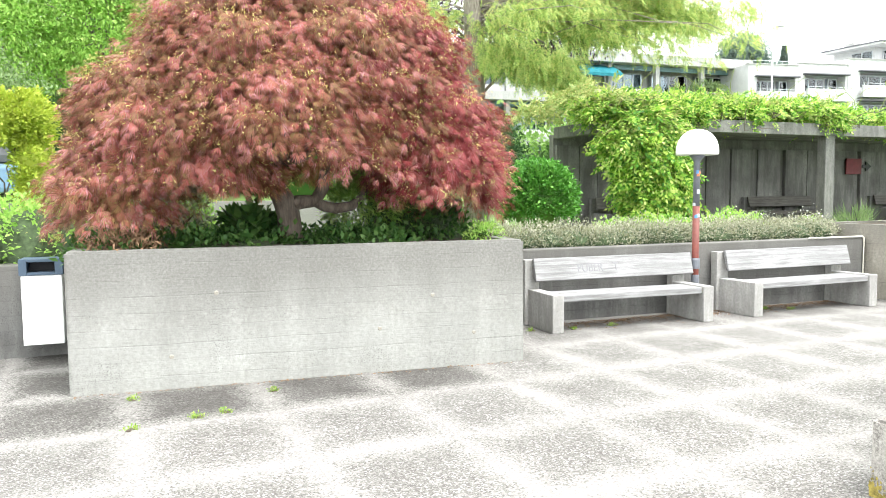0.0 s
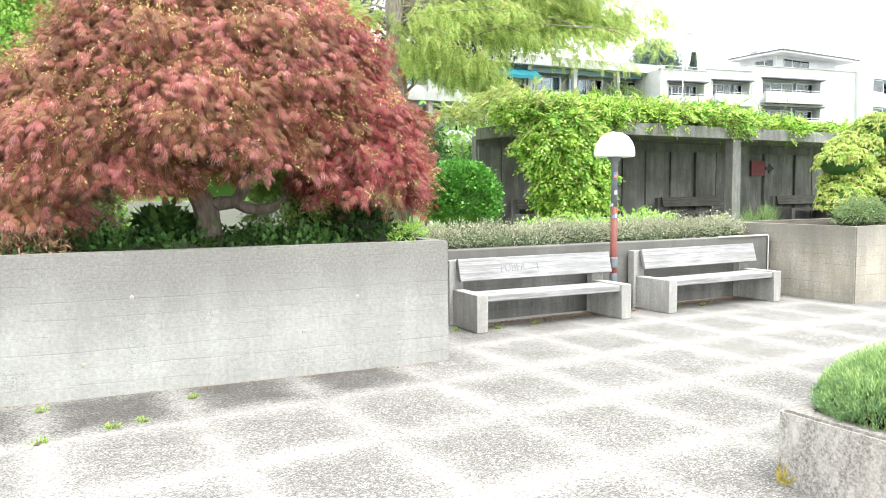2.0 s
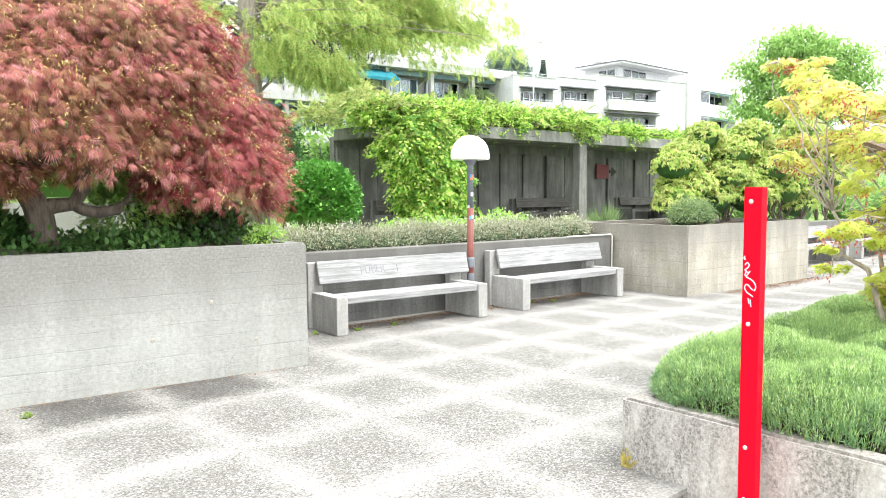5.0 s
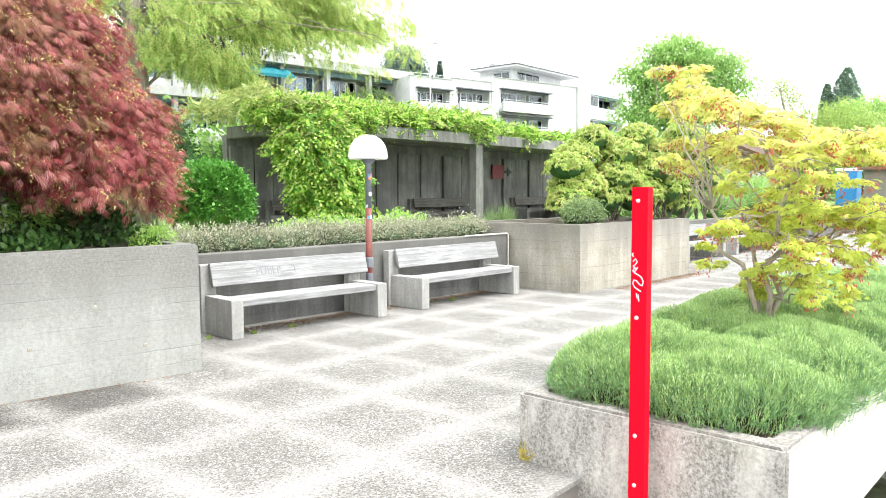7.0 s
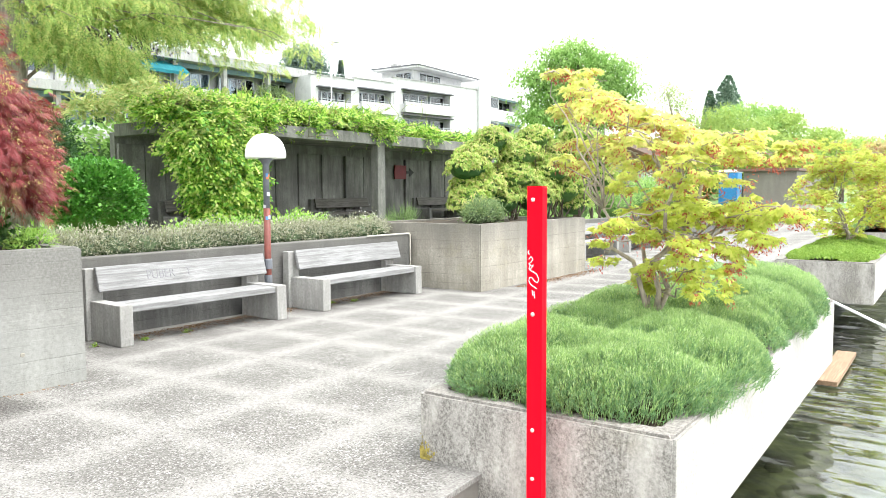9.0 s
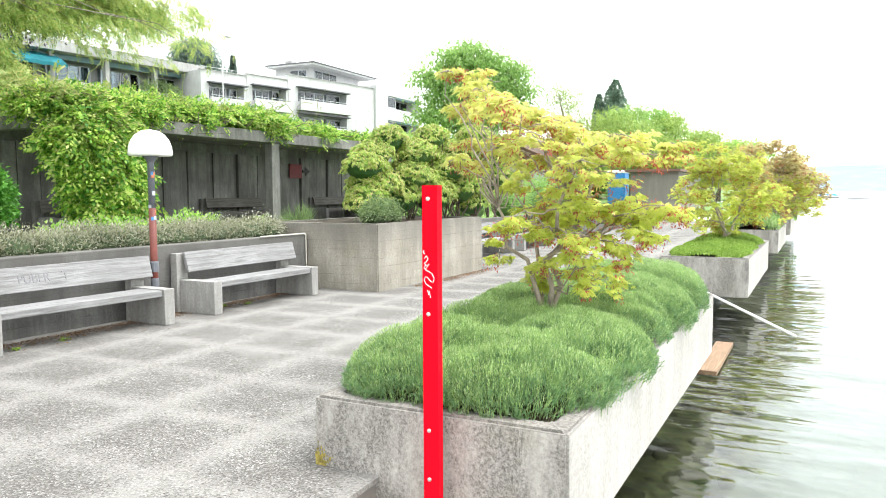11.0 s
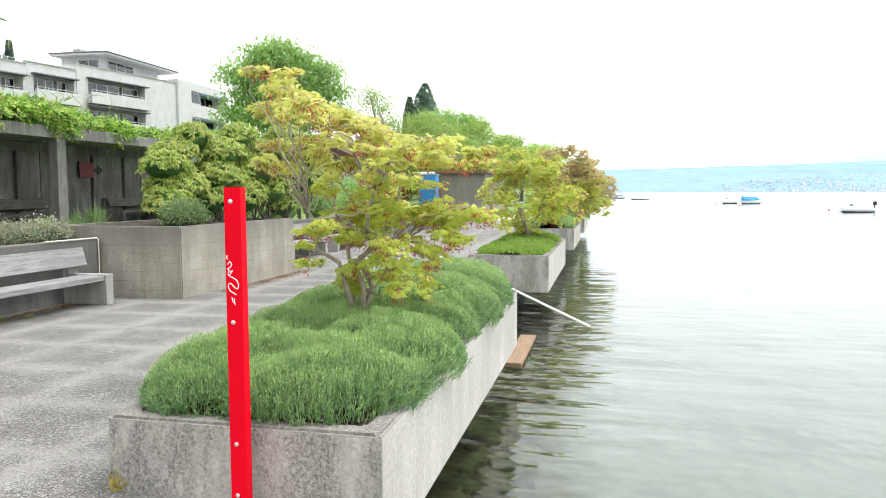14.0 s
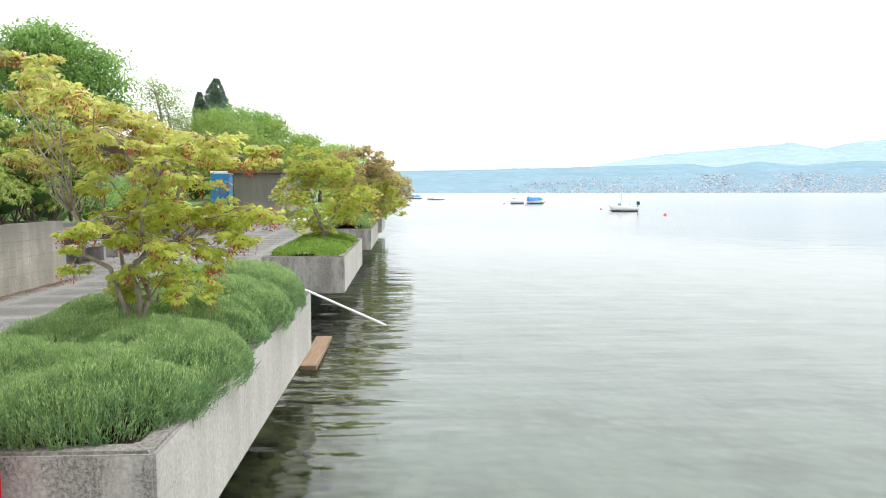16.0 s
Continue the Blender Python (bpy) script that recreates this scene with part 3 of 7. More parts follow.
def clumps(blobs, count, each, spread, shell=(0.75, 1.02), lower=-0.6):
    """Places and outward ways of leaves in clumps over the shells of blobs (x, y, z, rx, ry, rz)."""
    blobs = np.array(blobs, float)
    area = (blobs[:, 3] * blobs[:, 4] + blobs[:, 4] * blobs[:, 5] + blobs[:, 3] * blobs[:, 5])
    pick = RNG.choice(len(blobs), count, p=area / area.sum())
    d = on_ball(count)
    d[:, 2] = np.where(d[:, 2] < lower, -d[:, 2], d[:, 2])
    r = RNG.uniform(*shell, (count, 1))
    c = blobs[pick, :3] + d * blobs[pick, 3:] * r
    out = unit(d / blobs[pick, 3:])
    pos = np.repeat(c, each, 0) + RNG.normal(0, 1, (count * each, 3)) * np.array(spread)
    return pos, np.repeat(out, each, 0), c


# ---- ground, lake and walls ----
PAVE_TURN = 1.6
# land behind the promenade: one sheet that climbs gently to the houses
gx = np.concatenate([np.linspace(-160, -12, 12), np.linspace(-10, 60, 36), np.linspace(64, 420, 24)])
gy = np.concatenate([np.linspace(8.45, 30, 24), np.linspace(32, 400, 30)])
GX, GY = np.meshgrid(gx, gy)
GZ = 0.62 + np.clip((GY - 16) / 30, 0, 1) ** 1.5 * 3.0 + np.clip((GY - 46) / 200, 0, 1) * 20 + np.where(GY < 60, 0.03 * np.sin(GX * 1.3) * np.cos(GY * 1.7), 0)
GZ = np.where((GX < 7.5) & (GY > 16.3), np.maximum(GZ, 1.42), GZ)
idx = np.arange(GX.size).reshape(GX.shape)
quads = np.stack([idx[:-1, :-1], idx[:-1, 1:], idx[1:, 1:], idx[1:, :-1]], -1).reshape(-1, 4)
ground = link("ground", np_mesh("ground", np.stack([GX, GY, GZ], -1).reshape(-1, 3), quads), None, M["grass_ground"], "grassy planted ground rising behind the promenade")
tagged(ground, category="ground", kind="structure")

shore = link("shore", np_mesh("shore", np.array([(42, 1.9, 0.1), (600, 6.2, 0.1), (600, 8.2, 0.6), (42, 8.2, 0.6), (42, 1.9, -2.5), (600, 6.2, -2.5)], float), np.array([(0, 1, 2, 3), (4, 5, 1, 0)])), None, M["grass_ground"], "grassy bank of the lake beyond the promenade")
tagged(shore, category="ground", kind="structure")

pavement = part("pavement", boxes((-14, 42, 2.2, 8.1, -0.5, -0.0035)), M["joint"], None, "promenade bed of pale cement under gravel slabs")
tagged(pavement, category="pavement", kind="structure")
# thin dark sheet added over the bed's bright lake-side face
quay = wall("wall_quay", (3.53, 2.16), (42, 2.16), 0.03, -1.6, -0.05, M["darkwall"], "dark concrete quay wall behind the lakeside planters", bevel=0.004)
# steps down to the water in the gaps between the lakeside planters
for i, (x0, x1) in enumerate(((-7.0, 3.52),)):
    st = part("steps_%d" % (i + 1), boxes((x0 + 0.01, x1 - 0.01, 1.85, 2.19, -1.5, -0.19), (x0 + 0.01, x1 - 0.01, 1.5, 1.848, -1.5, -0.37), (x0 + 0.01, x1 - 0.01, 1.15, 1.498, -1.5, -0.55), bevel=0.01), M["planter"], None, "concrete steps leading down into the lake")
    tagged(st, category="steps", kind="structure")

WATER = -0.62
water = link("water", np_mesh("water", np.array([(-600, -4500, WATER), (4500, -4500, WATER), (4500, 8.0, WATER), (-600, 2.19, WATER)], float), np.array([(0, 1, 2, 3)])), None, M["water"], "calm clear lake water with small ripples")
tagged(water, category="water", kind="structure")
bed = link("lake_bed", np_mesh("lake_bed", np.array([(-600, -4500, -40), (4500, -4500, -40), (4500, -6, -2.3), (-600, -6, -2.3), (4500, 2.3, -1.3), (-600, 2.3, -1.3)], float), np.array([(0, 1, 2, 3), (3, 2, 4, 5)])), None, M["lakebed"], "stony lake bed under shallow water")
tagged(bed, category="lake bed", kind="structure")

# terrace walls behind the benches and the bin
wall_bench = wall("wall_bench", (3.2, 7.97), (10.13, 7.74), 0.24, -0.2, 0.91, M["darkwall"], "low board-marked concrete retaining wall behind the benches")
wall_bin = wall("wall_bin", (-9.0, 8.4), (-0.42, 8.36), 0.3, -0.2, 0.93, M["darkwall"], "dark board-marked concrete wall behind the litter bin")
wall_niche = wall("wall_niche", (14.05, 7.85), (40, 7.75), 0.24, -0.2, 0.91, M["darkwall"], "low concrete retaining wall along the promenade")


conduit = part("conduit", tube(bmesh.new(), [(9.0, 7.765, 0.925), (10.06, 7.73, 0.925), (10.085, 7.722, 0.9), (10.085, 7.722, 0.2), (10.085, 7.722, 0.0)], 0.011, 8), M["pale_pipe"], None, "thin pale pipe down the end of the bench wall", smooth=True)
tagged(conduit, category="pipe")


def soil(x0, x1, y0, y1, z, parent):
    n, m = 24, 12
    X, Y = np.meshgrid(np.linspace(x0, x1, n), np.linspace(y0, y1, m))
    Z = z + 0.02 * RNG.normal(0, 1, X.shape)
    i = np.arange(X.size).reshape(X.shape)
    q = np.stack([i[:-1, :-1], i[:-1, 1:], i[1:, 1:], i[1:, :-1]], -1).reshape(-1, 4)
    return link("soil", np_mesh("soil", np.stack([X, Y, Z], -1).reshape(-1, 3), q), parent, M["soil"], "dark crumbly soil")


def planter_box(name, m, l, w, z0, z1, t, material, label, group=""):
    e = empty(name, m, label, "planter", group)
    part("trough", ring(0, l, 0, w, z0, z1, t, z1 - 0.09, 0.016), material, e)
    soil(t - 0.005, l - t + 0.005, t - 0.005, w - t + 0.005, z1 - 0.035, e)
    return e


maple_planter = planter_box("raised_planter", pose(-0.53, 6.52, 0, 0, 0, -5.37), 3.96, 2.25, -0.1, 1.165, 0.16, M["wall"], "high board-marked concrete planter under a red maple")
planter_box("raised_planter", pose(10.13, 6.32, 0, 0, 0, -1.3), 3.92, 2.4, -0.1, 1.1, 0.16, M["warmwall"], "raised board-marked concrete planter with shrubs")
for x, z in ((0.78, 0.27), (1.15, 0.79), (2.55, 0.4), (3.05, 0.68), (3.45, 0.31)):
    bm = lathe([(0.0005, 0.0), (0.017, 0.0), (0.02, 0.003), (0.021, 0.008)], 14)
    plug = part("tie_hole_plug", bm, M["warmwall"], maple_planter)
    plug.matrix_basis = pose(x, -0.002, z, -90)
LAKE_X = (3.52, 14.0, 24.5, 35.0)
for i, x in enumerate(LAKE_X):
    planter_box("lakeside_planter", pose(x, 1.07, 0, 0, 0, 0), 5.6, 1.55, -0.29, 0.415, 0.13, M["planter"], ("streaked concrete lakeside planter full of lavender", "concrete lakeside planter with low green cover", "concrete lakeside planter with grey-green plants", "far concrete lakeside planter")[i], "planters along the lake")

# ---- pergola ----
pg = empty("pergola", pose(9.45, 12.7, 0, 0, 0, 0), "grey concrete pergola with a flat roof and open front", "pergola")
part("roof", boxes((0, 14, -0.12, 2.75, 3.0, 3.16), bevel=0.015), M["pergola"], pg)
part("beam", boxes((-0.02, 14, -0.16, 0.14, 2.9, 3.175), bevel=0.015), M["pergola"], pg)
part("beam", boxes((-0.16, 0.1, 0.142, 2.6, 2.9, 3.17), bevel=0.015), M["pergola"], pg)
for x in (0.3, 5.75, 11.4):
    part("post", boxes((x - 0.15, x + 0.15, -0.12, 0.12, 0.4, 2.898), bevel=0.012), M["pergola"], pg)
part("floor_slab", boxes((-0.3, 14, -0.5, 2.9, 0.3, 0.66), bevel=0.01), M["joint"], pg)
back = part("back_wall", boxes((-0.15, 14, 2.62, 2.8, 0.5, 2.998)), M["pergola"], pg, "stained back wall with upright panels, darkened for shade")
x = -0.1
k = 0
rnd = random.Random(4)
while x < 13.6:
    w = rnd.choice((0.42, 0.62, 0.8, 0.5))
    part("panel", boxes((x, min(x + w, 13.9), 2.62 - rnd.choice((0.05, 0.08, 0.1)), 2.619, 0.55, 2.75), bevel=0.01), M["pergola"], back)
    x += w + rnd.choice((0.03, 0.09, 0.16))



# ---- benches ----
def bench(m, wood, concrete_mat, label, group):
    """Two concrete ends with plank seat and leaning plank back."""
    e = empty("bench", m, label, "bench", group)
    L = 2.24
    for x, out in ((0.0, -0.045), (L - 0.15, 0.045)):
        panel = boxes((x, x + 0.15, 0, 0.62, 0, 0.445), bevel=0.012)
        part("end_panel", panel, concrete_mat, e)
        part("back_post", boxes((x + min(0, out), x + 0.15 + max(0, out), 0.622, 0.74, 0, 0.8), bevel=0.012), concrete_mat, e)
    for y0, y1 in ((0.03, 0.235), (0.247, 0.45)):
        part("seat_plank", boxes((0.152, L - 0.152, y0, y1, 0.355, 0.43), bevel=0.009), wood, e)
    tilt = Matrix.Translation((0, 0.515, 0.545)) @ Matrix.Rotation(radians(-16), 4, "X")
    part("backrest", boxes((0.045, L + 0.085, -0.025, 0.025, 0, 0.28), bevel=0.008, m=tilt), wood, e)
    return e


bench_1 = bench(pose(4.345, 7.16, 0, 0, 0, -3.0), M["grey_wood"], M["bench_concrete"], "silver-grey wooden bench on concrete ends with scrawled writing", "benches at the low wall")
bench(pose(7.255, 7.05, 0, 0, 0, -0.3), M["grey_wood"], M["bench_concrete"], "silver-grey wooden bench on concrete ends", "benches at the low wall")
for x in (16.0, 18.95):
    bench(pose(x, 7.15, 0), M["grey_wood"], M["bench_concrete"], "silver-grey wooden bench on concrete ends farther along", "benches at the low wall")
for x in (10.3, 15.15, 20.0):
    bench(pose(x, 14.5, 0.66), M["dark_wood"], M["pergola"], "dark weathered bench under the pergola", "benches under the pergola")


# scrawl on the backrest
def text_mesh(name, body, size, m, material, parent=None, label=""):
    cu = bpy.data.curves.new(name, "FONT")
    cu.body, cu.size, cu.extrude = body, size, 0.0015
    tmp = new(name, cu)
    dg = bpy.context.evaluated_depsgraph_get()
    me = bpy.data.meshes.new_from_object(tmp.evaluated_get(dg))
    bpy.data.objects.remove(tmp)
    bpy.data.curves.remove(cu)
    ob = link(name, me, parent, material, label)
    ob.matrix_basis = m
    return ob


back_1 = [o for o in bench_1.children if o.name.startswith("backrest")][0]
on_back = Matrix.Translation((0, 0.515, 0.545)) @ Matrix.Rotation(radians(-16), 4, "X") @ Matrix.Translation((0, -0.0265, 0)) @ Matrix.Rotation(radians(90), 4, "X")
for word, x in (("PUBER", 0.62), ("T", 1.13)):
    text_mesh("writing", word, 0.15, on_back @ Matrix.Translation((x, 0.09, 0)) @ Matrix.Diagonal((0.85, 1, 1, 1)), M["ink"], back_1, "scrawled dark marker writing")

# ---- lamp ----
lamp = empty("path_lamp", pose(6.795, 7.62, 0), "path lamp with white dome shade and rust-red stickered pole", "lamp")
part("base_plate", lathe([(0.1, 0), (0.1, 0.015), (0.06, 0.02)], 20), M["pole_grey"], lamp)
low = part("lower_pole", lathe([(0.045, 0.02), (0.045, 1.42)], 16), M["pole_red"], lamp, smooth=True)
part("upper_pole", lathe([(0.042, 1.42), (0.042, 2.0), (0.06, 2.03), (0.1, 2.075), (0.1, 2.085)], 20), M["pole_grey"], lamp, smooth=True)
part("band", lathe([(0.056, 0.6), (0.058, 0.62), (0.058, 0.72), (0.05, 0.74)], 16), M["pole_grey"], low)
part("band", lathe([(0.05, 0.3), (0.052, 0.32), (0.052, 0.5), (0.05, 0.52)], 16), M["pole_grey"], low)
part("shade", lathe([(0.255, 2.085), (0.268, 2.095), (0.27, 2.13), (0.262, 2.2), (0.235, 2.28), (0.185, 2.35), (0.11, 2.4), (0.03, 2.418)], 32), M["opal"], lamp, "white opal plastic dome", smooth=True)
rnd = random.Random(2)
for k in range(9):
    z = rnd.uniform(1.25, 1.9)
    a = rnd.uniform(180, 330)
    mt = M[rnd.choice(("sticker_white", "sticker_blue", "sticker_orange", "sticker_white"))]
    bm = bmesh.new()
    h, w = rnd.uniform(0.03, 0.06), rnd.uniform(18, 34)
    cols = [[bm.verts.new((0.0468 * math.cos(radians(a + s * w)), 0.0468 * math.sin(radians(a + s * w)), z + d)) for d in (0, h)] for s in (-1, -0.5, 0, 0.5, 1)]
    for p, q in zip(cols, cols[1:]):
        bm.faces.new((p[0], q[0], q[1], p[1]))
    part("sticker", bm, mt, lamp)

# ---- litter bin ----
bn = empty("litter_bin", pose(-1.03, 8.05, 0.17, 0, 0, -3), "white sheet-metal litter bin with slate-blue hood on the wall", "litter bin")
part("body", boxes((0, 0.36, 0, 0.26, 0, 0.68), bevel=0.012), M["white_paint"], bn)
hood = part("hood", boxes((-0.012, 0.06, -0.012, 0.27, 0.682, 0.84), (0.3, 0.372, -0.012, 0.27, 0.682, 0.84), (0.0602, 0.2998, -0.012, 0.27, 0.682, 0.712), (0.0602, 0.2998, -0.012, 0.27, 0.81, 0.84), (0.0602, 0.2998, 0.2, 0.27, 0.7122, 0.8098), bevel=0.006), M["bin_lid"], bn, "slate-blue plastic hood")
# black block in the opening, coloured as the unlit inside
part("slot", boxes((0.0604, 0.2996, 0.1, 0.198, 0.714, 0.808)), M["hole"], hood)
part("bracket", boxes((0.1, 0.26, 0.262, 0.3, 0.3, 0.5), bevel=0.004), M["steel"], bn)

# ---- red marker post ----
bol = empty("marker_post", pose(3.405, 1.765, -0.19, 0, 0, 9), "tall red square marker post with bolts and white scrawl", "post")
body = part("post_body", boxes((-0.041, 0.041, -0.041, 0.041, 0, 1.825), bevel=0.005), M["red"], bol)
part("cap", boxes((-0.0405, 0.0405, -0.0405, 0.0405, 1.8255, 1.829), bevel=0.001), M["red"], bol)
for z in (1.76, 1.17, 0.56, 0.3):
    b = part("bolt", lathe([(0.011, 0), (0.011, 0.003), (0.009, 0.005), (0.004, 0.0065)], 12), M["steel"], bol, "round steel bolt head")
    b.matrix_basis = pose(-0.0412, 0.008, z, 0, -90, 0)
# marker scrawl: loops of thin ink
bm = bmesh.new()


def stroke(points, r=0.0022):
    tube(bm, [(-0.0415, y, z) for y, z in points], r, 5)


stroke([(0.036, 1.49), (0.03, 1.5), (0.033, 1.485), (0.026, 1.48)])
stroke([(0.03, 1.455), (0.018, 1.47), (0.008, 1.455), (0.018, 1.44), (0.03, 1.432), (0.015, 1.42), (0.004, 1.428), (0.02, 1.405), (0.032, 1.41), (0.018, 1.395), (0.002, 1.39)])
stroke([(0.03, 1.435), (0.022, 1.425), (0.028, 1.412)])
stroke([(0.006, 1.39 ), (-0.012, 1.38), (-0.024, 1.355), (-0.018, 1.335), (-0.004, 1.34), (0.012, 1.36), (0.024, 1.362), (0.03, 1.345), (0.02, 1.325), (-0.004, 1.31), (-0.012, 1.305)])
stroke([(0.012, 1.295), (0.006, 1.268)])
stroke([(0.002, 1.29), (-0.003, 1.255)])
part("scrawl", bm, M["scribble"], body, "white marker scrawl")

# ---- white handrail down into the lake, floating board ----
rail = empty("handrail", pose(12.2, 0, 0), "white tubular handrail sloping down into the lake", "handrail")
part("tube_rail", tube(bmesh.new(), [(0, 0.25, -0.58), (0, 1.45, -0.03), (0, 2.58, 0.45), (0, 2.85, 0.55), (0, 3.1, 0.585), (0, 3.55, 0.585), (0, 3.62, 0.56), (0, 3.64, 0.45), (0, 3.64, -0.02)], 0.021, 10), M["white_paint"], rail, smooth=True)
part("support", tube(bmesh.new(), [(0, 2.3, -0.02), (0, 2.3, 0.32)], 0.02, 8), M["white_paint"], rail)
board = part("wooden_board", boxes((9.25, 11.15, 1.03, 1.26, -0.6, -0.545), bevel=0.006), M["brown_wood"], None, "wet brown wooden board lying at the water's edge")
tagged(board, category="board")

# ---- sign under the pergola ----
sg = empty("wall_sign", pose(19.3, 15.2, 2.32), "dull red square sign with a black arrow beside it", "sign")
part("panel", boxes((-0.31, 0.31, -0.03, 0, -0.23, 0.22), bevel=0.004), M["sign_red"], sg)
bm = bmesh.new()
box(bm, 0.36, 0.52, -0.02, 0, -0.045, 0.045)
vs = [bm.verts.new(p) for p in ((0.5, -0.022, -0.14), (0.5, -0.022, 0.14), (0.74, -0.022, 0), (0.5, 0, -0.14), (0.5, 0, 0.14), (0.74, 0, 0))]
for f in ((0, 2, 1), (3, 4, 5), (0, 1, 4, 3), (1, 2, 5, 4), (2, 0, 3, 5)):
    bm.faces.new([vs[k] for k in f])
part("arrow", bm, M["black"], sg)


# ---- houses ----
def window(parent, x0, x1, y, z0, z1, panes=2, curtain=0.0):
    """A recessed window: frame, panes and a panel coloured as the unlit room; its front lies at y."""
    w = part("window", boxes((x0, x1, y + 0.35, y + 0.4, z0, z1)), M["room"], parent)
    part("frame", boxes((x0, x1, y + 0.1, y + 0.16, z1 - 0.08, z1), (x0, x1, y + 0.1, y + 0.16, z0, z0 + 0.08), *[(a - 0.04, a + 0.04, y + 0.102, y + 0.158, z0 + 0.081, z1 - 0.081) for a in np.linspace(x0 + 0.04, x1 - 0.04, panes + 1)]), M["frame"], w)
    e = np.linspace(x0 + 0.08, x1 - 0.08, panes + 1)
    for a, b in zip(e, e[1:]):
        g = part("pane", boxes((a + 0.001, b - 0.001, y + 0.125, y + 0.135, z0 + 0.081, z1 - 0.081)), M["glass"], w)
        g.visible_shadow = False
        if curtain and RNG.random() < curtain:
            part("curtain", boxes((a + 0.05, b - 0.05, y + 0.28, y + 0.3, z0 + 0.08, z1 - 0.08)), M["curtain"], w)
    return w


def terrace_house(m):
    """Long concrete block of flats: deep slab bands, piers and set-back glazing on each storey."""
    e = empty("apartment_block", m, "long grey concrete block of flats with deep slab bands", "building")
    L = 34.0
    part("core_wall", boxes((0, L, 2.2, 12, 0, 11.2)), M["grey_house"], e)
    part("end_wall", boxes((L - 0.3, L, 0.35, 2.19, 0, 11.28)), M["grey_house"], e)
    part("roof", boxes((-0.4, L + 0.02, -0.1, 12.4, 11.3, 12.02), bevel=0.03), M["grey_house"], e)
    for z0, z1 in ((8.25, 8.88), (5.1, 5.75), (2.0, 2.7)):
        part("slab_band", boxes((0, L - 0.3, 0.0, 2.19, z0, z1), bevel=0.02), M["grey_house"], e)
    for z0, z1 in ((8.885, 11.295), (5.755, 8.245), (2.705, 5.095)):
        for x in np.arange(0.55, L - 0.5, 4.15):
            part("pier", boxes((x - 0.16, x + 0.16, 0.35, 0.75, z0, z1)), M["grey_house"], e)
        for x in np.arange(0.55, L - 4.2, 4.15):
            part("parapet", boxes((x + 0.17, x + 3.98, 0.62, 0.72, z0 + 0.02, z0 + RNG.choice((0.5, 0.62)))), M["white_house"], e)
            window(e, x + 0.4, x + 3.75, 1.7, z0 + 0.15, z1 - 0.42, 4, 0.45)
            part("blind_box", boxes((x + 0.17, x + 3.98, 0.8, 1.0, z1 - 0.36, z1 - 0.02)), M["blind"], e, "blue-grey roller blind box")
    bm = bmesh.new()
    n = 10
    rows = [[bm.verts.new((18.3 + 3.4 * k / n, y, z + 0.03 * math.sin(k * 2.2))) for y, z in ((0.75, 11.15), (-0.1, 10.75), (-0.75, 10.35), (-0.77, 10.12))] for k in range(n + 1)]
    for a, b in zip(rows, rows[1:]):
        for k in range(3):
            bm.faces.new((a[k], b[k], b[k + 1], a[k + 1]))
    bmesh.ops.solidify(bm, geom=list(bm.faces), thickness=0.02)
    part("awning", bm, M["awning"], e, "turquoise cloth awning let down")
    return e


terrace_house(pose(11.9, 47.7, 0, 0, 0, -4))


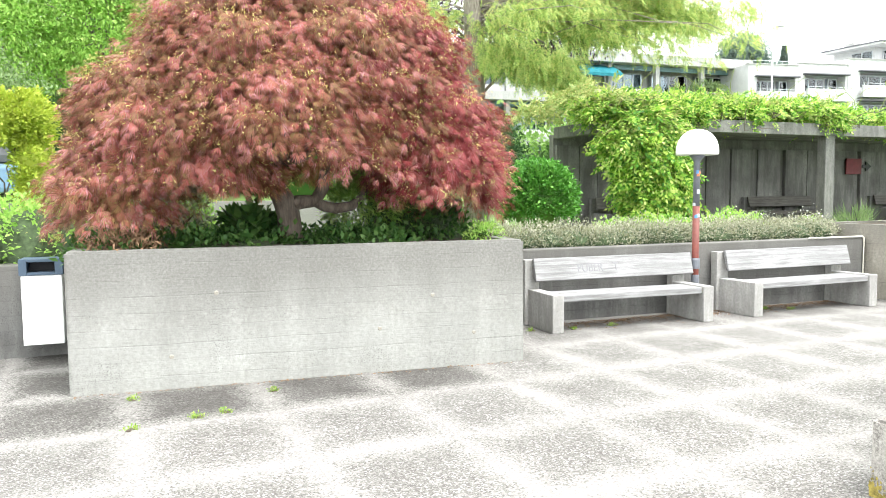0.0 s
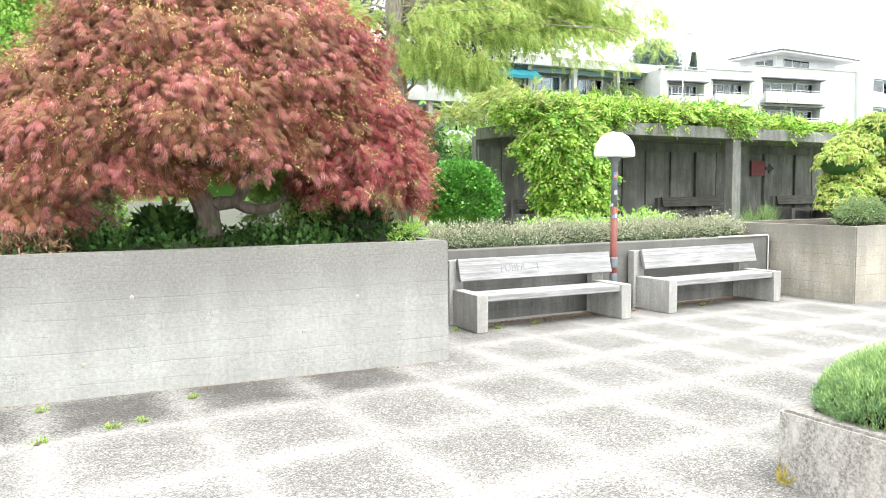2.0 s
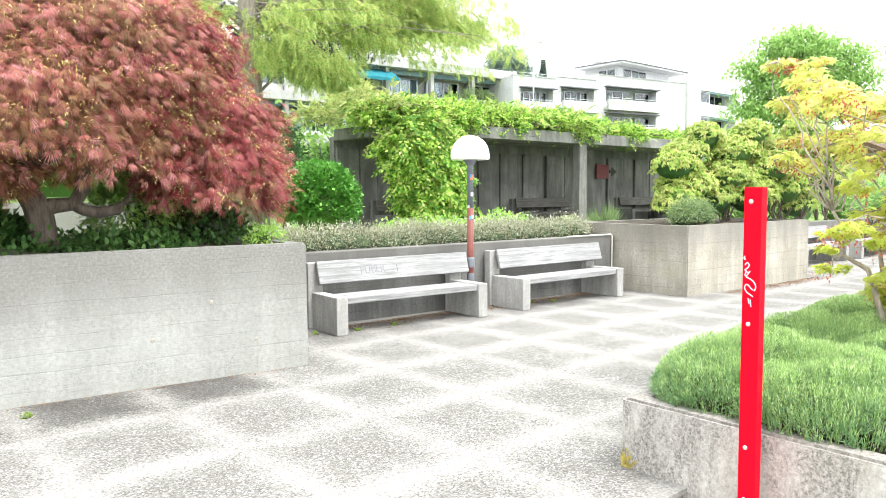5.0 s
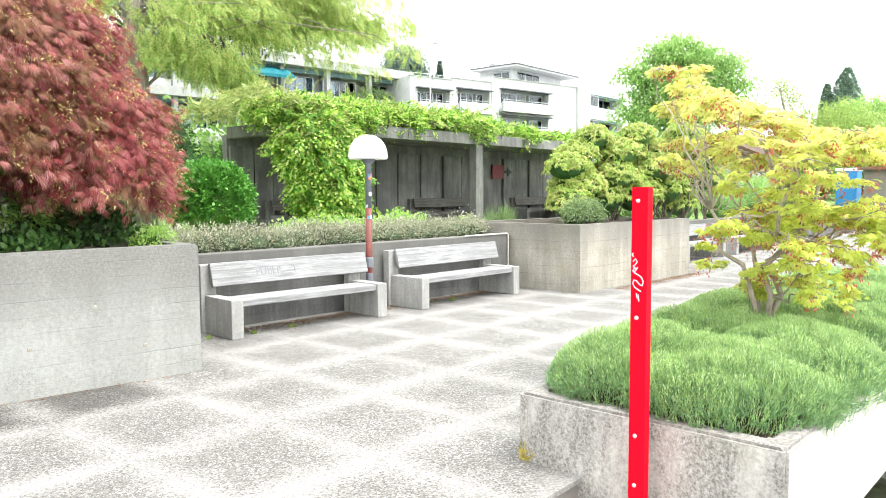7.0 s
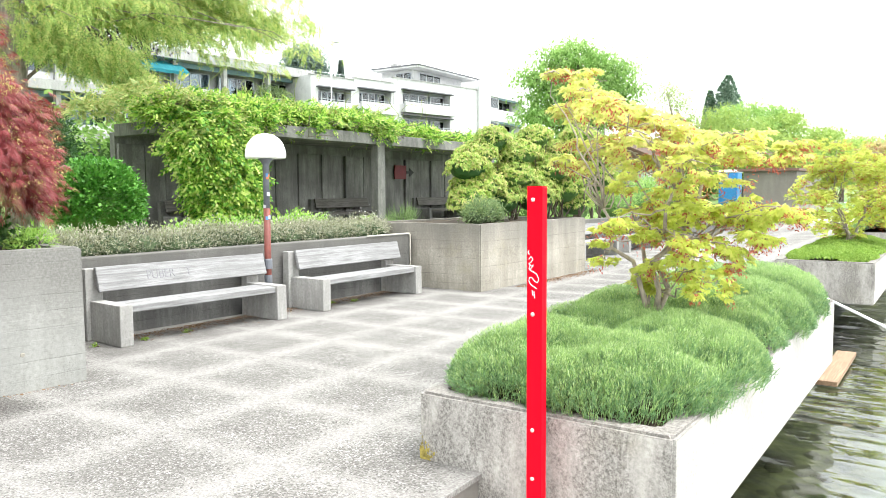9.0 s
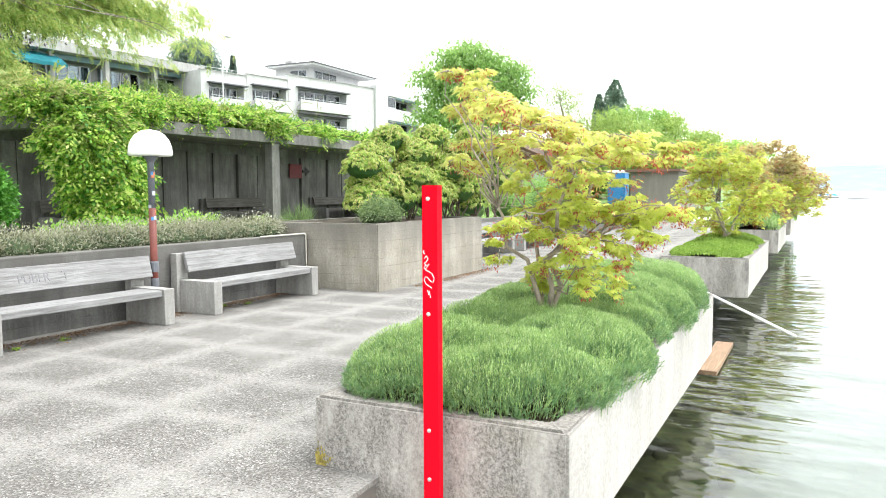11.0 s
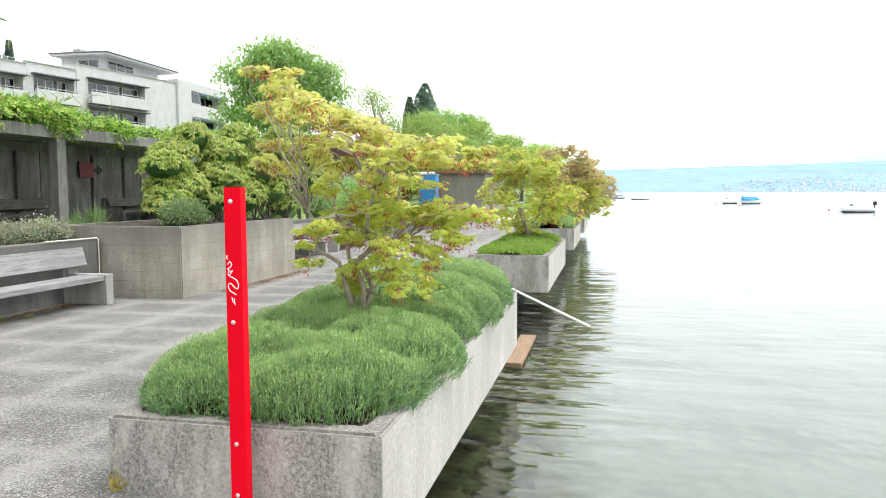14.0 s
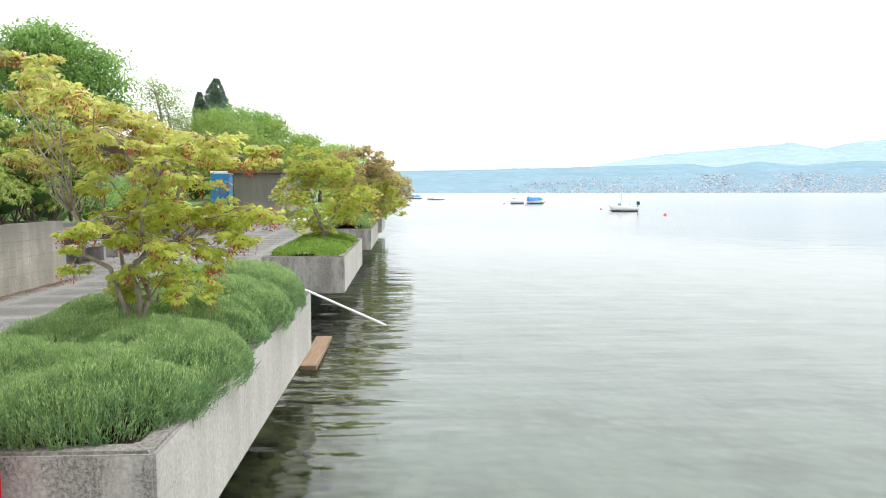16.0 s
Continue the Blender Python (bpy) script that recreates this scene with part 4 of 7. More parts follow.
def white_house():
    """Stepped apartment house: staggered units with recessed balconies under thin dark eaves."""
    e = empty("apartment_house", pose(43.8, 43.4, 0, 0, 0, -9), "white rendered terraced apartment house with recessed balconies", "building")
    # x0, x1, front y, top, recesses (x0, x1, z0, z1)
    units = ((0.0, 4.5, 0.35, 11.4, ((0.75, 4.2, 9.35, 10.42), (0.75, 4.2, 6.2, 7.5))),
             (4.52, 9.05, 0.35, 11.6, ((5.1, 8.85, 9.65, 10.72), (5.1, 8.85, 6.5, 7.8))),
             (9.07, 20.5, 0.3, 12.1, ((10.2, 16.5, 10.05, 11.1), (10.2, 16.5, 7.75, 8.78), (10.2, 16.5, 5.2, 6.3))))
    for x0, x1, y, top, holes in units:
        deep = 9.0
        xs = sorted({x0, x1, *[h[0] for h in holes], *[h[1] for h in holes]})
        for a, b in zip(xs, xs[1:]):
            z = 0.0
            for h in sorted((h for h in holes if h[0] <= a and h[1] >= b), key=lambda h: h[2]):
                part("wall", boxes((a, b, y, y + deep, z, h[2] - 0.2)), M["white_house"], e)
                part("wall", boxes((a, b, y + 1.0, y + deep, h[2] - 0.2, h[3])), M["white_house"], e)
                z = h[3]
            part("wall", boxes((a, b, y, y + deep, z, top)), M["white_house"], e)
        part("coping", boxes((x0 - 0.06, x1, y - 0.08, y + 0.3, top, top + 0.07)), M["grey_house"], e)
        for h in holes:
            mid = h[0] + (h[1] - h[0]) * 0.62
            window(e, h[0] + 0.15, mid, y + 0.55, h[2] - 0.15, h[3] - 0.14, 3, 0.55)
            window(e, mid + 0.35, h[1] - 0.2, y + 0.55, h[2] - 0.15, h[3] - 0.14, 1, 0.4)
            part("eave", boxes((h[0] - 0.2, h[1] + 0.15, y - 0.45, y + 0.2, h[3], h[3] + 0.1), bevel=0.01), M["roof_dark"], e, "thin dark eave")
            balcony = part("balcony", boxes((h[0] - 0.25, h[1] + 0.2, y - 0.65, y - 0.45, h[2] - 1.0, h[2] - 0.06), (h[0] - 0.25, h[1] + 0.2, y - 0.449, y + 0.0, h[2] - 1.0, h[2] - 0.8), bevel=0.02), M["white_house"], e)
            part("rail", boxes((h[0] - 0.2, h[1] + 0.15, y - 0.58, y - 0.54, h[2] + 0.08, h[2] + 0.12), *[(a, a + 0.03, y - 0.57, y - 0.55, h[2] - 0.06, h[2] + 0.08) for a in np.arange(h[0] - 0.1, h[1], 0.9)]), M["frame"], balcony)
    part("railing", boxes((0.2, 4.3, 0.6, 0.63, 11.72, 11.76), *[(a, a + 0.03, 0.6, 0.63, 11.4, 11.72) for a in np.arange(0.2, 4.3, 1.0)]), M["frame"], e)
    return e


white_house()


def end_house():
    """The farther block of the same house, turned to face the lake."""
    e = empty("apartment_house", pose(64.12, 40.25, 0, 0, 0, 1.5), "white rendered end block with windows and deep balconies", "building")
    part("core_wall", boxes((0, 9.6, 1.8, 9, 0, 12.48)), M["white_house"], e)
    z = 0.0
    for z0, z1 in ((4.7, 6.0), (7.7, 9.2), (10.45, 11.7)):
        part("wall", boxes((0, 9.6, 0, 1.79, z, z0)), M["white_house"], e)
        part("wall", boxes((0, 2.4, 0, 1.79, z0 + 0.001, z1 - 0.001)), M["white_house"], e)
        part("wall", boxes((9.3, 9.6, 0, 1.79, z0 + 0.001, z1 - 0.001)), M["white_house"], e)
        part("wall", boxes((2.4, 4.3, 0.6, 1.79, z0 + 0.001, z1 - 0.001)), M["white_house"], e)
        window(e, 2.45, 4.25, 0.0, z0 + 0.05, z1 - 0.05, 1, 1.0)
        window(e, 4.4, 9.2, 1.3, z0 + 0.05, z1 - 0.05, 3, 0.4)
        part("blind_box", boxes((4.31, 9.29, 0.1, 0.3, z1 - 0.18, z1 - 0.003)), M["blind"], e)
        z = z1
    part("wall", boxes((0, 9.6, 0, 1.79, z, 12.5)), M["white_house"], e)
    return e


end_house()


def penthouse():
    e = empty("penthouse", pose(56.5, 42.2, 12.1, 0, 0, 2), "set-back penthouse with a wide thin dark-edged roof", "building")
    part("wall", boxes((1.3, 10.2, 1.5, 5.4, 0, 1.5)), M["white_house"], e)
    for y in (1.7, ):
        w = window(e, 0, 2.0, 0, 0.45, 1.3, 2, 0.2)
        w.matrix_basis = pose(1.15, y + 2.0, 0, 0, 0, -90)
    window(e, 2.2, 6.0, 1.32, 0.3, 1.35, 3, 0.3)
    part("soffit", boxes((0.1, 11.5, 0.1, 5.6, 1.5, 1.66)), M["white_house"], e)
    part("roof", boxes((0, 11.6, 0, 5.7, 1.662, 1.76), bevel=0.01), M["roof_dark"], e, "thin dark roof edge")
    part("upper_slab", boxes((2.4, 7.4, 2.6, 5.4, 2.2, 2.28), bevel=0.02), M["roof_dark"], e)
    part("upper_wall", boxes((2.8, 7.0, 3.0, 5.2, 1.762, 2.199)), M["white_house"], e)
    part("chimney", boxes((1.5, 2.2, 3.6, 4.4, 1.763, 2.3), bevel=0.02), M["grey_house"], e)
    return e


penthouse()


def wall_house():
    e = empty("boat_house", pose(41, 6.75, 0), "low grey concrete boathouse with flat roof", "building")
    part("wall", boxes((0, 8, 0, 2.55, 0, 2.66)), M["warmwall"], e)
    part("roof", boxes((-0.3, 8.5, -0.15, 2.8, 2.66, 2.8), bevel=0.02), M["tile_roof"], e)
    return e


wall_house()
hut = empty("brown_house", pose(46.8, 16.5, 2.0), "low house with brown tiled roof behind trees", "building")
part("wall", boxes((0, 8, 0, 6, -2, 1.9)), M["white_house"], hut)
bm = bmesh.new()
vs = [bm.verts.new(p) for p in ((-0.6, -0.6, 1.85), (8.6, -0.6, 1.85), (8.6, 6.6, 1.85), (-0.6, 6.6, 1.85), (-0.6, 3, 3.4), (8.6, 3, 3.4))]
for f in ((0, 1, 5, 4), (2, 3, 4, 5), (0, 4, 3), (1, 2, 5), (3, 2, 1, 0)):
    bm.faces.new([vs[k] for k in f])
part("roof", bm, M["tile_roof"], hut)

# portable toilet
wc = empty("portable_toilet", pose(47.5, 11.55, 0.62), "blue plastic portable toilet with white roof", "toilet")
part("cabin", boxes((-0.55, 0.55, -0.55, 0.55, 0, 2.15), bevel=0.03), M["toilet_blue"], wc)
part("door", boxes((-0.58, -0.552, -0.4, 0.4, 0.1, 2.05), bevel=0.008), M["toilet_blue"], wc)
part("sign", boxes((-0.59, -0.582, -0.2, 0.2, 1.45, 1.8)), M["sign_yellow"], wc)
part("roof", boxes((-0.6, 0.6, -0.6, 0.6, 2.152, 2.33), bevel=0.06), M["white_paint"], wc)

# ramp rail far along the promenade
rr = empty("ramp_rail", pose(33.5, 5.0, 0), "pale metal ramp rail at the promenade's far end", "railing")
part("rail", tube(bmesh.new(), [(0, 0, 0.3), (-0.3, 2.2, 0.75)], 0.04, 8), M["steel"], rr)
for k in range(3):
    part("baluster", tube(bmesh.new(), [(-0.15 * k, 1.1 * k, 0), (-0.15 * k, 1.1 * k, 0.3 + 0.22 * k)], 0.025, 6), M["steel"], rr)

# far street lamp
sl = empty("street_lamp", pose(42.95, 40.6, 3), "thin grey street lamp in front of the houses", "lamp")
part("pole", tube(bmesh.new(), [(0, 0, 0), (0, 0, 10.2)], [0.06, 0.04], 8), M["steel"], sl)
part("arm", tube(bmesh.new(), [(0, 0, 10.2), (0.2, 0, 10.42), (0.5, 0, 10.5)], 0.035, 6), M["steel"], sl)
part("lamp_head", boxes((0.35, 1.0, -0.12, 0.12, 10.47, 10.56), bevel=0.03), M["pole_grey"], sl)

# low garden wall beyond the maple
wall_garden = wall("wall_garden", (-8, 16.2), (7.0, 15.6), 0.25, 0.2, 1.5, M["wall"], "pale low garden wall in the planting")

# parked car behind the hedge
car = empty("parked_car", pose(-3.72, 21.0, 1.42, 0, 0, 5), "blue-grey parked car half hidden by hedges", "car")
part("body", boxes((-2.0, 2.0, -0.85, 0.85, 0.3, 1.0), bevel=0.12), M["car_blue"], car)
part("cabin", boxes((-1.1, 1.3, -0.75, 0.75, 1.0, 1.6), bevel=0.2), M["roof_dark"], car)
for x in (-1.25, 1.25):
    for y in (-0.8, 0.62):
        w = part("wheel", lathe([(0.3, 0), (0.32, 0.03), (0.32, 0.15), (0.3, 0.18)], 18), M["black"], car)
        w.matrix_basis = pose(x, y, 0.32, -90, 0, 0)

# ---- boats and buoys ----
def hull(l, w, h, material):
    """A boat's hull, its bow at -x, open edge on top."""
    bm = bmesh.new()
    rows = []
    for i in range(13):
        t = i / 12
        half = w / 2 * (math.sin(min(1, t * 1.6 + 0.02) * math.pi / 2)) ** 0.8
        sheer = h * (1.3 - 0.45 * t)
        x = -l / 2 + l * t
        rows.append([bm.verts.new((x + s * l * 0.16 * (1 - t) ** 2, y, z)) for y, z, s in ((-half, sheer, 0), (-half * 0.82, sheer * 0.35, 0.7), (0, -0.12, 1), (half * 0.82, sheer * 0.35, 0.7), (half, sheer, 0))])
    for a, b in zip(rows, rows[1:]):
        for k in range(4):
            bm.faces.new((a[k], b[k], b[k + 1], a[k + 1]))
        bm.faces.new((a[4], b[4], b[0], a[0]))
    bm.faces.new(rows[-1])
    bm.faces.new(rows[0][::-1])
    bmesh.ops.recalc_face_normals(bm, faces=bm.faces)
    return bm


def boat(x, y, turn, l, label, tarp=False, mast=0.0, motor=False, h=0.75):
    e = empty("boat", pose(x, y, WATER, 0, 0, turn), label, "boat", "moored boats")
    hl = part("hull", hull(l, l * 0.34, h, M["hull_white"]), M["hull_white"], e, smooth=True)
    part("waterline", hull(l * 0.96, l * 0.33, 0.1, M["hull_dark"]), M["hull_dark"], hl)
    if tarp:
        bm = bmesh.new()
        rows = []
        for x_, top, w_ in ((-l * 0.42, 0.75, 0.25), (-l * 0.34, 1.5, 0.55), (-l * 0.28, 1.3, 0.62), (0, 1.22, 0.66), (l * 0.3, 1.25, 0.64), (l * 0.4, 1.1, 0.55), (l * 0.44, 0.7, 0.4)):
            rows.append([bm.verts.new((x_, s * w_, z_)) for s, z_ in ((-1, h * 0.85), (-0.85, h + 0.1), (0, top), (0.85, h + 0.1), (1, h * 0.85))])
        for p_, q_ in zip(rows, rows[1:]):
            for k_ in range(4):
                bm.faces.new((p_[k_], q_[k_], q_[k_ + 1], p_[k_ + 1]))
        bm.faces.new(rows[0][::-1])
        bm.faces.new(rows[-1])
        part("cover", bm, M["tarp"], e, "blue cloth cover")
    else:
        part("cabin", boxes((-l * 0.1, l * 0.18, -l * 0.1, l * 0.1, h - 0.08, h + 0.38), bevel=0.08), M["hull_white"], e)
        part("windscreen", boxes((-l * 0.13, -l * 0.1, -l * 0.09, l * 0.09, h, h + 0.35)), M["glass"], e)
    if mast:
        part("mast", tube(bmesh.new(), [(-l * 0.05, 0, 0.5), (-l * 0.05, 0, mast)], 0.04, 8), M["steel"], e)
    if motor:
        part("outboard_motor", boxes((l * 0.5, l * 0.53, -0.06, 0.06, 0.1, 0.75), (l * 0.48, l * 0.57, -0.13, 0.13, 0.75, 1.15), bevel=0.04), M["black"], e)
    return e


boat(84.0, -25.0, -88, 3.5, "small white moored boat with short mast and outboard motor", mast=2.3, motor=True, h=0.58)
boat(139.5, -20.9, -70, 3.0, "white moored motor boat")
boat(139.0, -24.3, -80, 3.6, "white moored boat under a blue cover", tarp=True)
boat(214, -8.4, -85, 5.5, "low pale rowing boat far out", h=0.4)
boat(250, -2.2, -85, 6.0, "far moored boat under a blue cover", tarp=True)
for x, y, r in ((69.4, -24.8, 0.16), (92.7, -24.8, 0.13), (121.4, -19.8, 0.17), (139, -18.6, 0.18), (158, -30, 0.16)):
    by = part("buoy", lathe([(r * math.cos(a) if abs(a) < 1.55 else 0.01, r * math.sin(a)) for a in np.linspace(-1.5, 1.5, 9)], 14), M["buoy"], None, "round pink-red mooring buoy", smooth=True)
    by.matrix_basis = pose(x, y, WATER + r * 0.4)
    tagged(by, category="buoy", group="mooring buoys")


# ---- far shore ----
def ridge(name, pts, depth, material, label, wobble):
    """A range of hills: crest points (azimuth degrees to the right of y, distance, height)."""
    az = np.linspace(pts[0][0], pts[-1][0], 240)
    h = np.interp(az, [p[0] for p in pts], [p[2] for p in pts])
    d = np.interp(az, [p[0] for p in pts], [p[1] for p in pts])
    h = h * (1 + wobble * np.array([noise.noise((a * 0.35, 0, 3)) + 0.4 * noise.noise((a * 1.4, 5, 3)) for a in az]))
    s, c = np.sin(np.radians(az)), np.cos(np.radians(az))
    rows = []
    for f, g in ((0.0, 0.0), (0.25, 0.35), (0.55, 0.7), (1.0, 1.0)):
        rows.append(np.stack([s * (d + depth * f), c * (d + depth * f), WATER + h * g], -1))
    V = np.concatenate(rows)
    n = len(az)
    F = np.array([(r * n + i, r * n + i + 1, (r + 1) * n + i + 1, (r + 1) * n + i) for r in range(3) for i in range(n - 1)])
    me = np_mesh(name, V, F)
    me.polygons.foreach_set("use_smooth", [True] * len(me.polygons))
    return tagged(link(name, me, None, material, label), category="hills", kind="structure")


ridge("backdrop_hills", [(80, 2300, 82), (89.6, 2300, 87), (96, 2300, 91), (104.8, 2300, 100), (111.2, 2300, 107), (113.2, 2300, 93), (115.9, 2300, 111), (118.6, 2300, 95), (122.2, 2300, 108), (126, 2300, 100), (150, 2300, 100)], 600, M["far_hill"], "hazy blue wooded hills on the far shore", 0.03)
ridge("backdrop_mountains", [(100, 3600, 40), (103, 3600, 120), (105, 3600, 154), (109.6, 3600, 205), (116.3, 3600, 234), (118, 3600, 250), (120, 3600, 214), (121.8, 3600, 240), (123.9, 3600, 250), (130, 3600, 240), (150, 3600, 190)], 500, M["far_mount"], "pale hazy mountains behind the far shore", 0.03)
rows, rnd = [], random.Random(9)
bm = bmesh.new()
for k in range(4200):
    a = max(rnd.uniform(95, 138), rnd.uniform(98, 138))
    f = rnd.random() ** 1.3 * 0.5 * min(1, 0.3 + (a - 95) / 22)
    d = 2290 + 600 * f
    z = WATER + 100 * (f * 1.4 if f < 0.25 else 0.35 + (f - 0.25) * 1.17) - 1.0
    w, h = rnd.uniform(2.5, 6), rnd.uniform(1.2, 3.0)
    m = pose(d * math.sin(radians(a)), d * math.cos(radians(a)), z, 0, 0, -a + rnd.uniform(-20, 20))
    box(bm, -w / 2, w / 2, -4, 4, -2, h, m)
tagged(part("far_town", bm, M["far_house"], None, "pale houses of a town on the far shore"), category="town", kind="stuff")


# ---- plants ----
LOBED = lobes(7, 1.9, 0.3, 0.22, 0.5)
LEAF = simple_leaf(0.45)
BROAD = simple_leaf(0.6)
LANCE = simple_leaf(0.24, 0.35)
WISTERIA = pinnate(4, 0.2, 0.4, 0.4)
BLADE = blade()


def limb(bm, a, b, r0, r1, sag=0.0, n=6, wob=0.06):
    """A bent, tapered limb from a to b."""
    a, b = Vector(a), Vector(b)
    l = (b - a).length
    pts, rad = [], []
    for i in range(n + 1):
        t = i / n
        p = a.lerp(b, t)
        if 0 < i < n:
            p += Vector(RNG.normal(0, 1, 3)) * l * wob * 0.5
        p.z += sag * l * math.sin(t * math.pi)
        pts.append(p)
        rad.append(r0 + (r1 - r0) * t)
    tube(bm, pts, rad, 8)
    return pts


def crown_tree(name, base, blobs, label, leaf_mat, bark_mat, trunk=(0.25, 0.12), count=900, each=14, spread=0.35, size=(0.16, 0.3), template=LEAF, category="tree", shell=(0.55, 1.03), droop=0.3, fork=0.45, group="", lower=-0.7):
    """A tree: tapered trunk, limbs into each part of the crown, and clumped leaves."""
    e = empty(name, pose(*base), label, category, group)
    b0 = Vector(base)
    top = max(b[2] for b in blobs)
    mid = Vector((sum(b[0] for b in blobs) / len(blobs), sum(b[1] for b in blobs) / len(blobs), base[2] + (top - base[2]) * fork))
    bm = bmesh.new()
    axis = limb(bm, (0, 0, -0.1), mid - b0, trunk[0], trunk[1], 0, 7, 0.03)
    for b in blobs:
        limb(bm, axis[-1 - int(RNG.integers(0, 3))], Vector(b[:3]) - b0, trunk[1] * 0.8, trunk[1] * 0.25, 0.05)
        for k in range(5):
            d = on_ball(1)[0] * np.array(b[3:]) * 0.8
            limb(bm, Vector(b[:3]) - b0, Vector(b[:3]) - b0 + Vector(d), trunk[1] * 0.28, trunk[1] * 0.06)
    part("trunk", bm, bark_mat, e, smooth=True)
    pos, out, c = clumps(blobs, count, each, spread, shell, lower)
    way = out * 0.7 + RNG.normal(0, 0.55, pos.shape) - np.array([0, 0, droop])
    link("crown", leaves("crown", pos - np.array(base), way, RNG.uniform(*size, len(pos)), template), e, leaf_mat)
    return e


def bush(name, blobs, label, mat, count, each, spread, size, template, category="shrub", droop=0.2, shell=(0.8, 1.03), base=None, core=None, group="", lower=-0.4, up=0.4, kind=""):
    """A shrub: short stems, a solid core, mostly coloured as shade, leaves over its outline."""
    base = base or (blobs[0][0], blobs[0][1], min(b[2] - b[5] for b in blobs))
    e = empty(name, pose(*base), label, category, group, kind)
    bm = bmesh.new()
    for b in blobs:
        for k in range(4):
            d = on_ball(1)[0] * np.array(b[3:]) * 0.75
            limb(bm, Vector((b[0] - base[0] + RNG.normal(0, 0.04), b[1] - base[1] + RNG.normal(0, 0.04), 0)) * (1.0 if len(blobs) > 4 else 0.4), Vector(b[:3]) - Vector(base) + Vector(d), 0.018, 0.006)
    part("branching", bm, M["bark_maple"], e)
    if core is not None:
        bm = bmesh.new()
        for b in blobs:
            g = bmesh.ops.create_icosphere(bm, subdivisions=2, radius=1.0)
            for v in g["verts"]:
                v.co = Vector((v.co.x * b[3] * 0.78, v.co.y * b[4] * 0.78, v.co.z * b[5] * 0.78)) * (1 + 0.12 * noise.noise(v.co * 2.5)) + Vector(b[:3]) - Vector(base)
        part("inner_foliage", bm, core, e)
    pos, out, c = clumps(blobs, count, each, spread, shell, lower)
    way = out * 0.8 + RNG.normal(0, 0.45, pos.shape) + np.array([0, 0, up - droop])
    link("foliage", leaves("foliage", pos - np.array(base), way, RNG.uniform(*size, len(pos)), template), e, mat)
    return e


# red weeping maple over the high planter
def weeping_maple():
    base = np.array((1.44, 7.45, 1.1))
    e = empty("weeping_maple", pose(*base), "bronze-red cut-leaf weeping maple with yellow seeds", "tree")
    b0 = Vector(base)

    def wood(name, pts, radii, label=""):
        part(name, tube(bmesh.new(), [Vector(p) - b0 for p in pts], radii, 10), M["bark_maple"], e, label, smooth=True)

    wood("trunk", ((1.47, 7.45, 1.02), (1.45, 7.44, 1.2), (1.43, 7.42, 1.42), (1.38, 7.4, 1.56), (1.28, 7.42, 1.75), (1.2, 7.5, 2.1)), [0.16, 0.125, 0.115, 0.11, 0.09, 0.06], "grey-brown forked trunk")
    wood("bough", ((1.4, 7.41, 1.5), (1.54, 7.4, 1.535), (1.7, 7.38, 1.55), (1.78, 7.38, 1.68), (1.81, 7.42, 1.85), (1.9, 7.5, 2.3)), [0.085, 0.075, 0.07, 0.062, 0.055, 0.04])
    wood("bough", ((1.68, 7.38, 1.55), (1.78, 7.35, 1.49), (1.9, 7.33, 1.465), (2.06, 7.34, 1.49), (2.18, 7.38, 1.57), (2.25, 7.4, 1.75), (2.6, 7.45, 2.2)), [0.055, 0.055, 0.055, 0.05, 0.047, 0.04, 0.03])
    blobs = [(1.76, 7.6, 2.45, 1.62, 1.35, 1.42), (1.05, 7.5, 2.5, 1.15, 1.2, 1.1), (2.22, 7.5, 2.72, 0.97, 1.1, 1.0), (0.35, 7.45, 2.1, 0.85, 0.95, 0.82), (2.95, 7.35, 2.0, 0.72, 0.85, 0.85),
             (-0.12, 7.4, 1.6, 0.58, 0.65, 0.55), (0.05, 7.4, 2.4, 0.5, 0.55, 0.5), (3.2, 7.2, 1.72, 0.42, 0.5, 0.6), (0.6, 7.0, 1.9, 0.7, 0.55, 0.5), (2.8, 6.95, 1.8, 0.62, 0.5, 0.5), (2.9, 7.1, 2.25, 0.45, 0.6, 0.45), (1.3, 6.7, 2.25, 0.8, 0.6, 0.6)]
    for b in blobs:
        bm = bmesh.new()
        limb(bm, Vector((1.4, 7.45, 1.9)) - b0, Vector(b[:3]) - b0 + Vector((0, 0, 0.3)), 0.05, 0.02, 0.12)
        part("limb", bm, M["bark_maple"], e, smooth=True)
    B = np.array(blobs)
    n = 12500
    pick = RNG.choice(len(B), n, p=(B[:, 3] * B[:, 5]) / (B[:, 3] * B[:, 5]).sum())
    d = on_ball(n)
    d[:, 2] = np.where(d[:, 2] < -0.45, -d[:, 2], d[:, 2])
    relief = np.array([[noise.noise(Vector(v) * 3.4 + Vector((float(k), 0, 0)))] for v, k in zip(d, pick)])
    deep = RNG.choice((0.66, 0.8, 0.88, 0.93, 0.95), (n, 1))
    c = B[pick, :3] + d * B[pick, 3:] * (deep * RNG.uniform(0.98, 1.02, (n, 1)) + 0.2 * relief)
    # overlapping shelves: the sprays step back below each tier
    wave = np.array([noise.noise(Vector((p[0] * 1.3, p[1] * 1.3, p[2] * 0.6))) for p in c])
    tier = np.mod(c[:, 2] / 0.34 + 1.6 * wave, 1.0)
    out = unit(d / B[pick][:, 3:])
    c -= out * ((1 - tier) ** 2 * 0.13)[:, None]
    inside = np.zeros(n, bool)
    for b in B:
        inside |= (((c - b[:3]) / b[3:]) ** 2).sum(1) < 0.42
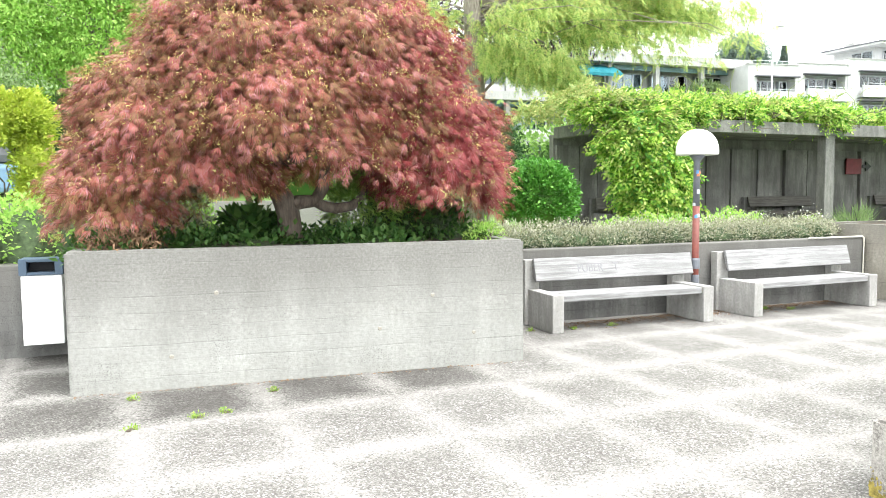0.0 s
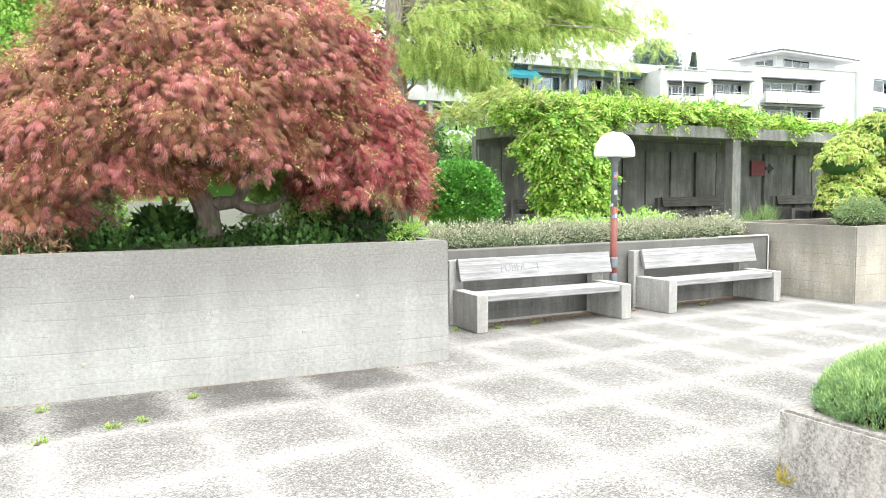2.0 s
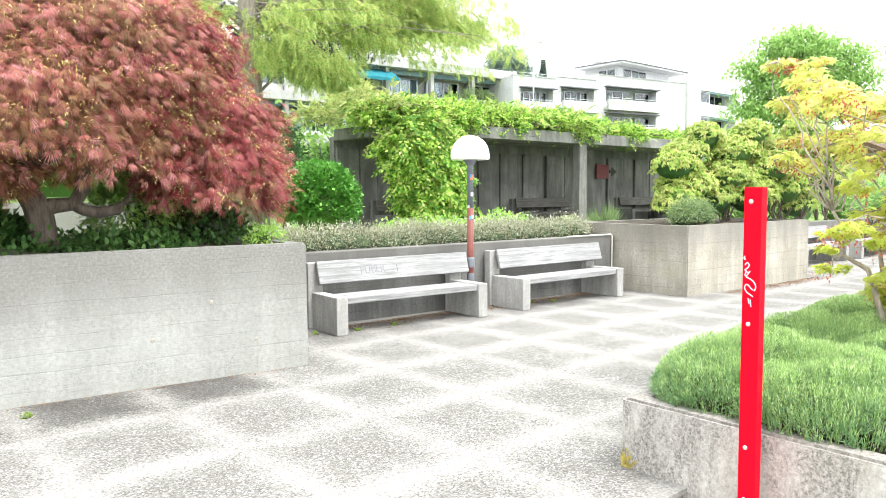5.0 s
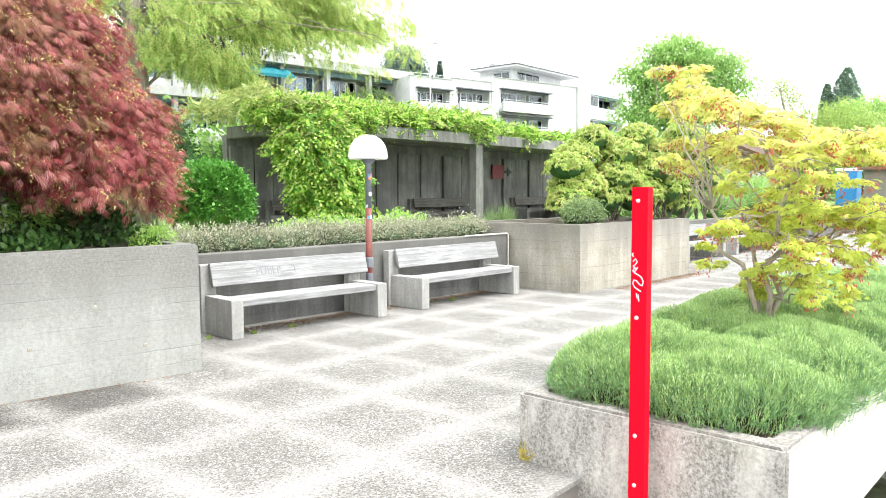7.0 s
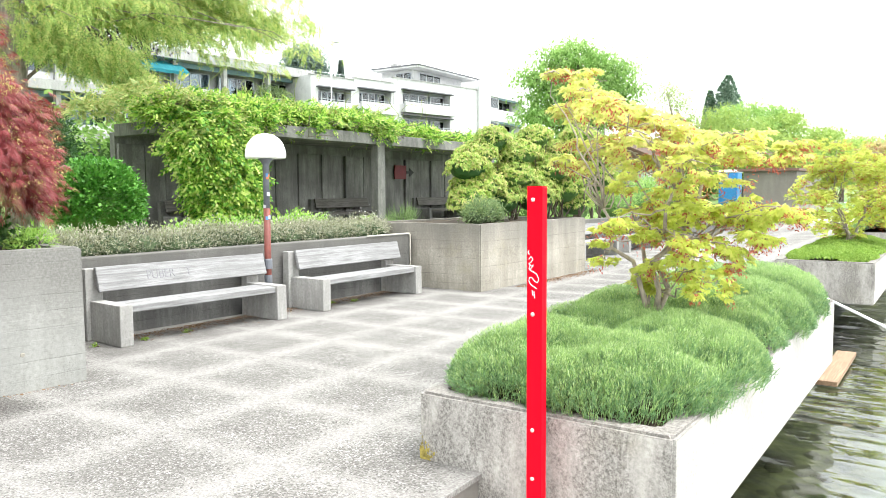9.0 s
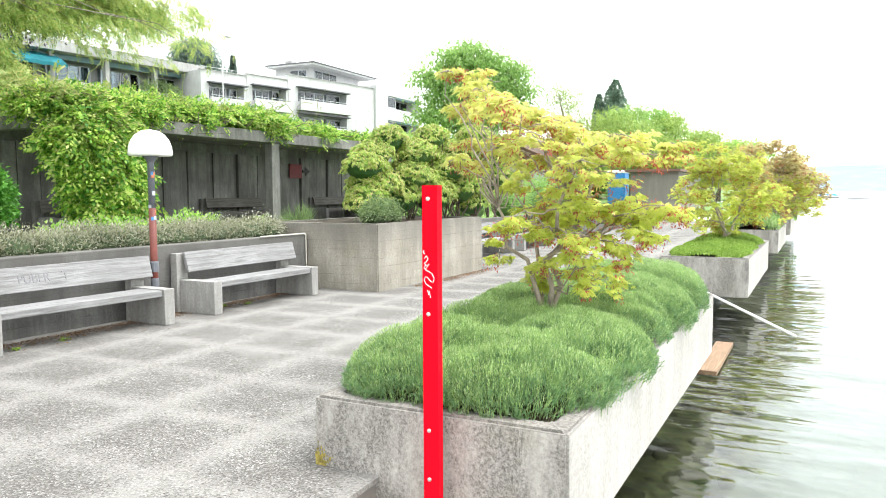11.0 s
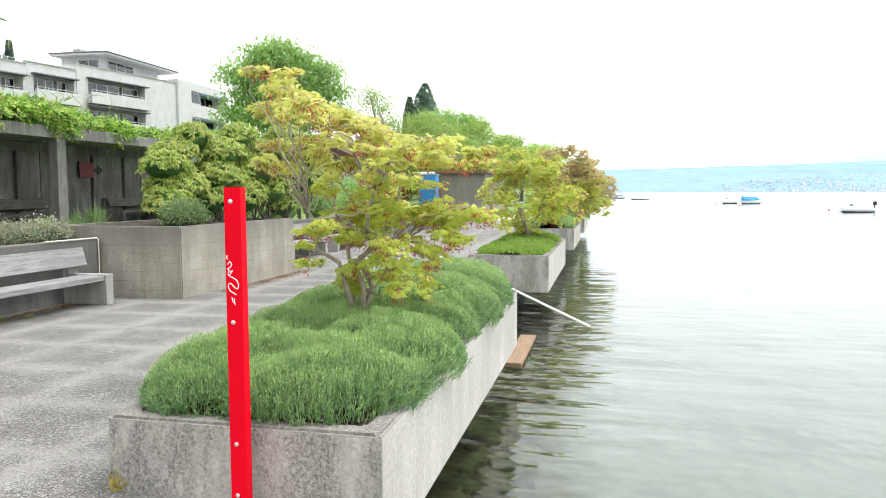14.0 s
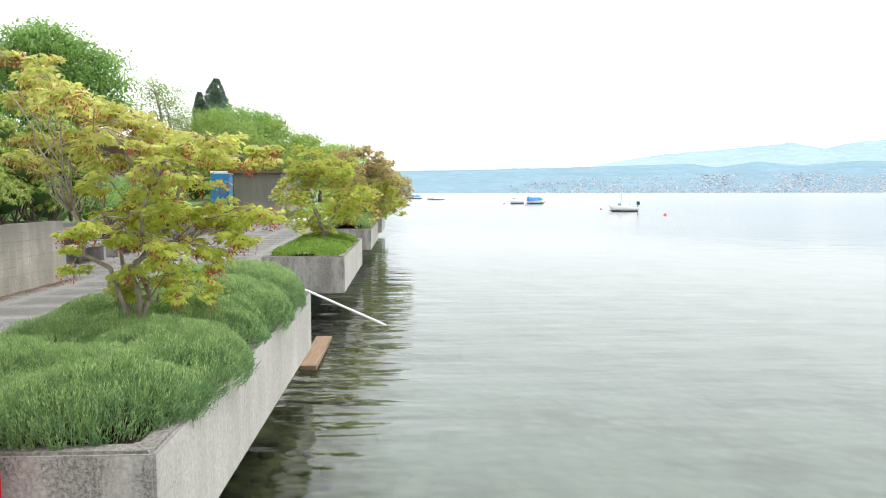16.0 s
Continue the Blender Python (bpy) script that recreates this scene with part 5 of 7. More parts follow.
    # the hem hangs lower at the ends than over the trunk
    hem = np.interp(c[:, 0], (-0.7, 0.2, 0.34, 1.2, 1.3, 1.65, 1.75, 2.35, 2.48, 3.0, 3.7), (1.4, 1.34, 1.56, 1.56, 1.64, 1.66, 1.78, 1.78, 1.36, 1.32, 1.3))
    keep = ~inside & ((c[:, 2] > hem) | (c[:, 1] > 7.75)) & (c[:, 2] > 1.28)
    c, out, tier = c[keep], out[keep], tier[keep]
    flat = unit(out * np.array([1, 1, 0.12]))
    each = 12
    hang = flat * 0.8 - np.array([0, 0, 0.5])
    side = np.cross(flat, np.array([0, 0, 1.0]))
    fan = RNG.normal(0, 0.38, (len(c), each, 1))
    way = hang[:, None] + side[:, None] * fan + RNG.normal(0, 0.3, (len(c), each, 3))
    pos = c[:, None] + unit(way) * RNG.uniform(-0.05, 0.16, (len(c), each, 1)) + RNG.normal(0, 0.045, (len(c), each, 3))
    # young mauve leaves on tier edges also paint highlights, bronze in recesses shade
    young = RNG.random(len(c)) < 0.1 + 0.55 * tier ** 1.3
    shape = lobes(6, 0.55, 0.05, 0.35, 0.62)
    crimson = RNG.random(len(c)) < np.clip((c[:, 0] - 1.9) / 1.5, 0, 0.75)
    for name, mask, mat, text in (("young_foliage", young & ~crimson, M["red_leaf"], "finely cut mauve-red young leaves"), ("crown", ~young & ~crimson, M["bronze_leaf"], "finely cut bronze leaves"), ("crimson_foliage", crimson, M["crimson_leaf"], "finely cut crimson leaves")):
        up = np.repeat(out[mask], each, 0) + np.array([0, 0, 0.7])
        p, w = pos[mask].reshape(-1, 3), way[mask].reshape(-1, 3)
        link(name, leaves(name, p - base, w, RNG.uniform(0.08, 0.16, len(p)), shape, up, 0.5), e, mat, text)
    # winged seeds in pairs, a few on many sprays
    s = RNG.choice(np.flatnonzero(c[:, 1] < 8.0), 2900)
    p = np.repeat(c[s] + out[s] * 0.14 - np.array([0, 0, 0.04]), 6, 0) + RNG.normal(0, 0.04, (2900 * 6, 3))
    seeds = link("seed_cluster", leaves("seed_cluster", p - base, RNG.normal(0, 1, p.shape) * np.array([1, 1, 0.4]) + np.array([0, 0, -0.2]), RNG.uniform(0.022, 0.038, len(p)), simple_leaf(0.42, 0.5)), e, M["seed"], "pale yellow winged seeds")
    tagged(seeds, kind="stuff")
    return e


weeping_maple()


# layered maples in the lakeside planters
def layered_maple(base, pads, leaf_mats, seed_mat, label, density=1.0, leaf=(0.05, 0.085), stems=3, bark_mat=M["bark_slim"], slim=1.0, lift=0.035):
    """leaf_mats: the foliage of the high pads and of the low ones."""
    e = empty("japanese_maple", pose(*base), label, "tree", "maples in the lakeside planters")
    b0 = Vector(base)
    trunk = part("trunk", tube(bmesh.new(), [(0, 0, -0.1), (0.0, 0, 0.08), (0.015, -0.01, 0.2), (0.01, -0.01, 0.3)], [0.085, 0.062, 0.05, 0.04], 9), M["bark_pale"], e, "pale short trunk", smooth=True)
    forks = []
    for k in range(stems):
        a = 2 * math.pi * k / stems + 0.6
        tip = Vector((0.3 * math.cos(a), 0.42 * math.sin(a), 0.95 + 0.16 * k))
        bm = bmesh.new()
        forks.append(limb(bm, (0.01, -0.01, 0.24), tip, 0.026 * slim, 0.011 * slim, 0.02, 6, 0.09))
        part("stem", bm, bark_mat, e, smooth=True)
    bm = bmesh.new()
    for p in pads:
        q = Vector(p[:3]) - b0
        f = min(forks, key=lambda f: (f[-1] - q).length)
        s = min(f, key=lambda v: (v - q).length + max(0, v.z - q.z) * 2)
        limb(bm, s, q, 0.008 * slim, 0.003 * slim, 0.06, 6, 0.12)
        for k in range(4):
            a = RNG.uniform(0, 6.3)
            limb(bm, q, q + Vector((math.cos(a) * p[3] * 0.8, math.sin(a) * p[3] * 0.8, -0.03)), 0.005 * slim, 0.002)
    tagged(part("branching", bm, bark_mat, e, "thin grey branching", smooth=True), kind="stuff")
    P, W, H = [], [], []
    for x, y, z, r in pads:
        # each pad is a few flat sprays with gaps between them
        sprays = max(2, int(6 * r / 0.16))
        for k in range(sprays):
            a0, q0 = RNG.uniform(0, 6.3), math.sqrt(RNG.uniform(0, 1)) * r * 1.15
            sx, sy, sz = x + math.cos(a0) * q0, y + math.sin(a0) * q0, z - 0.5 * min(0.16, 0.4 * r) * (q0 / r) ** 2 + RNG.normal(0, lift)
            n = max(6, int(16 * density * RNG.uniform(0.6, 1.4)))
            rr = min(0.11, r * 0.6) * (1 if leaf[1] < 0.1 else 1.5)
            a, q = RNG.uniform(0, 2 * math.pi, n), np.sqrt(RNG.uniform(0, 1, n)) * rr
            P.append(np.stack([sx + np.cos(a) * q, sy + np.sin(a) * q, sz + RNG.normal(0, 0.4 * lift, n) - 0.25 * q], -1))
            W.append(np.stack([np.cos(a), np.sin(a), RNG.uniform(-0.8, -0.05, n)], -1) + RNG.normal(0, 0.3, (n, 3)) + 0.5 * np.array([math.cos(a0), math.sin(a0), -0.2]))
    P, W = np.concatenate(P), np.concatenate(W)
    zs = np.percentile(P[:, 2], 45) + RNG.normal(0, 0.16, len(P))
    for mask, mat in ((P[:, 2] > zs, leaf_mats[0]), (P[:, 2] <= zs, leaf_mats[1])):
        link("crown", leaves("crown", P[mask] - np.array(base), W[mask], RNG.uniform(*leaf, int(mask.sum())), LOBED, None, 0.3), e, mat)
    s = np.flatnonzero(np.sin(P[:, 0] * 9 + 3 * P[:, 2]) * np.sin(P[:, 1] * 11 + P[:, 2]) > 0.1)
    s = np.repeat(RNG.choice(s, len(s) // 5), 16)
    seeds = link("seed_cluster", leaves("seed_cluster", P[s] - np.array(base) + RNG.normal(0, 0.028, (len(s), 3)) - np.array([0, 0, 0.03]), RNG.normal(0, 1, (len(s), 3)) - np.array([0, 0, 0.8]), RNG.uniform(0.022, 0.042, len(s)) * (leaf[1] / 0.085), simple_leaf(0.42)), e, seed_mat)
    tagged(seeds, kind="stuff")
    return e


upper_pads = [(6.08, 2.83, 2.6, 0.18), (5.56, 2.68, 2.44, 0.11), (6.12, 2.95, 2.38, 0.12), (5.05, 2.19, 2.23, 0.18), (5.68, 2.24, 2.21, 0.15), (5.4, 1.87, 2.12, 0.16), (5.91, 1.82, 2.11, 0.15), (5.16, 1.84, 1.98, 0.12), (6.0, 2.5, 2.02, 0.13),
              (5.6, 2.48, 1.83, 0.12), (6.03, 1.98, 1.89, 0.15), (5.52, 1.52, 1.95, 0.18), (5.47, 1.26, 1.98, 0.16), (5.9, 1.22, 1.9, 0.16), (6.13, 1.31, 1.79, 0.12), (5.39, 1.46, 1.76, 0.18), (6.11, 1.95, 1.66, 0.17), (6.06, 1.53, 1.64, 0.18)]
lower_pads = [(5.16, 1.98, 1.75, 0.08), (5.68, 2.03, 1.49, 0.18), (5.8, 1.71, 1.46, 0.16), (6.08, 1.42, 1.5, 0.16), (5.75, 1.07, 1.5, 0.17), (5.11, 1.92, 1.39, 0.12), (5.55, 1.82, 1.33, 0.15), (5.54, 1.45, 1.24, 0.18), (5.55, 1.13, 1.28, 0.1),
              (6.1, 2.53, 1.18, 0.07), (5.37, 2.24, 1.12, 0.06), (5.22, 1.52, 1.16, 0.14), (5.58, 1.91, 1.04, 0.13), (5.72, 1.72, 1.01, 0.13), (6.08, 1.56, 0.91, 0.14), (5.65, 1.99, 0.88, 0.1), (5.27, 1.45, 0.92, 0.11), (6.07, 2.23, 0.7, 0.07)]
near_pads = upper_pads + lower_pads
near_pads += [(x + RNG.uniform(0.15, 0.4) * RNG.choice((-1, 1)), y + RNG.normal(0, 0.06), z + RNG.normal(0, 0.04), r * 0.8) for x, y, z, r in near_pads if r > 0.1 and z > 1.2]
near_pads = [(x, y - 0.02, z, r * 1.1) for x, y, z, r in near_pads] + [(5.7, 0.98, 1.47, 0.12), (6.0, 1.02, 1.9, 0.13), (5.5, 0.96, 1.95, 0.1), (5.8, 1.2, 1.35, 0.14)]
# a gap in the crown
near_pads = [p for p in near_pads if not (abs(p[1] - 0.243 * p[0]) < 0.09 and abs(p[2] - 1.68) < 0.11)]
near_pads += [(5.3, 1.62, 1.55, 0.14), (5.8, 1.3, 1.42, 0.15), (5.5, 1.3, 1.1, 0.12), (6.0, 1.75, 2.0, 0.15), (5.7, 2.2, 1.68, 0.13), (5.4, 2.05, 1.92, 0.12)]
near_pads = [(x, y - (0.17 if z > 2.15 else 0.0), z, r) for x, y, z, r in near_pads]
near_pads += [(5.90, 2.80, 2.36, 0.14), (5.60, 2.43, 2.25, 0.14), (6.00, 2.39, 2.33, 0.14), (5.70, 2.10, 2.22, 0.14), (6.00, 2.77, 2.06, 0.14), (5.70, 2.37, 1.97, 0.14), (6.10, 2.30, 2.10, 0.14)]
# the blue cabin far off shows through here
near_pads = [p for p in near_pads if not (p[1] < 1.42 and abs(p[2] - 1.68) < 0.13)]
layered_maple((5.64, 1.92, 0.37), near_pads, (M["maple_leaf"], M["maple_lime"]), M["maple_seed"], "slender yellow-green layered maple with reddish seeds in lavender", 1.2, (0.034, 0.066), 4)


def random_pads(cx, cy, zs, spread, k, count=30):
    """Pads through a dome: (x, y, z, radius)."""
    g = np.random.default_rng(k)
    out = []
    for z in np.linspace(*zs, count):
        t = (z - zs[0]) / (zs[1] - zs[0])
        w = spread * math.sqrt(max(0.08, 1 - (1.25 * (t - 0.32)) ** 2))
        a, q = g.uniform(0, 6.3), math.sqrt(g.uniform(0.1, 1)) * w
        out.append((cx + math.cos(a) * q, cy + math.sin(a) * q, z + 0.06 * g.normal(), g.uniform(0.22, 0.4)))
    return out


layered_maple((17.4, 1.85, 0.36), random_pads(17.2, 1.8, (0.9, 2.5), 0.9, 3, 32), (M["green_maple"], M["maple_lime"]), M["maple_seed"], "green layered maple in the second lakeside planter", 0.95, (0.05, 0.085), slim=1.3, lift=0.1)
layered_maple((27.5, 1.75, 0.36), random_pads(27.3, 1.5, (1.15, 3.1), 1.4, 5, 40), (M["brown_maple"], M["green_maple"]), M["maple_seed"], "brownish layered maple in a farther lakeside planter", 1.05, (0.065, 0.105), slim=1.6, lift=0.13)
layered_maple((32.0, 1.4, 0.1), random_pads(32.2, 1.3, (1.0, 2.9), 1.5, 6, 34), (M["brown_maple"], M["brown_maple"]), M["maple_seed"], "far brownish maple at the lake's edge", 1.05, (0.075, 0.115), slim=1.6, lift=0.14)


# lavender
def shoot(levels=4, width=0.05, reach=0.2):
    """An upright stem with needle leaves in pairs."""
    v = [(-width * 0.3, 0, 0), (width * 0.3, 0, 0), (width * 0.25, 0.7, 0.03), (0, 1, 0.06), (-width * 0.25, 0.7, 0.03)]
    f = [(0, 1, 2, 4), (4, 2, 3, 3)]
    for i in range(levels):
        y = 0.2 + 0.72 * i / levels
        for sx in (-1, 1):
            turn_ = 1.1 * i
            d = np.array([sx * 0.5 * math.cos(turn_), 0.87, sx * 0.5 * math.sin(turn_)]) * reach
            side = np.array([math.cos(turn_ + 1.57), 0.0, math.sin(turn_ + 1.57)]) * width * 0.42
            o = np.array([0, y, 0.03 * y])
            k = len(v)
            v += [tuple(o), tuple(o + d * 0.5 + side), tuple(o + d), tuple(o + d * 0.5 - side)]
            f.append((k, k + 1, k + 2, k + 3))
    return np.array(v), np.array([q for q in f if len(set(q)) == 4])


def mound_field(name, x0, x1, y0, y1, z, mounds, tufts, count, length, mat, core_mat, label, template=BLADE, width=1.0, lean=0.55, wild=0.38, low_mat=None, tuft=0.0):
    """Cushions of upright stems: mounds are (x, y, rx, ry, h); tufts: how many small heads they show."""
    e = empty(name, pose((x0 + x1) / 2, (y0 + y1) / 2, z), label, "plants", "", "stuff")
    o = np.array(e.location)
    MD = np.array(mounds)
    g = np.random.default_rng(21)
    TC = np.stack([g.uniform(x0, x1, tufts), g.uniform(y0, y1, tufts), g.uniform(0.14, 0.3, tufts), g.uniform(0.75, 1.0, tufts)], -1)

    def top(x, y):
        d = np.abs((x[:, None] - MD[:, 0]) / MD[:, 2]) ** 2.4 + np.abs((y[:, None] - MD[:, 1]) / MD[:, 3]) ** 2.4
        big = (MD[:, 4] * np.clip(1 - d, 0, 1) ** 0.45).max(1)
        r = ((x[:, None] - TC[:, 0]) ** 2 + (y[:, None] - TC[:, 1]) ** 2) / TC[:, 2] ** 2
        head = (TC[:, 3] * np.clip(1 - r, 0, 1)).max(1)
        return big * (0.72 + 0.28 * head)

    nx, ny = int((x1 - x0) / 0.06), int((y1 - y0) / 0.06)
    X, Y = np.meshgrid(np.linspace(x0, x1, nx), np.linspace(y0, y1, ny))
    H = top(X.ravel(), Y.ravel()).reshape(X.shape) * (0.66 + 0.05 * RNG.normal(0, 1, X.shape)) - 0.02
    i = np.arange(X.size).reshape(X.shape)
    q = np.stack([i[:-1, :-1], i[:-1, 1:], i[1:, 1:], i[1:, :-1]], -1).reshape(-1, 4)
    q = q[H.ravel()[q].min(1) > 0.08]
    # solid core under the stems, its dark colour standing in for shade between them
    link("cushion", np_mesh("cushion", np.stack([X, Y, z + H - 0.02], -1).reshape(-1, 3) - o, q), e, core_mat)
    P = np.stack([RNG.uniform(x0, x1, count * 2), RNG.uniform(y0, y1, count * 2)], -1)
    h = top(P[:, 0], P[:, 1])
    bare = np.sin(P[:, 0] * 6.1 + 2 * np.sin(P[:, 1] * 5)) * np.sin(P[:, 1] * 7.3 + 2 * np.sin(P[:, 0] * 4)) > RNG.uniform(0.7, 1.05, len(P))
    keep = (h > 0.04) & ~bare
    P, h = P[keep][:count], h[keep][:count]
    eps = 0.03
    gx_, gy_ = (top(P[:, 0] + eps, P[:, 1]) - h) / eps, (top(P[:, 0], P[:, 1] + eps) - h) / eps
    nrm = unit(np.stack([-np.clip(gx_, -3, 3), -np.clip(gy_, -3, 3), np.ones(len(P))], -1))
    way = nrm * lean + np.array([0, 0, 0.85]) + RNG.normal(0, wild, nrm.shape)
    # stems spread from the heart of their tuft
    off = P[:, None, :] - TC[None, :, :2]
    near = ((off ** 2).sum(-1) / TC[:, 2] ** 2).argmin(1)
    way[:, :2] += off[np.arange(len(P)), near] / TC[near, 2][:, None] * tuft
    ln = RNG.uniform(0.6, 1.3, len(P)) * length
    pos = np.stack([P[:, 0], P[:, 1], z + h], -1) - unit(way) * (ln * 0.7)[:, None]
    link("growth", leaves("growth", pos - o, way, ln, (template[0] * np.array([width, 1, 1]), template[1]), None, 0.8), e, mat)
    if low_mat is not None:
        # leafy feet between the upright stems
        k = RNG.choice(len(P), int(len(P) * 1.5))
        xy = P[k] + RNG.normal(0, 0.012, (len(k), 2))
        d = nrm[k] * 0.8 + np.array([0, 0, 0.5]) + RNG.normal(0, 0.42, (len(k), 3))
        l = RNG.uniform(0.06, 0.1, len(k))
        q = np.stack([xy[:, 0], xy[:, 1], z + h[k] * 0.93 - 0.03], -1) - unit(d) * (l * 0.5)[:, None]
        link("low_foliage", leaves("low_foliage", q - o, d, l, shoot(3, 0.07, 0.34), None, 0.8), e, low_mat)
    return e


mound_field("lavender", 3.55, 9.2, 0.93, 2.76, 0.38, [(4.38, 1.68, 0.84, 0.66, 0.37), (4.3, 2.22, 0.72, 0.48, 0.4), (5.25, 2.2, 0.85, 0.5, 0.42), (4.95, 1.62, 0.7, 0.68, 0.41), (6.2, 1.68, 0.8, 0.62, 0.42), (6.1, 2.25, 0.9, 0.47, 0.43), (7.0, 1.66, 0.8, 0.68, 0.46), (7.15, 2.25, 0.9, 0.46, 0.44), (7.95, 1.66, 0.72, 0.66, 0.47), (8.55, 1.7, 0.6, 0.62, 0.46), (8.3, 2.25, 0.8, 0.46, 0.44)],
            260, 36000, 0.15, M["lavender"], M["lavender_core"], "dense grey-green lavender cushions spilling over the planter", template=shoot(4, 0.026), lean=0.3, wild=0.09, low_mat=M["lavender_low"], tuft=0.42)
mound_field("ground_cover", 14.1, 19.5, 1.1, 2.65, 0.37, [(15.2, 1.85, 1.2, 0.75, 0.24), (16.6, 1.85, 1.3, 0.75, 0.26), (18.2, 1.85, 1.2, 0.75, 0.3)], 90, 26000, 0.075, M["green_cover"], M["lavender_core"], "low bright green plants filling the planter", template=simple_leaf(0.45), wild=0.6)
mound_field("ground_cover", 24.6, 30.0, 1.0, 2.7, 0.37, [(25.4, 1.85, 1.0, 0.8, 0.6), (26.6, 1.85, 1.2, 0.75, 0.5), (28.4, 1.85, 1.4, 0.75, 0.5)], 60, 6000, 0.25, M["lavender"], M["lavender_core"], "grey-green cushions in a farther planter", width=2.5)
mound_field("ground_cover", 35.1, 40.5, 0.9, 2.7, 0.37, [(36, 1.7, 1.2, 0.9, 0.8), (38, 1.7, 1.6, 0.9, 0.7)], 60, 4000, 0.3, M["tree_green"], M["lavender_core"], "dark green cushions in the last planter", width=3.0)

# plants on the high planter below the maple
bush("groundcover", [(x, 7.35 + 0.2 * math.sin(x * 5), 1.1, 0.33, 0.6, 0.12) for x in np.arange(-0.2, 3.4, 0.42)], "low dark ivy and herbs along the planter edge", M["dark_shrub"], 420, 12, 0.05, (0.04, 0.09), BROAD, core=M["lavender_core"], kind="stuff", lower=0.0)
bush("shrub", [(2.75, 7.75, 1.28, 0.4, 0.4, 0.28), (3.05, 7.6, 1.25, 0.35, 0.4, 0.25)], "dark green shrub under the maple", M["dark_shrub"], 240, 14, 0.06, (0.05, 0.09), LEAF, core=M["lavender_core"])
bush("shrub", [(2.35, 7.62, 1.45, 0.45, 0.3, 0.36)], "feathery light green shrub behind the maple trunk", M["fine_shrub"], 260, 16, 0.05, (0.05, 0.1), LANCE)
bush("shrub", [(1.08, 7.75, 1.18, 0.22, 0.3, 0.2)], "broad-leaved dark shrub beside the maple trunk", M["dark_shrub"], 70, 8, 0.06, (0.1, 0.16), BROAD)
bush("shrub", [(0.35, 7.9, 1.4, 0.35, 0.3, 0.35)], "grey-green feathery shrub at the planter's end", M["silver"], 150, 12, 0.05, (0.05, 0.09), LANCE)
bush("tuft", [(3.2, 6.55, 1.18, 0.16, 0.14, 0.12)], "small fresh green tuft at the planter corner", M["tree_bright"], 50, 8, 0.03, (0.04, 0.07), LANCE)
bush("dead_brush", [(-0.1, 6.85, 1.18, 0.28, 0.2, 0.06)], "heap of brown fallen twigs and leaves", M["dead"], 60, 10, 0.05, (0.05, 0.1), LANCE)

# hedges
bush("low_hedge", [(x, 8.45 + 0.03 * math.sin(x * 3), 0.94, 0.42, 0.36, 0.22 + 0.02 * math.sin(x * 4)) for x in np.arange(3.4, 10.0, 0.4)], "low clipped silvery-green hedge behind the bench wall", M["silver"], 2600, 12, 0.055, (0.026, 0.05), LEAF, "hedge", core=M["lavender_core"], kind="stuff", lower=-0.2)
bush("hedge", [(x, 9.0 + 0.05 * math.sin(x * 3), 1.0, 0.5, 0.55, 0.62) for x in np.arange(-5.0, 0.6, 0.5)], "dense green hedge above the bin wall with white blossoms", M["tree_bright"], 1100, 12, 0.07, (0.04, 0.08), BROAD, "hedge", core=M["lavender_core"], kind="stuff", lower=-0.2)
bush("clipped_hedge", [(-1.52 + k * 0.42, 13.9 + 0.03 * k, 2.86, 0.36, 0.45, 0.46) for k in (-4, -3, -2, -1, 0)] + [(-1.5, 13.9, 2.2, 0.31, 0.42, 0.6), (-1.48, 13.9, 1.6, 0.28, 0.4, 0.6)], "tall clipped yellow-green hedge", M["hedge_yellow"], 1500, 14, 0.045, (0.05, 0.085), BROAD, "hedge", core=M["hedge_yellow"], lower=-0.9)
bush("round_bush", [(6.4, 11.05, 1.45, 0.66, 0.66, 0.66)], "clipped round bush with glossy laurel leaves", M["laurel"], 1300, 10, 0.05, (0.055, 0.09), BROAD, "bush", core=M["dark_shrub"])
bush("shrub", [(6.9, 13.6, 2.2, 0.55, 0.5, 0.9), (6.2, 13.9, 2.5, 0.5, 0.5, 0.9)], "dark loose shrub behind the round bush", M["deep_green"], 480, 14, 0.1, (0.06, 0.11), LANCE)

# shrubs in the second high planter and around it
layers = [(11.35, 7.3, 1.42, 0.42, 0.4, 0.24), (11.75, 7.4, 1.72, 0.5, 0.5, 0.24), (11.45, 7.4, 2.05, 0.42, 0.42, 0.2), (11.9, 7.5, 2.3, 0.4, 0.4, 0.2), (12.4, 7.3, 1.5, 0.55, 0.5, 0.28), (12.7, 7.2, 1.9, 0.6, 0.55, 0.24), (12.3, 7.4, 2.6, 0.36, 0.36, 0.2), (12.9, 7.2, 2.35, 0.55, 0.5, 0.22), (13.3, 7.0, 2.7, 0.35, 0.35, 0.18),
          (13.3, 7.0, 1.55, 0.6, 0.5, 0.3), (13.7, 6.9, 2.05, 0.6, 0.55, 0.24), (14.1, 6.8, 1.7, 0.5, 0.5, 0.28), (14.2, 6.9, 2.4, 0.5, 0.5, 0.22), (14.6, 6.7, 2.0, 0.45, 0.5, 0.25), (14.5, 6.7, 1.4, 0.4, 0.4, 0.25),
          (14.9, 6.5, 2.3, 0.45, 0.45, 0.22), (14.3, 6.5, 2.75, 0.4, 0.4, 0.18), (15.0, 6.35, 1.9, 0.4, 0.4, 0.24)]


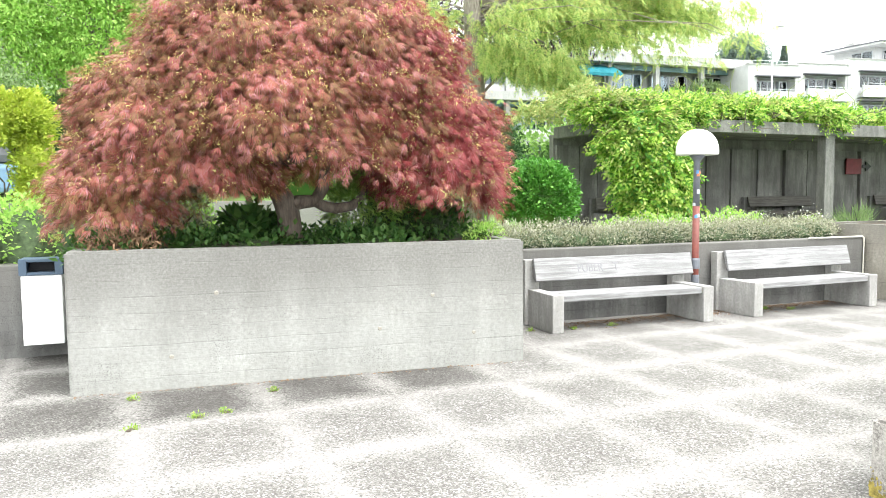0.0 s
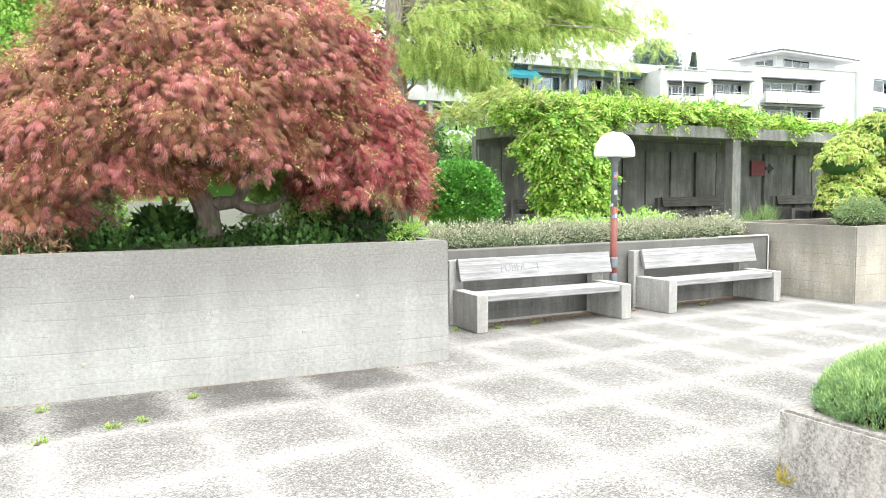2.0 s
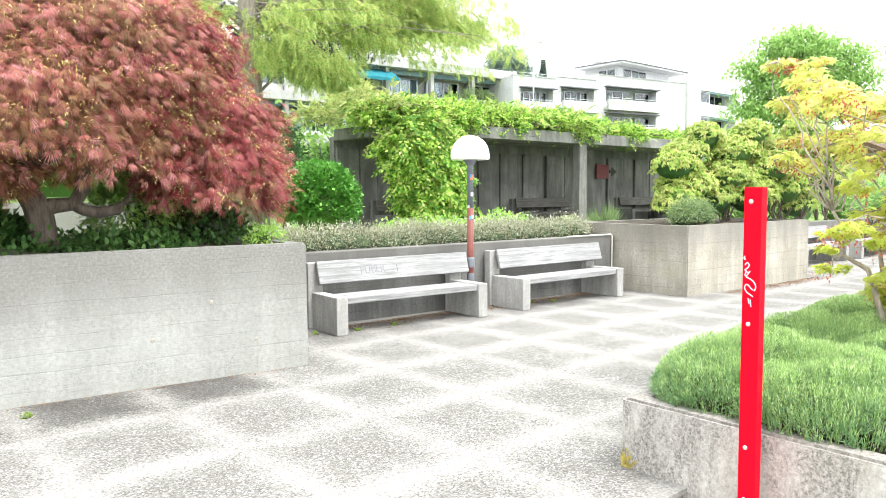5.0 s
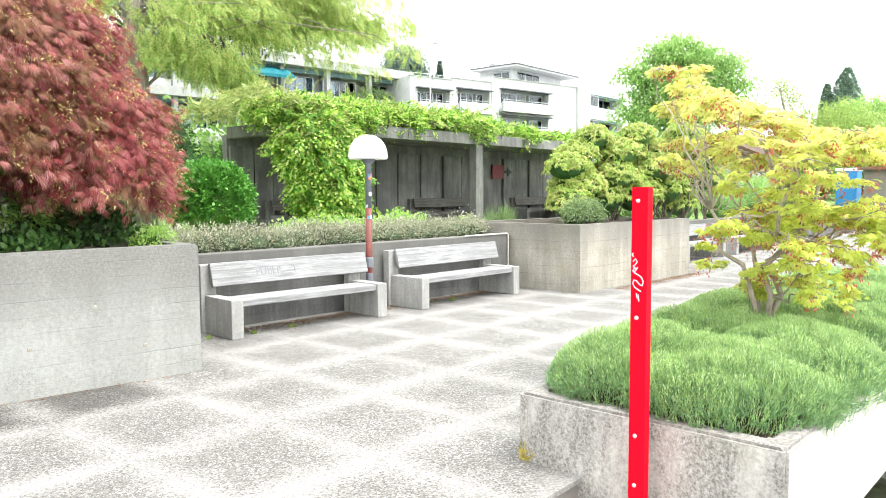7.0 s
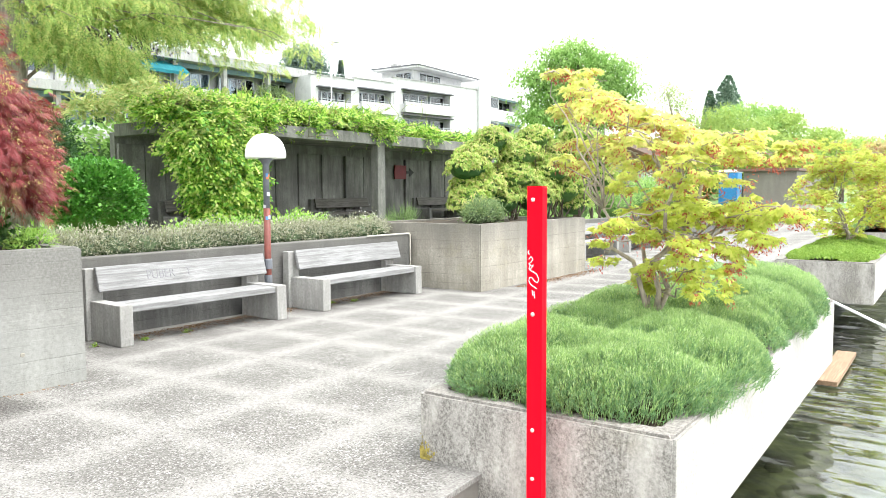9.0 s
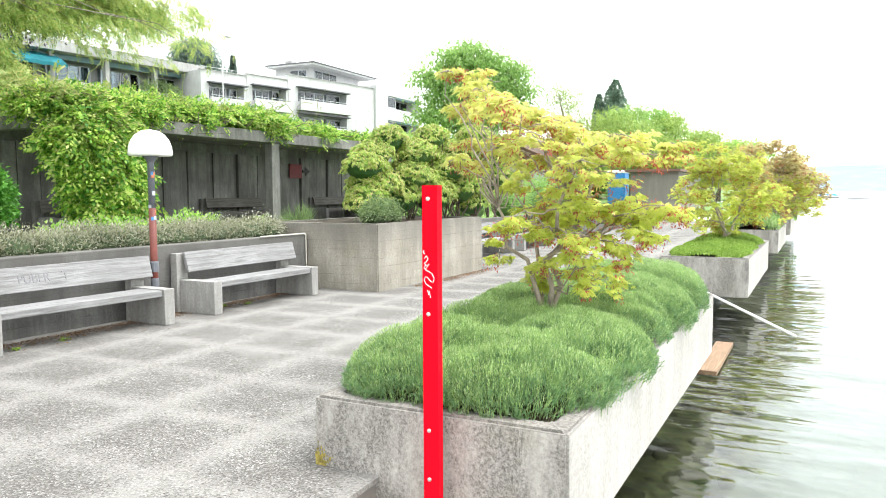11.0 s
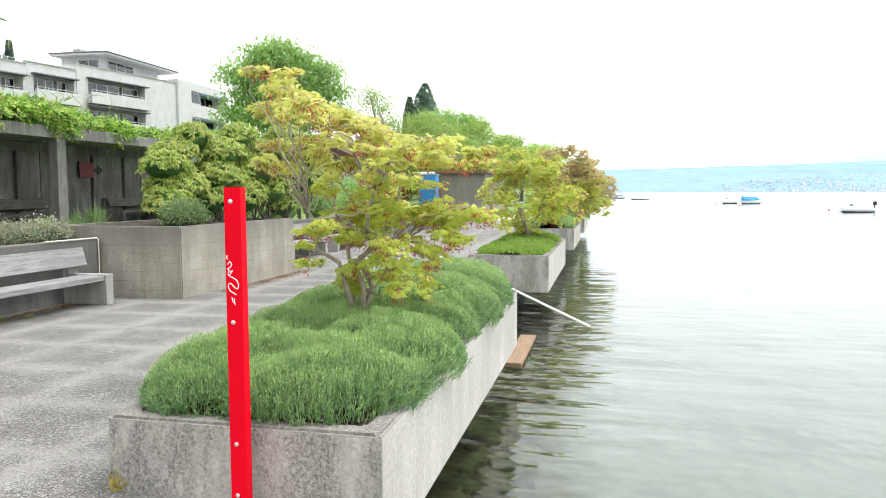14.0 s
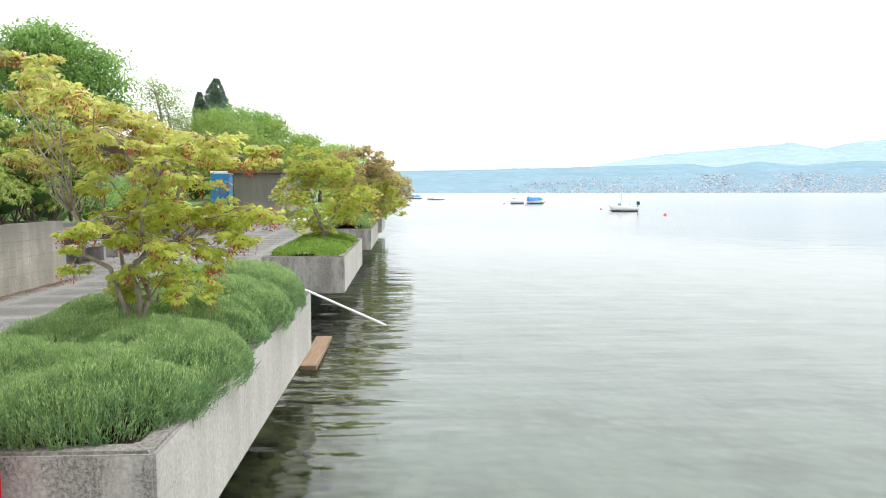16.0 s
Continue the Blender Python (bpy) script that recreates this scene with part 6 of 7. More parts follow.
def rosette_shrub(blobs, label, mat, count, each, size, core):
    """A shrub of whorls: long narrow leaves that droop round each twig's end."""
    base = (blobs[0][0], blobs[0][1], 1.06)
    e = bush("shrub", blobs, label, mat, 60, 6, 0.05, (0.07, 0.12), LANCE, core=core, base=base, lower=-0.15)
    pos, out, c = clumps(blobs, count, 1, 0.02, (0.88, 1.06), -0.2)
    axis = unit(out * 0.7 + np.array([0, 0, 0.75]) + RNG.normal(0, 0.2, out.shape))
    u = unit(np.cross(axis, RNG.normal(0, 1, axis.shape)))
    v = np.cross(axis, u)
    P, W = [], []
    for k in range(each):
        a = 2 * math.pi * k / each + RNG.uniform(-0.25, 0.25, len(pos))
        W.append(u * np.cos(a)[:, None] + v * np.sin(a)[:, None] + axis * RNG.uniform(-0.1, 0.45, (len(pos), 1)) - np.array([0, 0, 0.35]))
        P.append(pos)
    P, W = np.concatenate(P), np.concatenate(W)
    link("whorled_foliage", leaves("whorled_foliage", P - np.array(base), W, RNG.uniform(*size, len(P)), simple_leaf(0.32, 0.35), np.tile(axis, (each, 1)), 0.2), e, mat)
    return e


layers = [(x, y, z, rx * 1.05, ry, rz * 1.45) for x, y, z, rx, ry, rz in layers]
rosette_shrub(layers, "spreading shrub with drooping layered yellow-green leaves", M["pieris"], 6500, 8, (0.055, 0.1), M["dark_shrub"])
flower_bush = bush("shrub", [(10.85, 6.72, 1.26, 0.42, 0.26, 0.22), (10.62, 6.7, 1.2, 0.26, 0.22, 0.16), (11.1, 6.7, 1.22, 0.28, 0.22, 0.18)], "small grey-green bush with tiny pale flowers", M["dull_green"], 420, 14, 0.045, (0.025, 0.05), LEAF, core=M["lavender_core"])
p = np.array((10.85, 6.72, 1.26)) + on_ball(110) * np.array((0.44, 0.28, 0.25))
p = p[p[:, 2] > 1.2]
tagged(link("blossom", leaves("blossom", p - np.array(flower_bush.location), RNG.normal(0, 1, p.shape), RNG.uniform(0.012, 0.022, len(p)), simple_leaf(0.8)), flower_bush, M["seed"], "tiny pale yellow flowers"), kind="stuff")
bush("grass_tuft", [(11.95, 9.3, 0.95, 0.3, 0.26, 0.2)], "tuft of long grass-like leaves", M["dull_green"], 34, 10, 0.05, (0.18, 0.3), BLADE, up=0.9)
for x, y in ((10.3, 8.9), (9.9, 9.6)):
    bush("flowering_plant", [(x, y, 0.95, 0.18, 0.15, 0.2)], "plant with small white flower heads", M["fine_shrub"], 40, 8, 0.05, (0.05, 0.1), LANCE)
    p = np.array([(x, y, 1.2)]) + RNG.normal(0, 1, (60, 3)) * np.array([0.16, 0.14, 0.06])
    fl = link("blossoms", leaves("blossoms", p, RNG.normal(0, 1, p.shape), RNG.uniform(0.02, 0.04, 60), simple_leaf(0.8)), None, M["petal"])
    tagged(fl, "small white flower heads above green stems", "flowers", "", "stuff")
bush("shrub", [(9.3, 9.6, 0.95, 0.5, 0.4, 0.28), (8.2, 9.9, 0.9, 0.5, 0.4, 0.25), (7.2, 9.8, 0.9, 0.5, 0.4, 0.2)], "bright green low plants in front of the pergola", M["tree_bright"], 240, 12, 0.06, (0.05, 0.09), BROAD)
for x in (16.2, 18.6, 21.5, 24.5, 28.0):
    bush("shrub", [(x, 8.7, 1.2, 1.1, 0.6, 0.55), (x + 1.0, 9.1, 1.5, 0.9, 0.6, 0.6)], "green shrubs on the terrace beyond the benches", M["tree_green"], 260, 14, 0.1, (0.08, 0.14), LANCE, core=M["dark_shrub"])


# vine over the pergola
def vine():
    base = (9.7, 12.3, 0.66)
    e = empty("climbing_vine", pose(*base), "lush wisteria vine covering the pergola roof and a post", "vine")
    b0 = Vector(base)
    for k in range(5):
        bm = bmesh.new()
        a = Vector((RNG.normal(0, 0.12), RNG.normal(0, 0.1), 0))
        limb(bm, a, Vector((RNG.normal(0, 0.3), RNG.normal(0, 0.15), 2.5)), 0.04, 0.02, 0, 8, 0.06)
        part("stem", bm, M["bark_maple"], e, "twisted woody stem", smooth=True)
    for k in range(12):
        bm = bmesh.new()
        x = RNG.uniform(-1.0, 10)
        limb(bm, (x, 0.3, 2.6), (x + RNG.uniform(-1, 1), RNG.uniform(-0.4, 0.2), 2.4 + RNG.uniform(-0.2, 0.5)), 0.012, 0.004, 0.1, 6, 0.25)
        part("runner", bm, M["bark_maple"], e, smooth=True)
    # (x, y, z, rx, ry, rz): pillar over the corner post, then the mat on the roof
    pillar = [(9.98, 12.35, 1.3, 0.6, 0.42, 0.62), (9.9, 12.35, 1.95, 0.7, 0.46, 0.7), (9.72, 12.4, 2.6, 0.88, 0.52, 0.62)]
    mat = [(9.7, 13.0, 3.24, 1.2, 0.75, 0.3), (11.0, 13.35, 3.3, 1.1, 0.8, 0.28), (12.3, 13.4, 3.36, 1.1, 0.8, 0.26), (13.6, 13.4, 3.37, 1.1, 0.8, 0.26), (14.9, 13.3, 3.36, 1.0, 0.8, 0.27), (15.3, 12.6, 3.12, 0.32, 0.22, 0.24), (16.2, 13.4, 3.28, 0.9, 0.7, 0.18), (17.5, 12.75, 3.2, 0.35, 0.25, 0.2), (17.6, 13.4, 3.28, 0.6, 0.6, 0.2), (18.8, 13.3, 3.22, 0.9, 0.6, 0.1), (20.2, 13.3, 3.22, 1.0, 0.6, 0.1), (21.5, 13.3, 3.22, 1.2, 0.6, 0.12), (12.6, 12.62, 3.16, 0.35, 0.16, 0.14), (10.9, 12.6, 3.15, 0.5, 0.25, 0.3)]
    left = [(8.95, 13.2, 3.48, 0.8, 0.8, 0.3), (8.95, 14.0, 3.44, 0.7, 0.8, 0.24), (8.95, 14.9, 3.4, 0.8, 0.8, 0.2), (8.4, 14.4, 3.32, 0.5, 0.6, 0.14)]
    for name, blobs, count, mt in (("foliage", pillar, 4400, M["vine"]), ("roof_foliage", mat, 5800, M["vine"]), ("young_foliage", left + mat[:6] + pillar[2:3], 1500, M["vine_bronze"])):
        pos, out, c = clumps(blobs, count * 2 // 5, 5, 0.09, (0.72, 1.1), -0.1 if name != "foliage" else -0.9)
        way = out * np.array([1, 1, 0.45]) + RNG.normal(0, 0.4, pos.shape) - np.array([0, 0, 0.4 if name == "foliage" else 0.1])
        up = out + np.array([0, 0, 0.5])
        link(name, leaves(name, pos - np.array(base), way, RNG.uniform(0.18, 0.29, len(pos)) * (1.0 if name == "foliage" else 0.82), WISTERIA, up, 0.35), e, mt)
    # solid core, dark in colour for the shade between the leaves
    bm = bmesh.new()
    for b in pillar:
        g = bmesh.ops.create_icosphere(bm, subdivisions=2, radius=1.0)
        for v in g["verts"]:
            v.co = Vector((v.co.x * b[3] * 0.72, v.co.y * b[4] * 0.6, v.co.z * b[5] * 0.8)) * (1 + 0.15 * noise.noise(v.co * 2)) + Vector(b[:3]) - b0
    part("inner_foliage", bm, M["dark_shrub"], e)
    # stray runners
    for k in range(34):
        bm = bmesh.new()
        x = RNG.choice((RNG.uniform(-2.2, 2.5), RNG.uniform(-1, 8)))
        a = Vector((x, RNG.uniform(-0.6, 0.3), 2.85))
        limb(bm, a, a + Vector((RNG.normal(0, 0.5), RNG.normal(-0.2, 0.2), RNG.normal(0.25, 0.35))), 0.008, 0.003, 0.2, 6, 0.2)
        part("tendril", bm, M["vine_bronze"], e)
    return e


vine()

# ---- trees behind ----
def redwood():
    base = (9.45, 19.95, 0.9)
    e = empty("conifer_tree", pose(*base), "tall swamp cypress with feathery yellow-green drooping foliage", "tree")
    b0 = np.array(base)
    bm = bmesh.new()
    tube(bm, [(0, 0, -0.2), (0.02, 0, 2), (-0.05, 0.02, 5), (-0.2, 0, 9), (-0.3, 0, 14)], [0.4, 0.32, 0.28, 0.2, 0.1], 12)
    P, W = [], []
    tips = []
    # (count, direction range, height range, reach range, sprays each)
    for count, turn_, high, reach, sprays in ((8, (-1.5, -0.1), (4.9, 5.9), (2.0, 4.0), 56), (13, (-0.6, -0.05), (5.3, 6.2), (4.0, 8.6), 70), (20, (-0.85, 0.2), (6.0, 8.2), (3.6, 8.0), 76), (16, (-0.42, -0.02), (5.9, 7.4), (6.0, 9.0), 120), (40, (0, 6.3), (7.2, 12), (1.6, 4.4), 55), (9, (1.4, 3.6), (4.0, 7.5), (1.5, 3.5), 60)):
        for k in range(count):
            a, z, l = RNG.uniform(*turn_), RNG.uniform(*high), RNG.uniform(*reach)
            s = Vector((-0.1, 0, z))
            t = s + Vector((math.cos(a) * l, math.sin(a) * l, RNG.uniform(-0.2, 0.7) - l * 0.1))
            limb(bm, s, t, 0.034, 0.005, 0.08, 6, 0.05)
            for i in range(sprays):
                f = RNG.uniform(0.3, 1.05) if sprays < 100 else RNG.uniform(0.45, 1.04)
                p = np.array(s.lerp(t, f)) + np.array([0, 0, 0.1]) + RNG.normal(0, 1, 3) * np.array([0.28, 0.28, 0.1])
                P.append(p), W.append(np.array([math.cos(a), math.sin(a), 0]) * 0.4 + RNG.normal(0, 0.4, 3) - np.array([0, 0, 0.6]))
    # low curtain of hanging sprays in front of the trunk's side
    for x, y, z, rx, ry, rz, count in ((1.5, -1.6, 4.35, 1.3, 0.9, 0.55, 520), (2.5, -1.4, 3.75, 0.7, 0.7, 0.5, 220), (0.3, -1.2, 4.7, 0.8, 0.7, 0.5, 200)):
        limb(bm, (0, 0, z + 0.6), (x, y, z + rz), 0.06, 0.02, 0.06)
        q = on_ball(count) * RNG.uniform(0.4, 1, (count, 1)) * np.array([rx, ry, rz]) + np.array([x, y, z])
        P += list(q)
        W += list((q - np.array([x, y, z])) * np.array([0.4, 0.4, 0.0]) + RNG.normal(0, 0.25, q.shape) - np.array([0, 0, 0.9]))
    part("trunk", bm, M["bark_red"], e, "fibrous grey trunk", smooth=True)
    P, W = np.array(P), np.array(W)
    reps = 2
    P = np.repeat(P, reps, 0) + RNG.normal(0, 0.1, (len(P) * reps, 3))
    W = np.repeat(W, reps, 0) + RNG.normal(0, 0.3, (len(W) * reps, 3))
    link("crown", leaves("crown", P, W, RNG.uniform(0.22, 0.46, len(P)), pinnate(6, 0.085, 0.24, 0.35)), e, M["redwood"])
    return e


redwood()

crown_tree("broadleaf_tree", (-1.0, 25.5, 1.2), [(-0.5, 25, 6.5, 2.8, 2.5, 2.4), (-3.5, 24.5, 6, 2.4, 2.2, 2.4), (1.8, 25.5, 7.5, 2.4, 2.2, 2.2), (-1, 25, 9.5, 3, 2.6, 2.4)], "bright green broadleaf tree behind the hedges", M["tree_bright"], M["bark_red"], (0.3, 0.16), 5200, 18, (0.36, 0.36, 0.08), (0.09, 0.16), simple_leaf(0.42, 0.3), shell=(0.4, 1.05))
crown_tree("broadleaf_tree", (-6.0, 22.5, 1.0), [(-5, 22, 4.6, 2.4, 2.2, 1.8), (-3.6, 21.5, 4.0, 1.8, 1.8, 1.4), (-7, 22, 5.4, 2.4, 2.2, 2)], "dark loose tree behind the yellow hedge", M["dull_green"], M["bark_maple"], (0.25, 0.13), 900, 14, (0.26, 0.26, 0.1), (0.08, 0.15), LEAF)
crown_tree("upright_shrub", (9.05, 17.4, 0.75), [(9.0, 17.4, 3.0, 0.45, 0.45, 0.55), (9.2, 17.3, 2.3, 0.6, 0.5, 0.6), (8.8, 17.5, 1.8, 0.6, 0.5, 0.6)], "dark green upright shrub behind the pergola", M["deep_green"], M["bark_maple"], (0.06, 0.03), 420, 9, (0.09, 0.09, 0.06), (0.07, 0.12), LEAF, category="shrub", shell=(0.4, 1.08))
crown_tree("purple_beech", (15.3, 33.2, 2), [(12, 33, 10.4, 2.4, 2.2, 2.0), (10, 33, 11, 2.4, 2.2, 2.0), (17.2, 33, 9.4, 2.6, 2.4, 2.0), (20.3, 33.5, 9.8, 2.7, 2.4, 2.0), (23.2, 33.5, 10.6, 2.4, 2.2, 1.9), (15.0, 33, 10.6, 2.6, 2.4, 2.2)], "dark purple beech behind the cypress", M["purple"], M["bark_maple"], (0.25, 0.1), 1800, 16, (0.36, 0.36, 0.2), (0.14, 0.26), LEAF, fork=0.7)
crown_tree("broadleaf_tree", (4.5, 36, 2), [(4, 36, 11, 4, 3.5, 3.6), (0, 36, 9.5, 4, 3.5, 3.4), (8.5, 36, 12, 4, 3.5, 3.6)], "tall green trees behind the maple", M["tree_green"], M["bark_maple"], (0.45, 0.2), 900, 16, 0.45, (0.24, 0.42), BROAD)
ash_heads = [(41, 19, 8.0, 1.7, 1.6, 1.3), (38.8, 20.4, 7.4, 1.3, 1.3, 0.9), (43.2, 17.4, 7.9, 1.3, 1.3, 0.9), (40.0, 19.7, 6.2, 1.6, 1.4, 0.9), (42.4, 18.0, 6.0, 1.5, 1.4, 0.9), (39.3, 20.0, 9.3, 1.2, 1.2, 0.8), (42, 18.4, 9.4, 1.3, 1.3, 0.8),
             (40.6, 19.2, 10.1, 0.9, 0.9, 0.6), (38.0, 20.9, 6.0, 1.1, 1.1, 0.7), (44.4, 16.6, 6.6, 1.1, 1.1, 0.8), (40.6, 19.2, 4.8, 1.9, 1.6, 1.1), (43.8, 17.0, 9.0, 0.9, 0.9, 0.6), (37.6, 21.2, 8.2, 0.8, 0.8, 0.5), (44.9, 16.4, 7.9, 0.7, 0.7, 0.5)]
ash_heads = [(41.3 + (x - 41.1) * 0.8, 18.75 + (y - 19) * 0.8, z, a * 0.85, b * 0.85, c) for x, y, z, a, b, c in ash_heads]
crown_tree("ash_tree", (41.3, 18.75, 1.5), ash_heads, "big green ash tree above the shrubs", M["ash"], M["bark_maple"], (0.35, 0.17), 1500, 18, (0.5, 0.5, 0.1), (0.18, 0.3), simple_leaf(0.4, 0.35), shell=(0.25, 1.22))
crown_tree("birch_tree", (49, 15.3, 1.2), [(49, 15.2, 6.6, 2.1, 2.1, 2.0), (48.4, 15.8, 8.0, 1.2, 1.2, 1.1), (50, 14.3, 5.4, 1.8, 1.8, 1.6)], "thin pale tree with sparse light leaves", M["tree_light"], M["bark_pale"], (0.2, 0.17), 760, 12, (0.26, 0.26, 0.16), (0.09, 0.16), LEAF, shell=(0.3, 1.05))
crown_tree("willow_tree", (52, 12.8, 1.0), [(52, 12.8, 5.2, 2.0, 2.0, 2.0), (50, 13.6, 4.0, 1.8, 1.8, 1.6), (54, 11.6, 4.6, 1.8, 1.8, 1.8)], "soft light green weeping tree", M["tree_light"], M["bark_maple"], (0.25, 0.12), 700, 14, 0.3, (0.2, 0.35), LANCE, droop=0.9)
for x, y, z, s in ((60, 13.6, 5.6, 2.3), (62, 11.2, 5.0, 2.2), (66, 12.4, 6.0, 2.2), (68, 9.4, 4.2, 2.0), (74, 9.8, 4.8, 2.3), (80, 9.2, 4.2, 2.0), (88, 8.4, 4.6, 2.4), (100, 8.0, 4.8, 3.0), (56, 10.5, 3.6, 1.6)):
    crown_tree("broadleaf_tree", (x, y, 0.6), [(x, y, z * 1.12, s, s, s * 0.9), (x + s * 0.8, y - s * 0.5, z * 0.72, s * 0.8, s * 0.8, s * 0.7), (x - s * 0.8, y + s * 0.4, z * 0.75, s * 0.8, s * 0.8, s * 0.7)], "green broadleaf tree along the shore", M[("tree_green", "tree_bright", "tree_light")[int(x) % 3]], M["bark_maple"], (0.25, 0.12), 620, 12, (0.32, 0.32, 0.14), (0.2, 0.34), LEAF, group="trees along the shore")


def spire(name, base, h, r, label, mat=M["conifer"], n=9000, tip=1.2, full=1.0):
    e = empty(name, pose(*base), label, "tree")
    bm = bmesh.new()
    tube(bm, [(0, 0, -0.2), (0, 0, h * 0.9)], [r * 0.12, 0.03], 8)
    part("trunk", bm, M["bark_maple"], e)
    part("inner_foliage", lathe([(max(0.02, r * 0.8 * (1 - t ** full) ** 0.75), h * (0.06 + 0.9 * t)) for t in np.linspace(0, 1, 12)], 14), mat, e)
    t = RNG.uniform(0.0, 1, n)
    a = RNG.uniform(0, 6.3, n)
    rad = r * (1 - t ** full) ** 0.75 * (0.86 + 0.14 * np.sin(t * 17 + a * 3)) * RNG.uniform(0.6, 1.05, n) ** 0.5
    P = np.stack([np.cos(a) * rad, np.sin(a) * rad, h * (0.06 + 0.94 * t)], -1)
    W = np.stack([np.cos(a), np.sin(a), RNG.uniform(-0.3, 0.9, n) * tip], -1)
    link("crown", leaves("crown", P, W, RNG.uniform(0.16, 0.3, n) * (0.5 + min(r, 1.6) * 0.5), LEAF), e, mat)


spire("cypress_tree", (82, 20.4, 1.0), 12.8, 2.4, "dark narrow cypress above the trees", full=2.6)
spire("cypress_tree", (81.2, 22.0, 1.0), 11.3, 1.2, "smaller dark cypress beside the tall one", full=2.4)
spire("fir_tree", (63.5, 58.5, 5), 11.9, 1.25, "small dark fir behind the white house", M["pine"], tip=-0.2, full=0.8)
crown_tree("pine_tree", (60, 60, 5), [(59.2, 60, 15.9, 2.3, 2.2, 2.0), (58.2, 61, 13.6, 2.7, 2.5, 1.5), (60.6, 59, 13.3, 2.6, 2.5, 1.5), (59.3, 60, 11.5, 3.0, 2.6, 1.5)], "broad dark pine behind the houses", M["pine"], M["bark_maple"], (0.4, 0.2), 2600, 18, (0.5, 0.5, 0.16), (0.22, 0.42), LEAF, shell=(0.3, 1.06))
bush("balcony_plant", [(41.6, 45.85, 9.75, 1.5, 0.4, 0.5), (42.8, 45.8, 9.5, 0.9, 0.4, 0.45), (40.6, 45.85, 9.4, 0.7, 0.35, 0.45)], "loose green plant growing over a balcony edge", M["dull_green"], 260, 12, 0.14, (0.1, 0.2), LANCE, base=(41.6, 45.85, 8.88))
# green behind the houses' feet
bush("far_woods", [(x, 38 + 4 * math.sin(x), 3.5, 4.0, 2.5, 2.6) for x in np.arange(-30, 46, 5.0)], "dense shrubs and small trees before the houses", M["tree_green"], 1500, 14, 0.5, (0.3, 0.5), BROAD, "woods", core=M["dark_shrub"], kind="stuff")
bush("far_woods", [(x, 24 + 3 * math.sin(x), 2.6, 3.5, 2.5, 2.4) for x in np.arange(44, 120, 5.0)], "dense green planting on the slope", M["tree_green"], 1300, 14, 0.5, (0.3, 0.5), BROAD, "woods", core=M["dark_shrub"], kind="stuff")
bush("far_woods", [(x, 31, 5.0, 4.5, 2.5, 5.0) for x in np.arange(-60, 10, 6.0)], "green woods beyond the garden", M["dull_green"], 2200, 14, (0.6, 0.6, 0.3), (0.2, 0.36), LEAF, "woods", core=M["dark_shrub"], kind="stuff")

# ---- weeds and litter on the paving ----
for x, y, r in ((-0.06, 6.2, 0.07), (-0.07, 5.42, 0.07), (0.38, 5.52, 0.09), (0.58, 5.57, 0.05), (1.0, 6.02, 0.05), (4.72, 7.32, 0.06), (5.3, 7.34, 0.08), (4.25, 7.45, 0.09), (8.2, 7.35, 0.1), (7.9, 7.5, 0.05), (9.9, 7.4, 0.06)):
    bush("weed", [(x, y, 0.0, r * 0.7, r * 0.4, 0.014)], "small yellow-green weed growing in the paving joint", M["weed"], 16, 7, 0.012, (0.012, 0.026), LEAF, "weed", base=(x, y, -0.005), up=0.9, group="weeds in the paving")
n = 4200
p = np.stack([RNG.uniform(4.5, 9.9, n), 7.72 - np.abs(RNG.normal(0, 0.16, n)), np.full(n, 0.004)], -1)
p2 = np.stack([RNG.uniform(11.0, 14.2, n // 2), 6.2 - np.abs(RNG.normal(0, 0.14, n // 2)), np.full(n // 2, 0.004)], -1)
p3 = np.stack([RNG.uniform(-0.5, 3.4, n // 20), np.zeros(n // 20), np.full(n // 20, 0.004)], -1)
p3[:, 1] = 6.5 - (p3[:, 0] + 0.53) * 0.094 - np.abs(RNG.normal(0, 0.03, n // 20))
p = np.concatenate([p, p2, p3])
litter = link("leaf_litter", leaves("leaf_litter", p, RNG.normal(0, 1, p.shape) * np.array([1, 1, 0.1]), RNG.uniform(0.012, 0.034, len(p)), simple_leaf(0.5)), None, M["dead"], "brown dry leaf litter on the paving")
tagged(litter, category="leaf litter", kind="stuff")

# ---- moss and lichen on the near planter's corner ----
def crust(name, spots, material, label, n=9):
    """Thin flat growths (x, y, z, radius) on the planter's end face."""
    bm = bmesh.new()
    for y, z, r in spots:
        ring_v = [bm.verts.new((3.5165 - 0.0005 * RNG.random(), y + math.cos(a) * r * RNG.uniform(0.5, 1.2), z + math.sin(a) * r * RNG.uniform(0.6, 1.6))) for a in np.linspace(0, 2 * math.pi, n, endpoint=False)]
        bm.faces.new(ring_v)
    return tagged(part(name, bm, material, None, label), category="moss", kind="stuff")


M["moss"] = plain("yellow moss", (0.26, 0.21, 0.05), 0.95, vary=0.6, scale=40, bump=0.8)
crust("moss", [(2.612 - abs(RNG.normal(0, 0.035)), abs(RNG.normal(0, 0.045)), RNG.uniform(0.002, 0.009)) for k in range(260)], M["moss"], "yellow moss at the planter's foot")

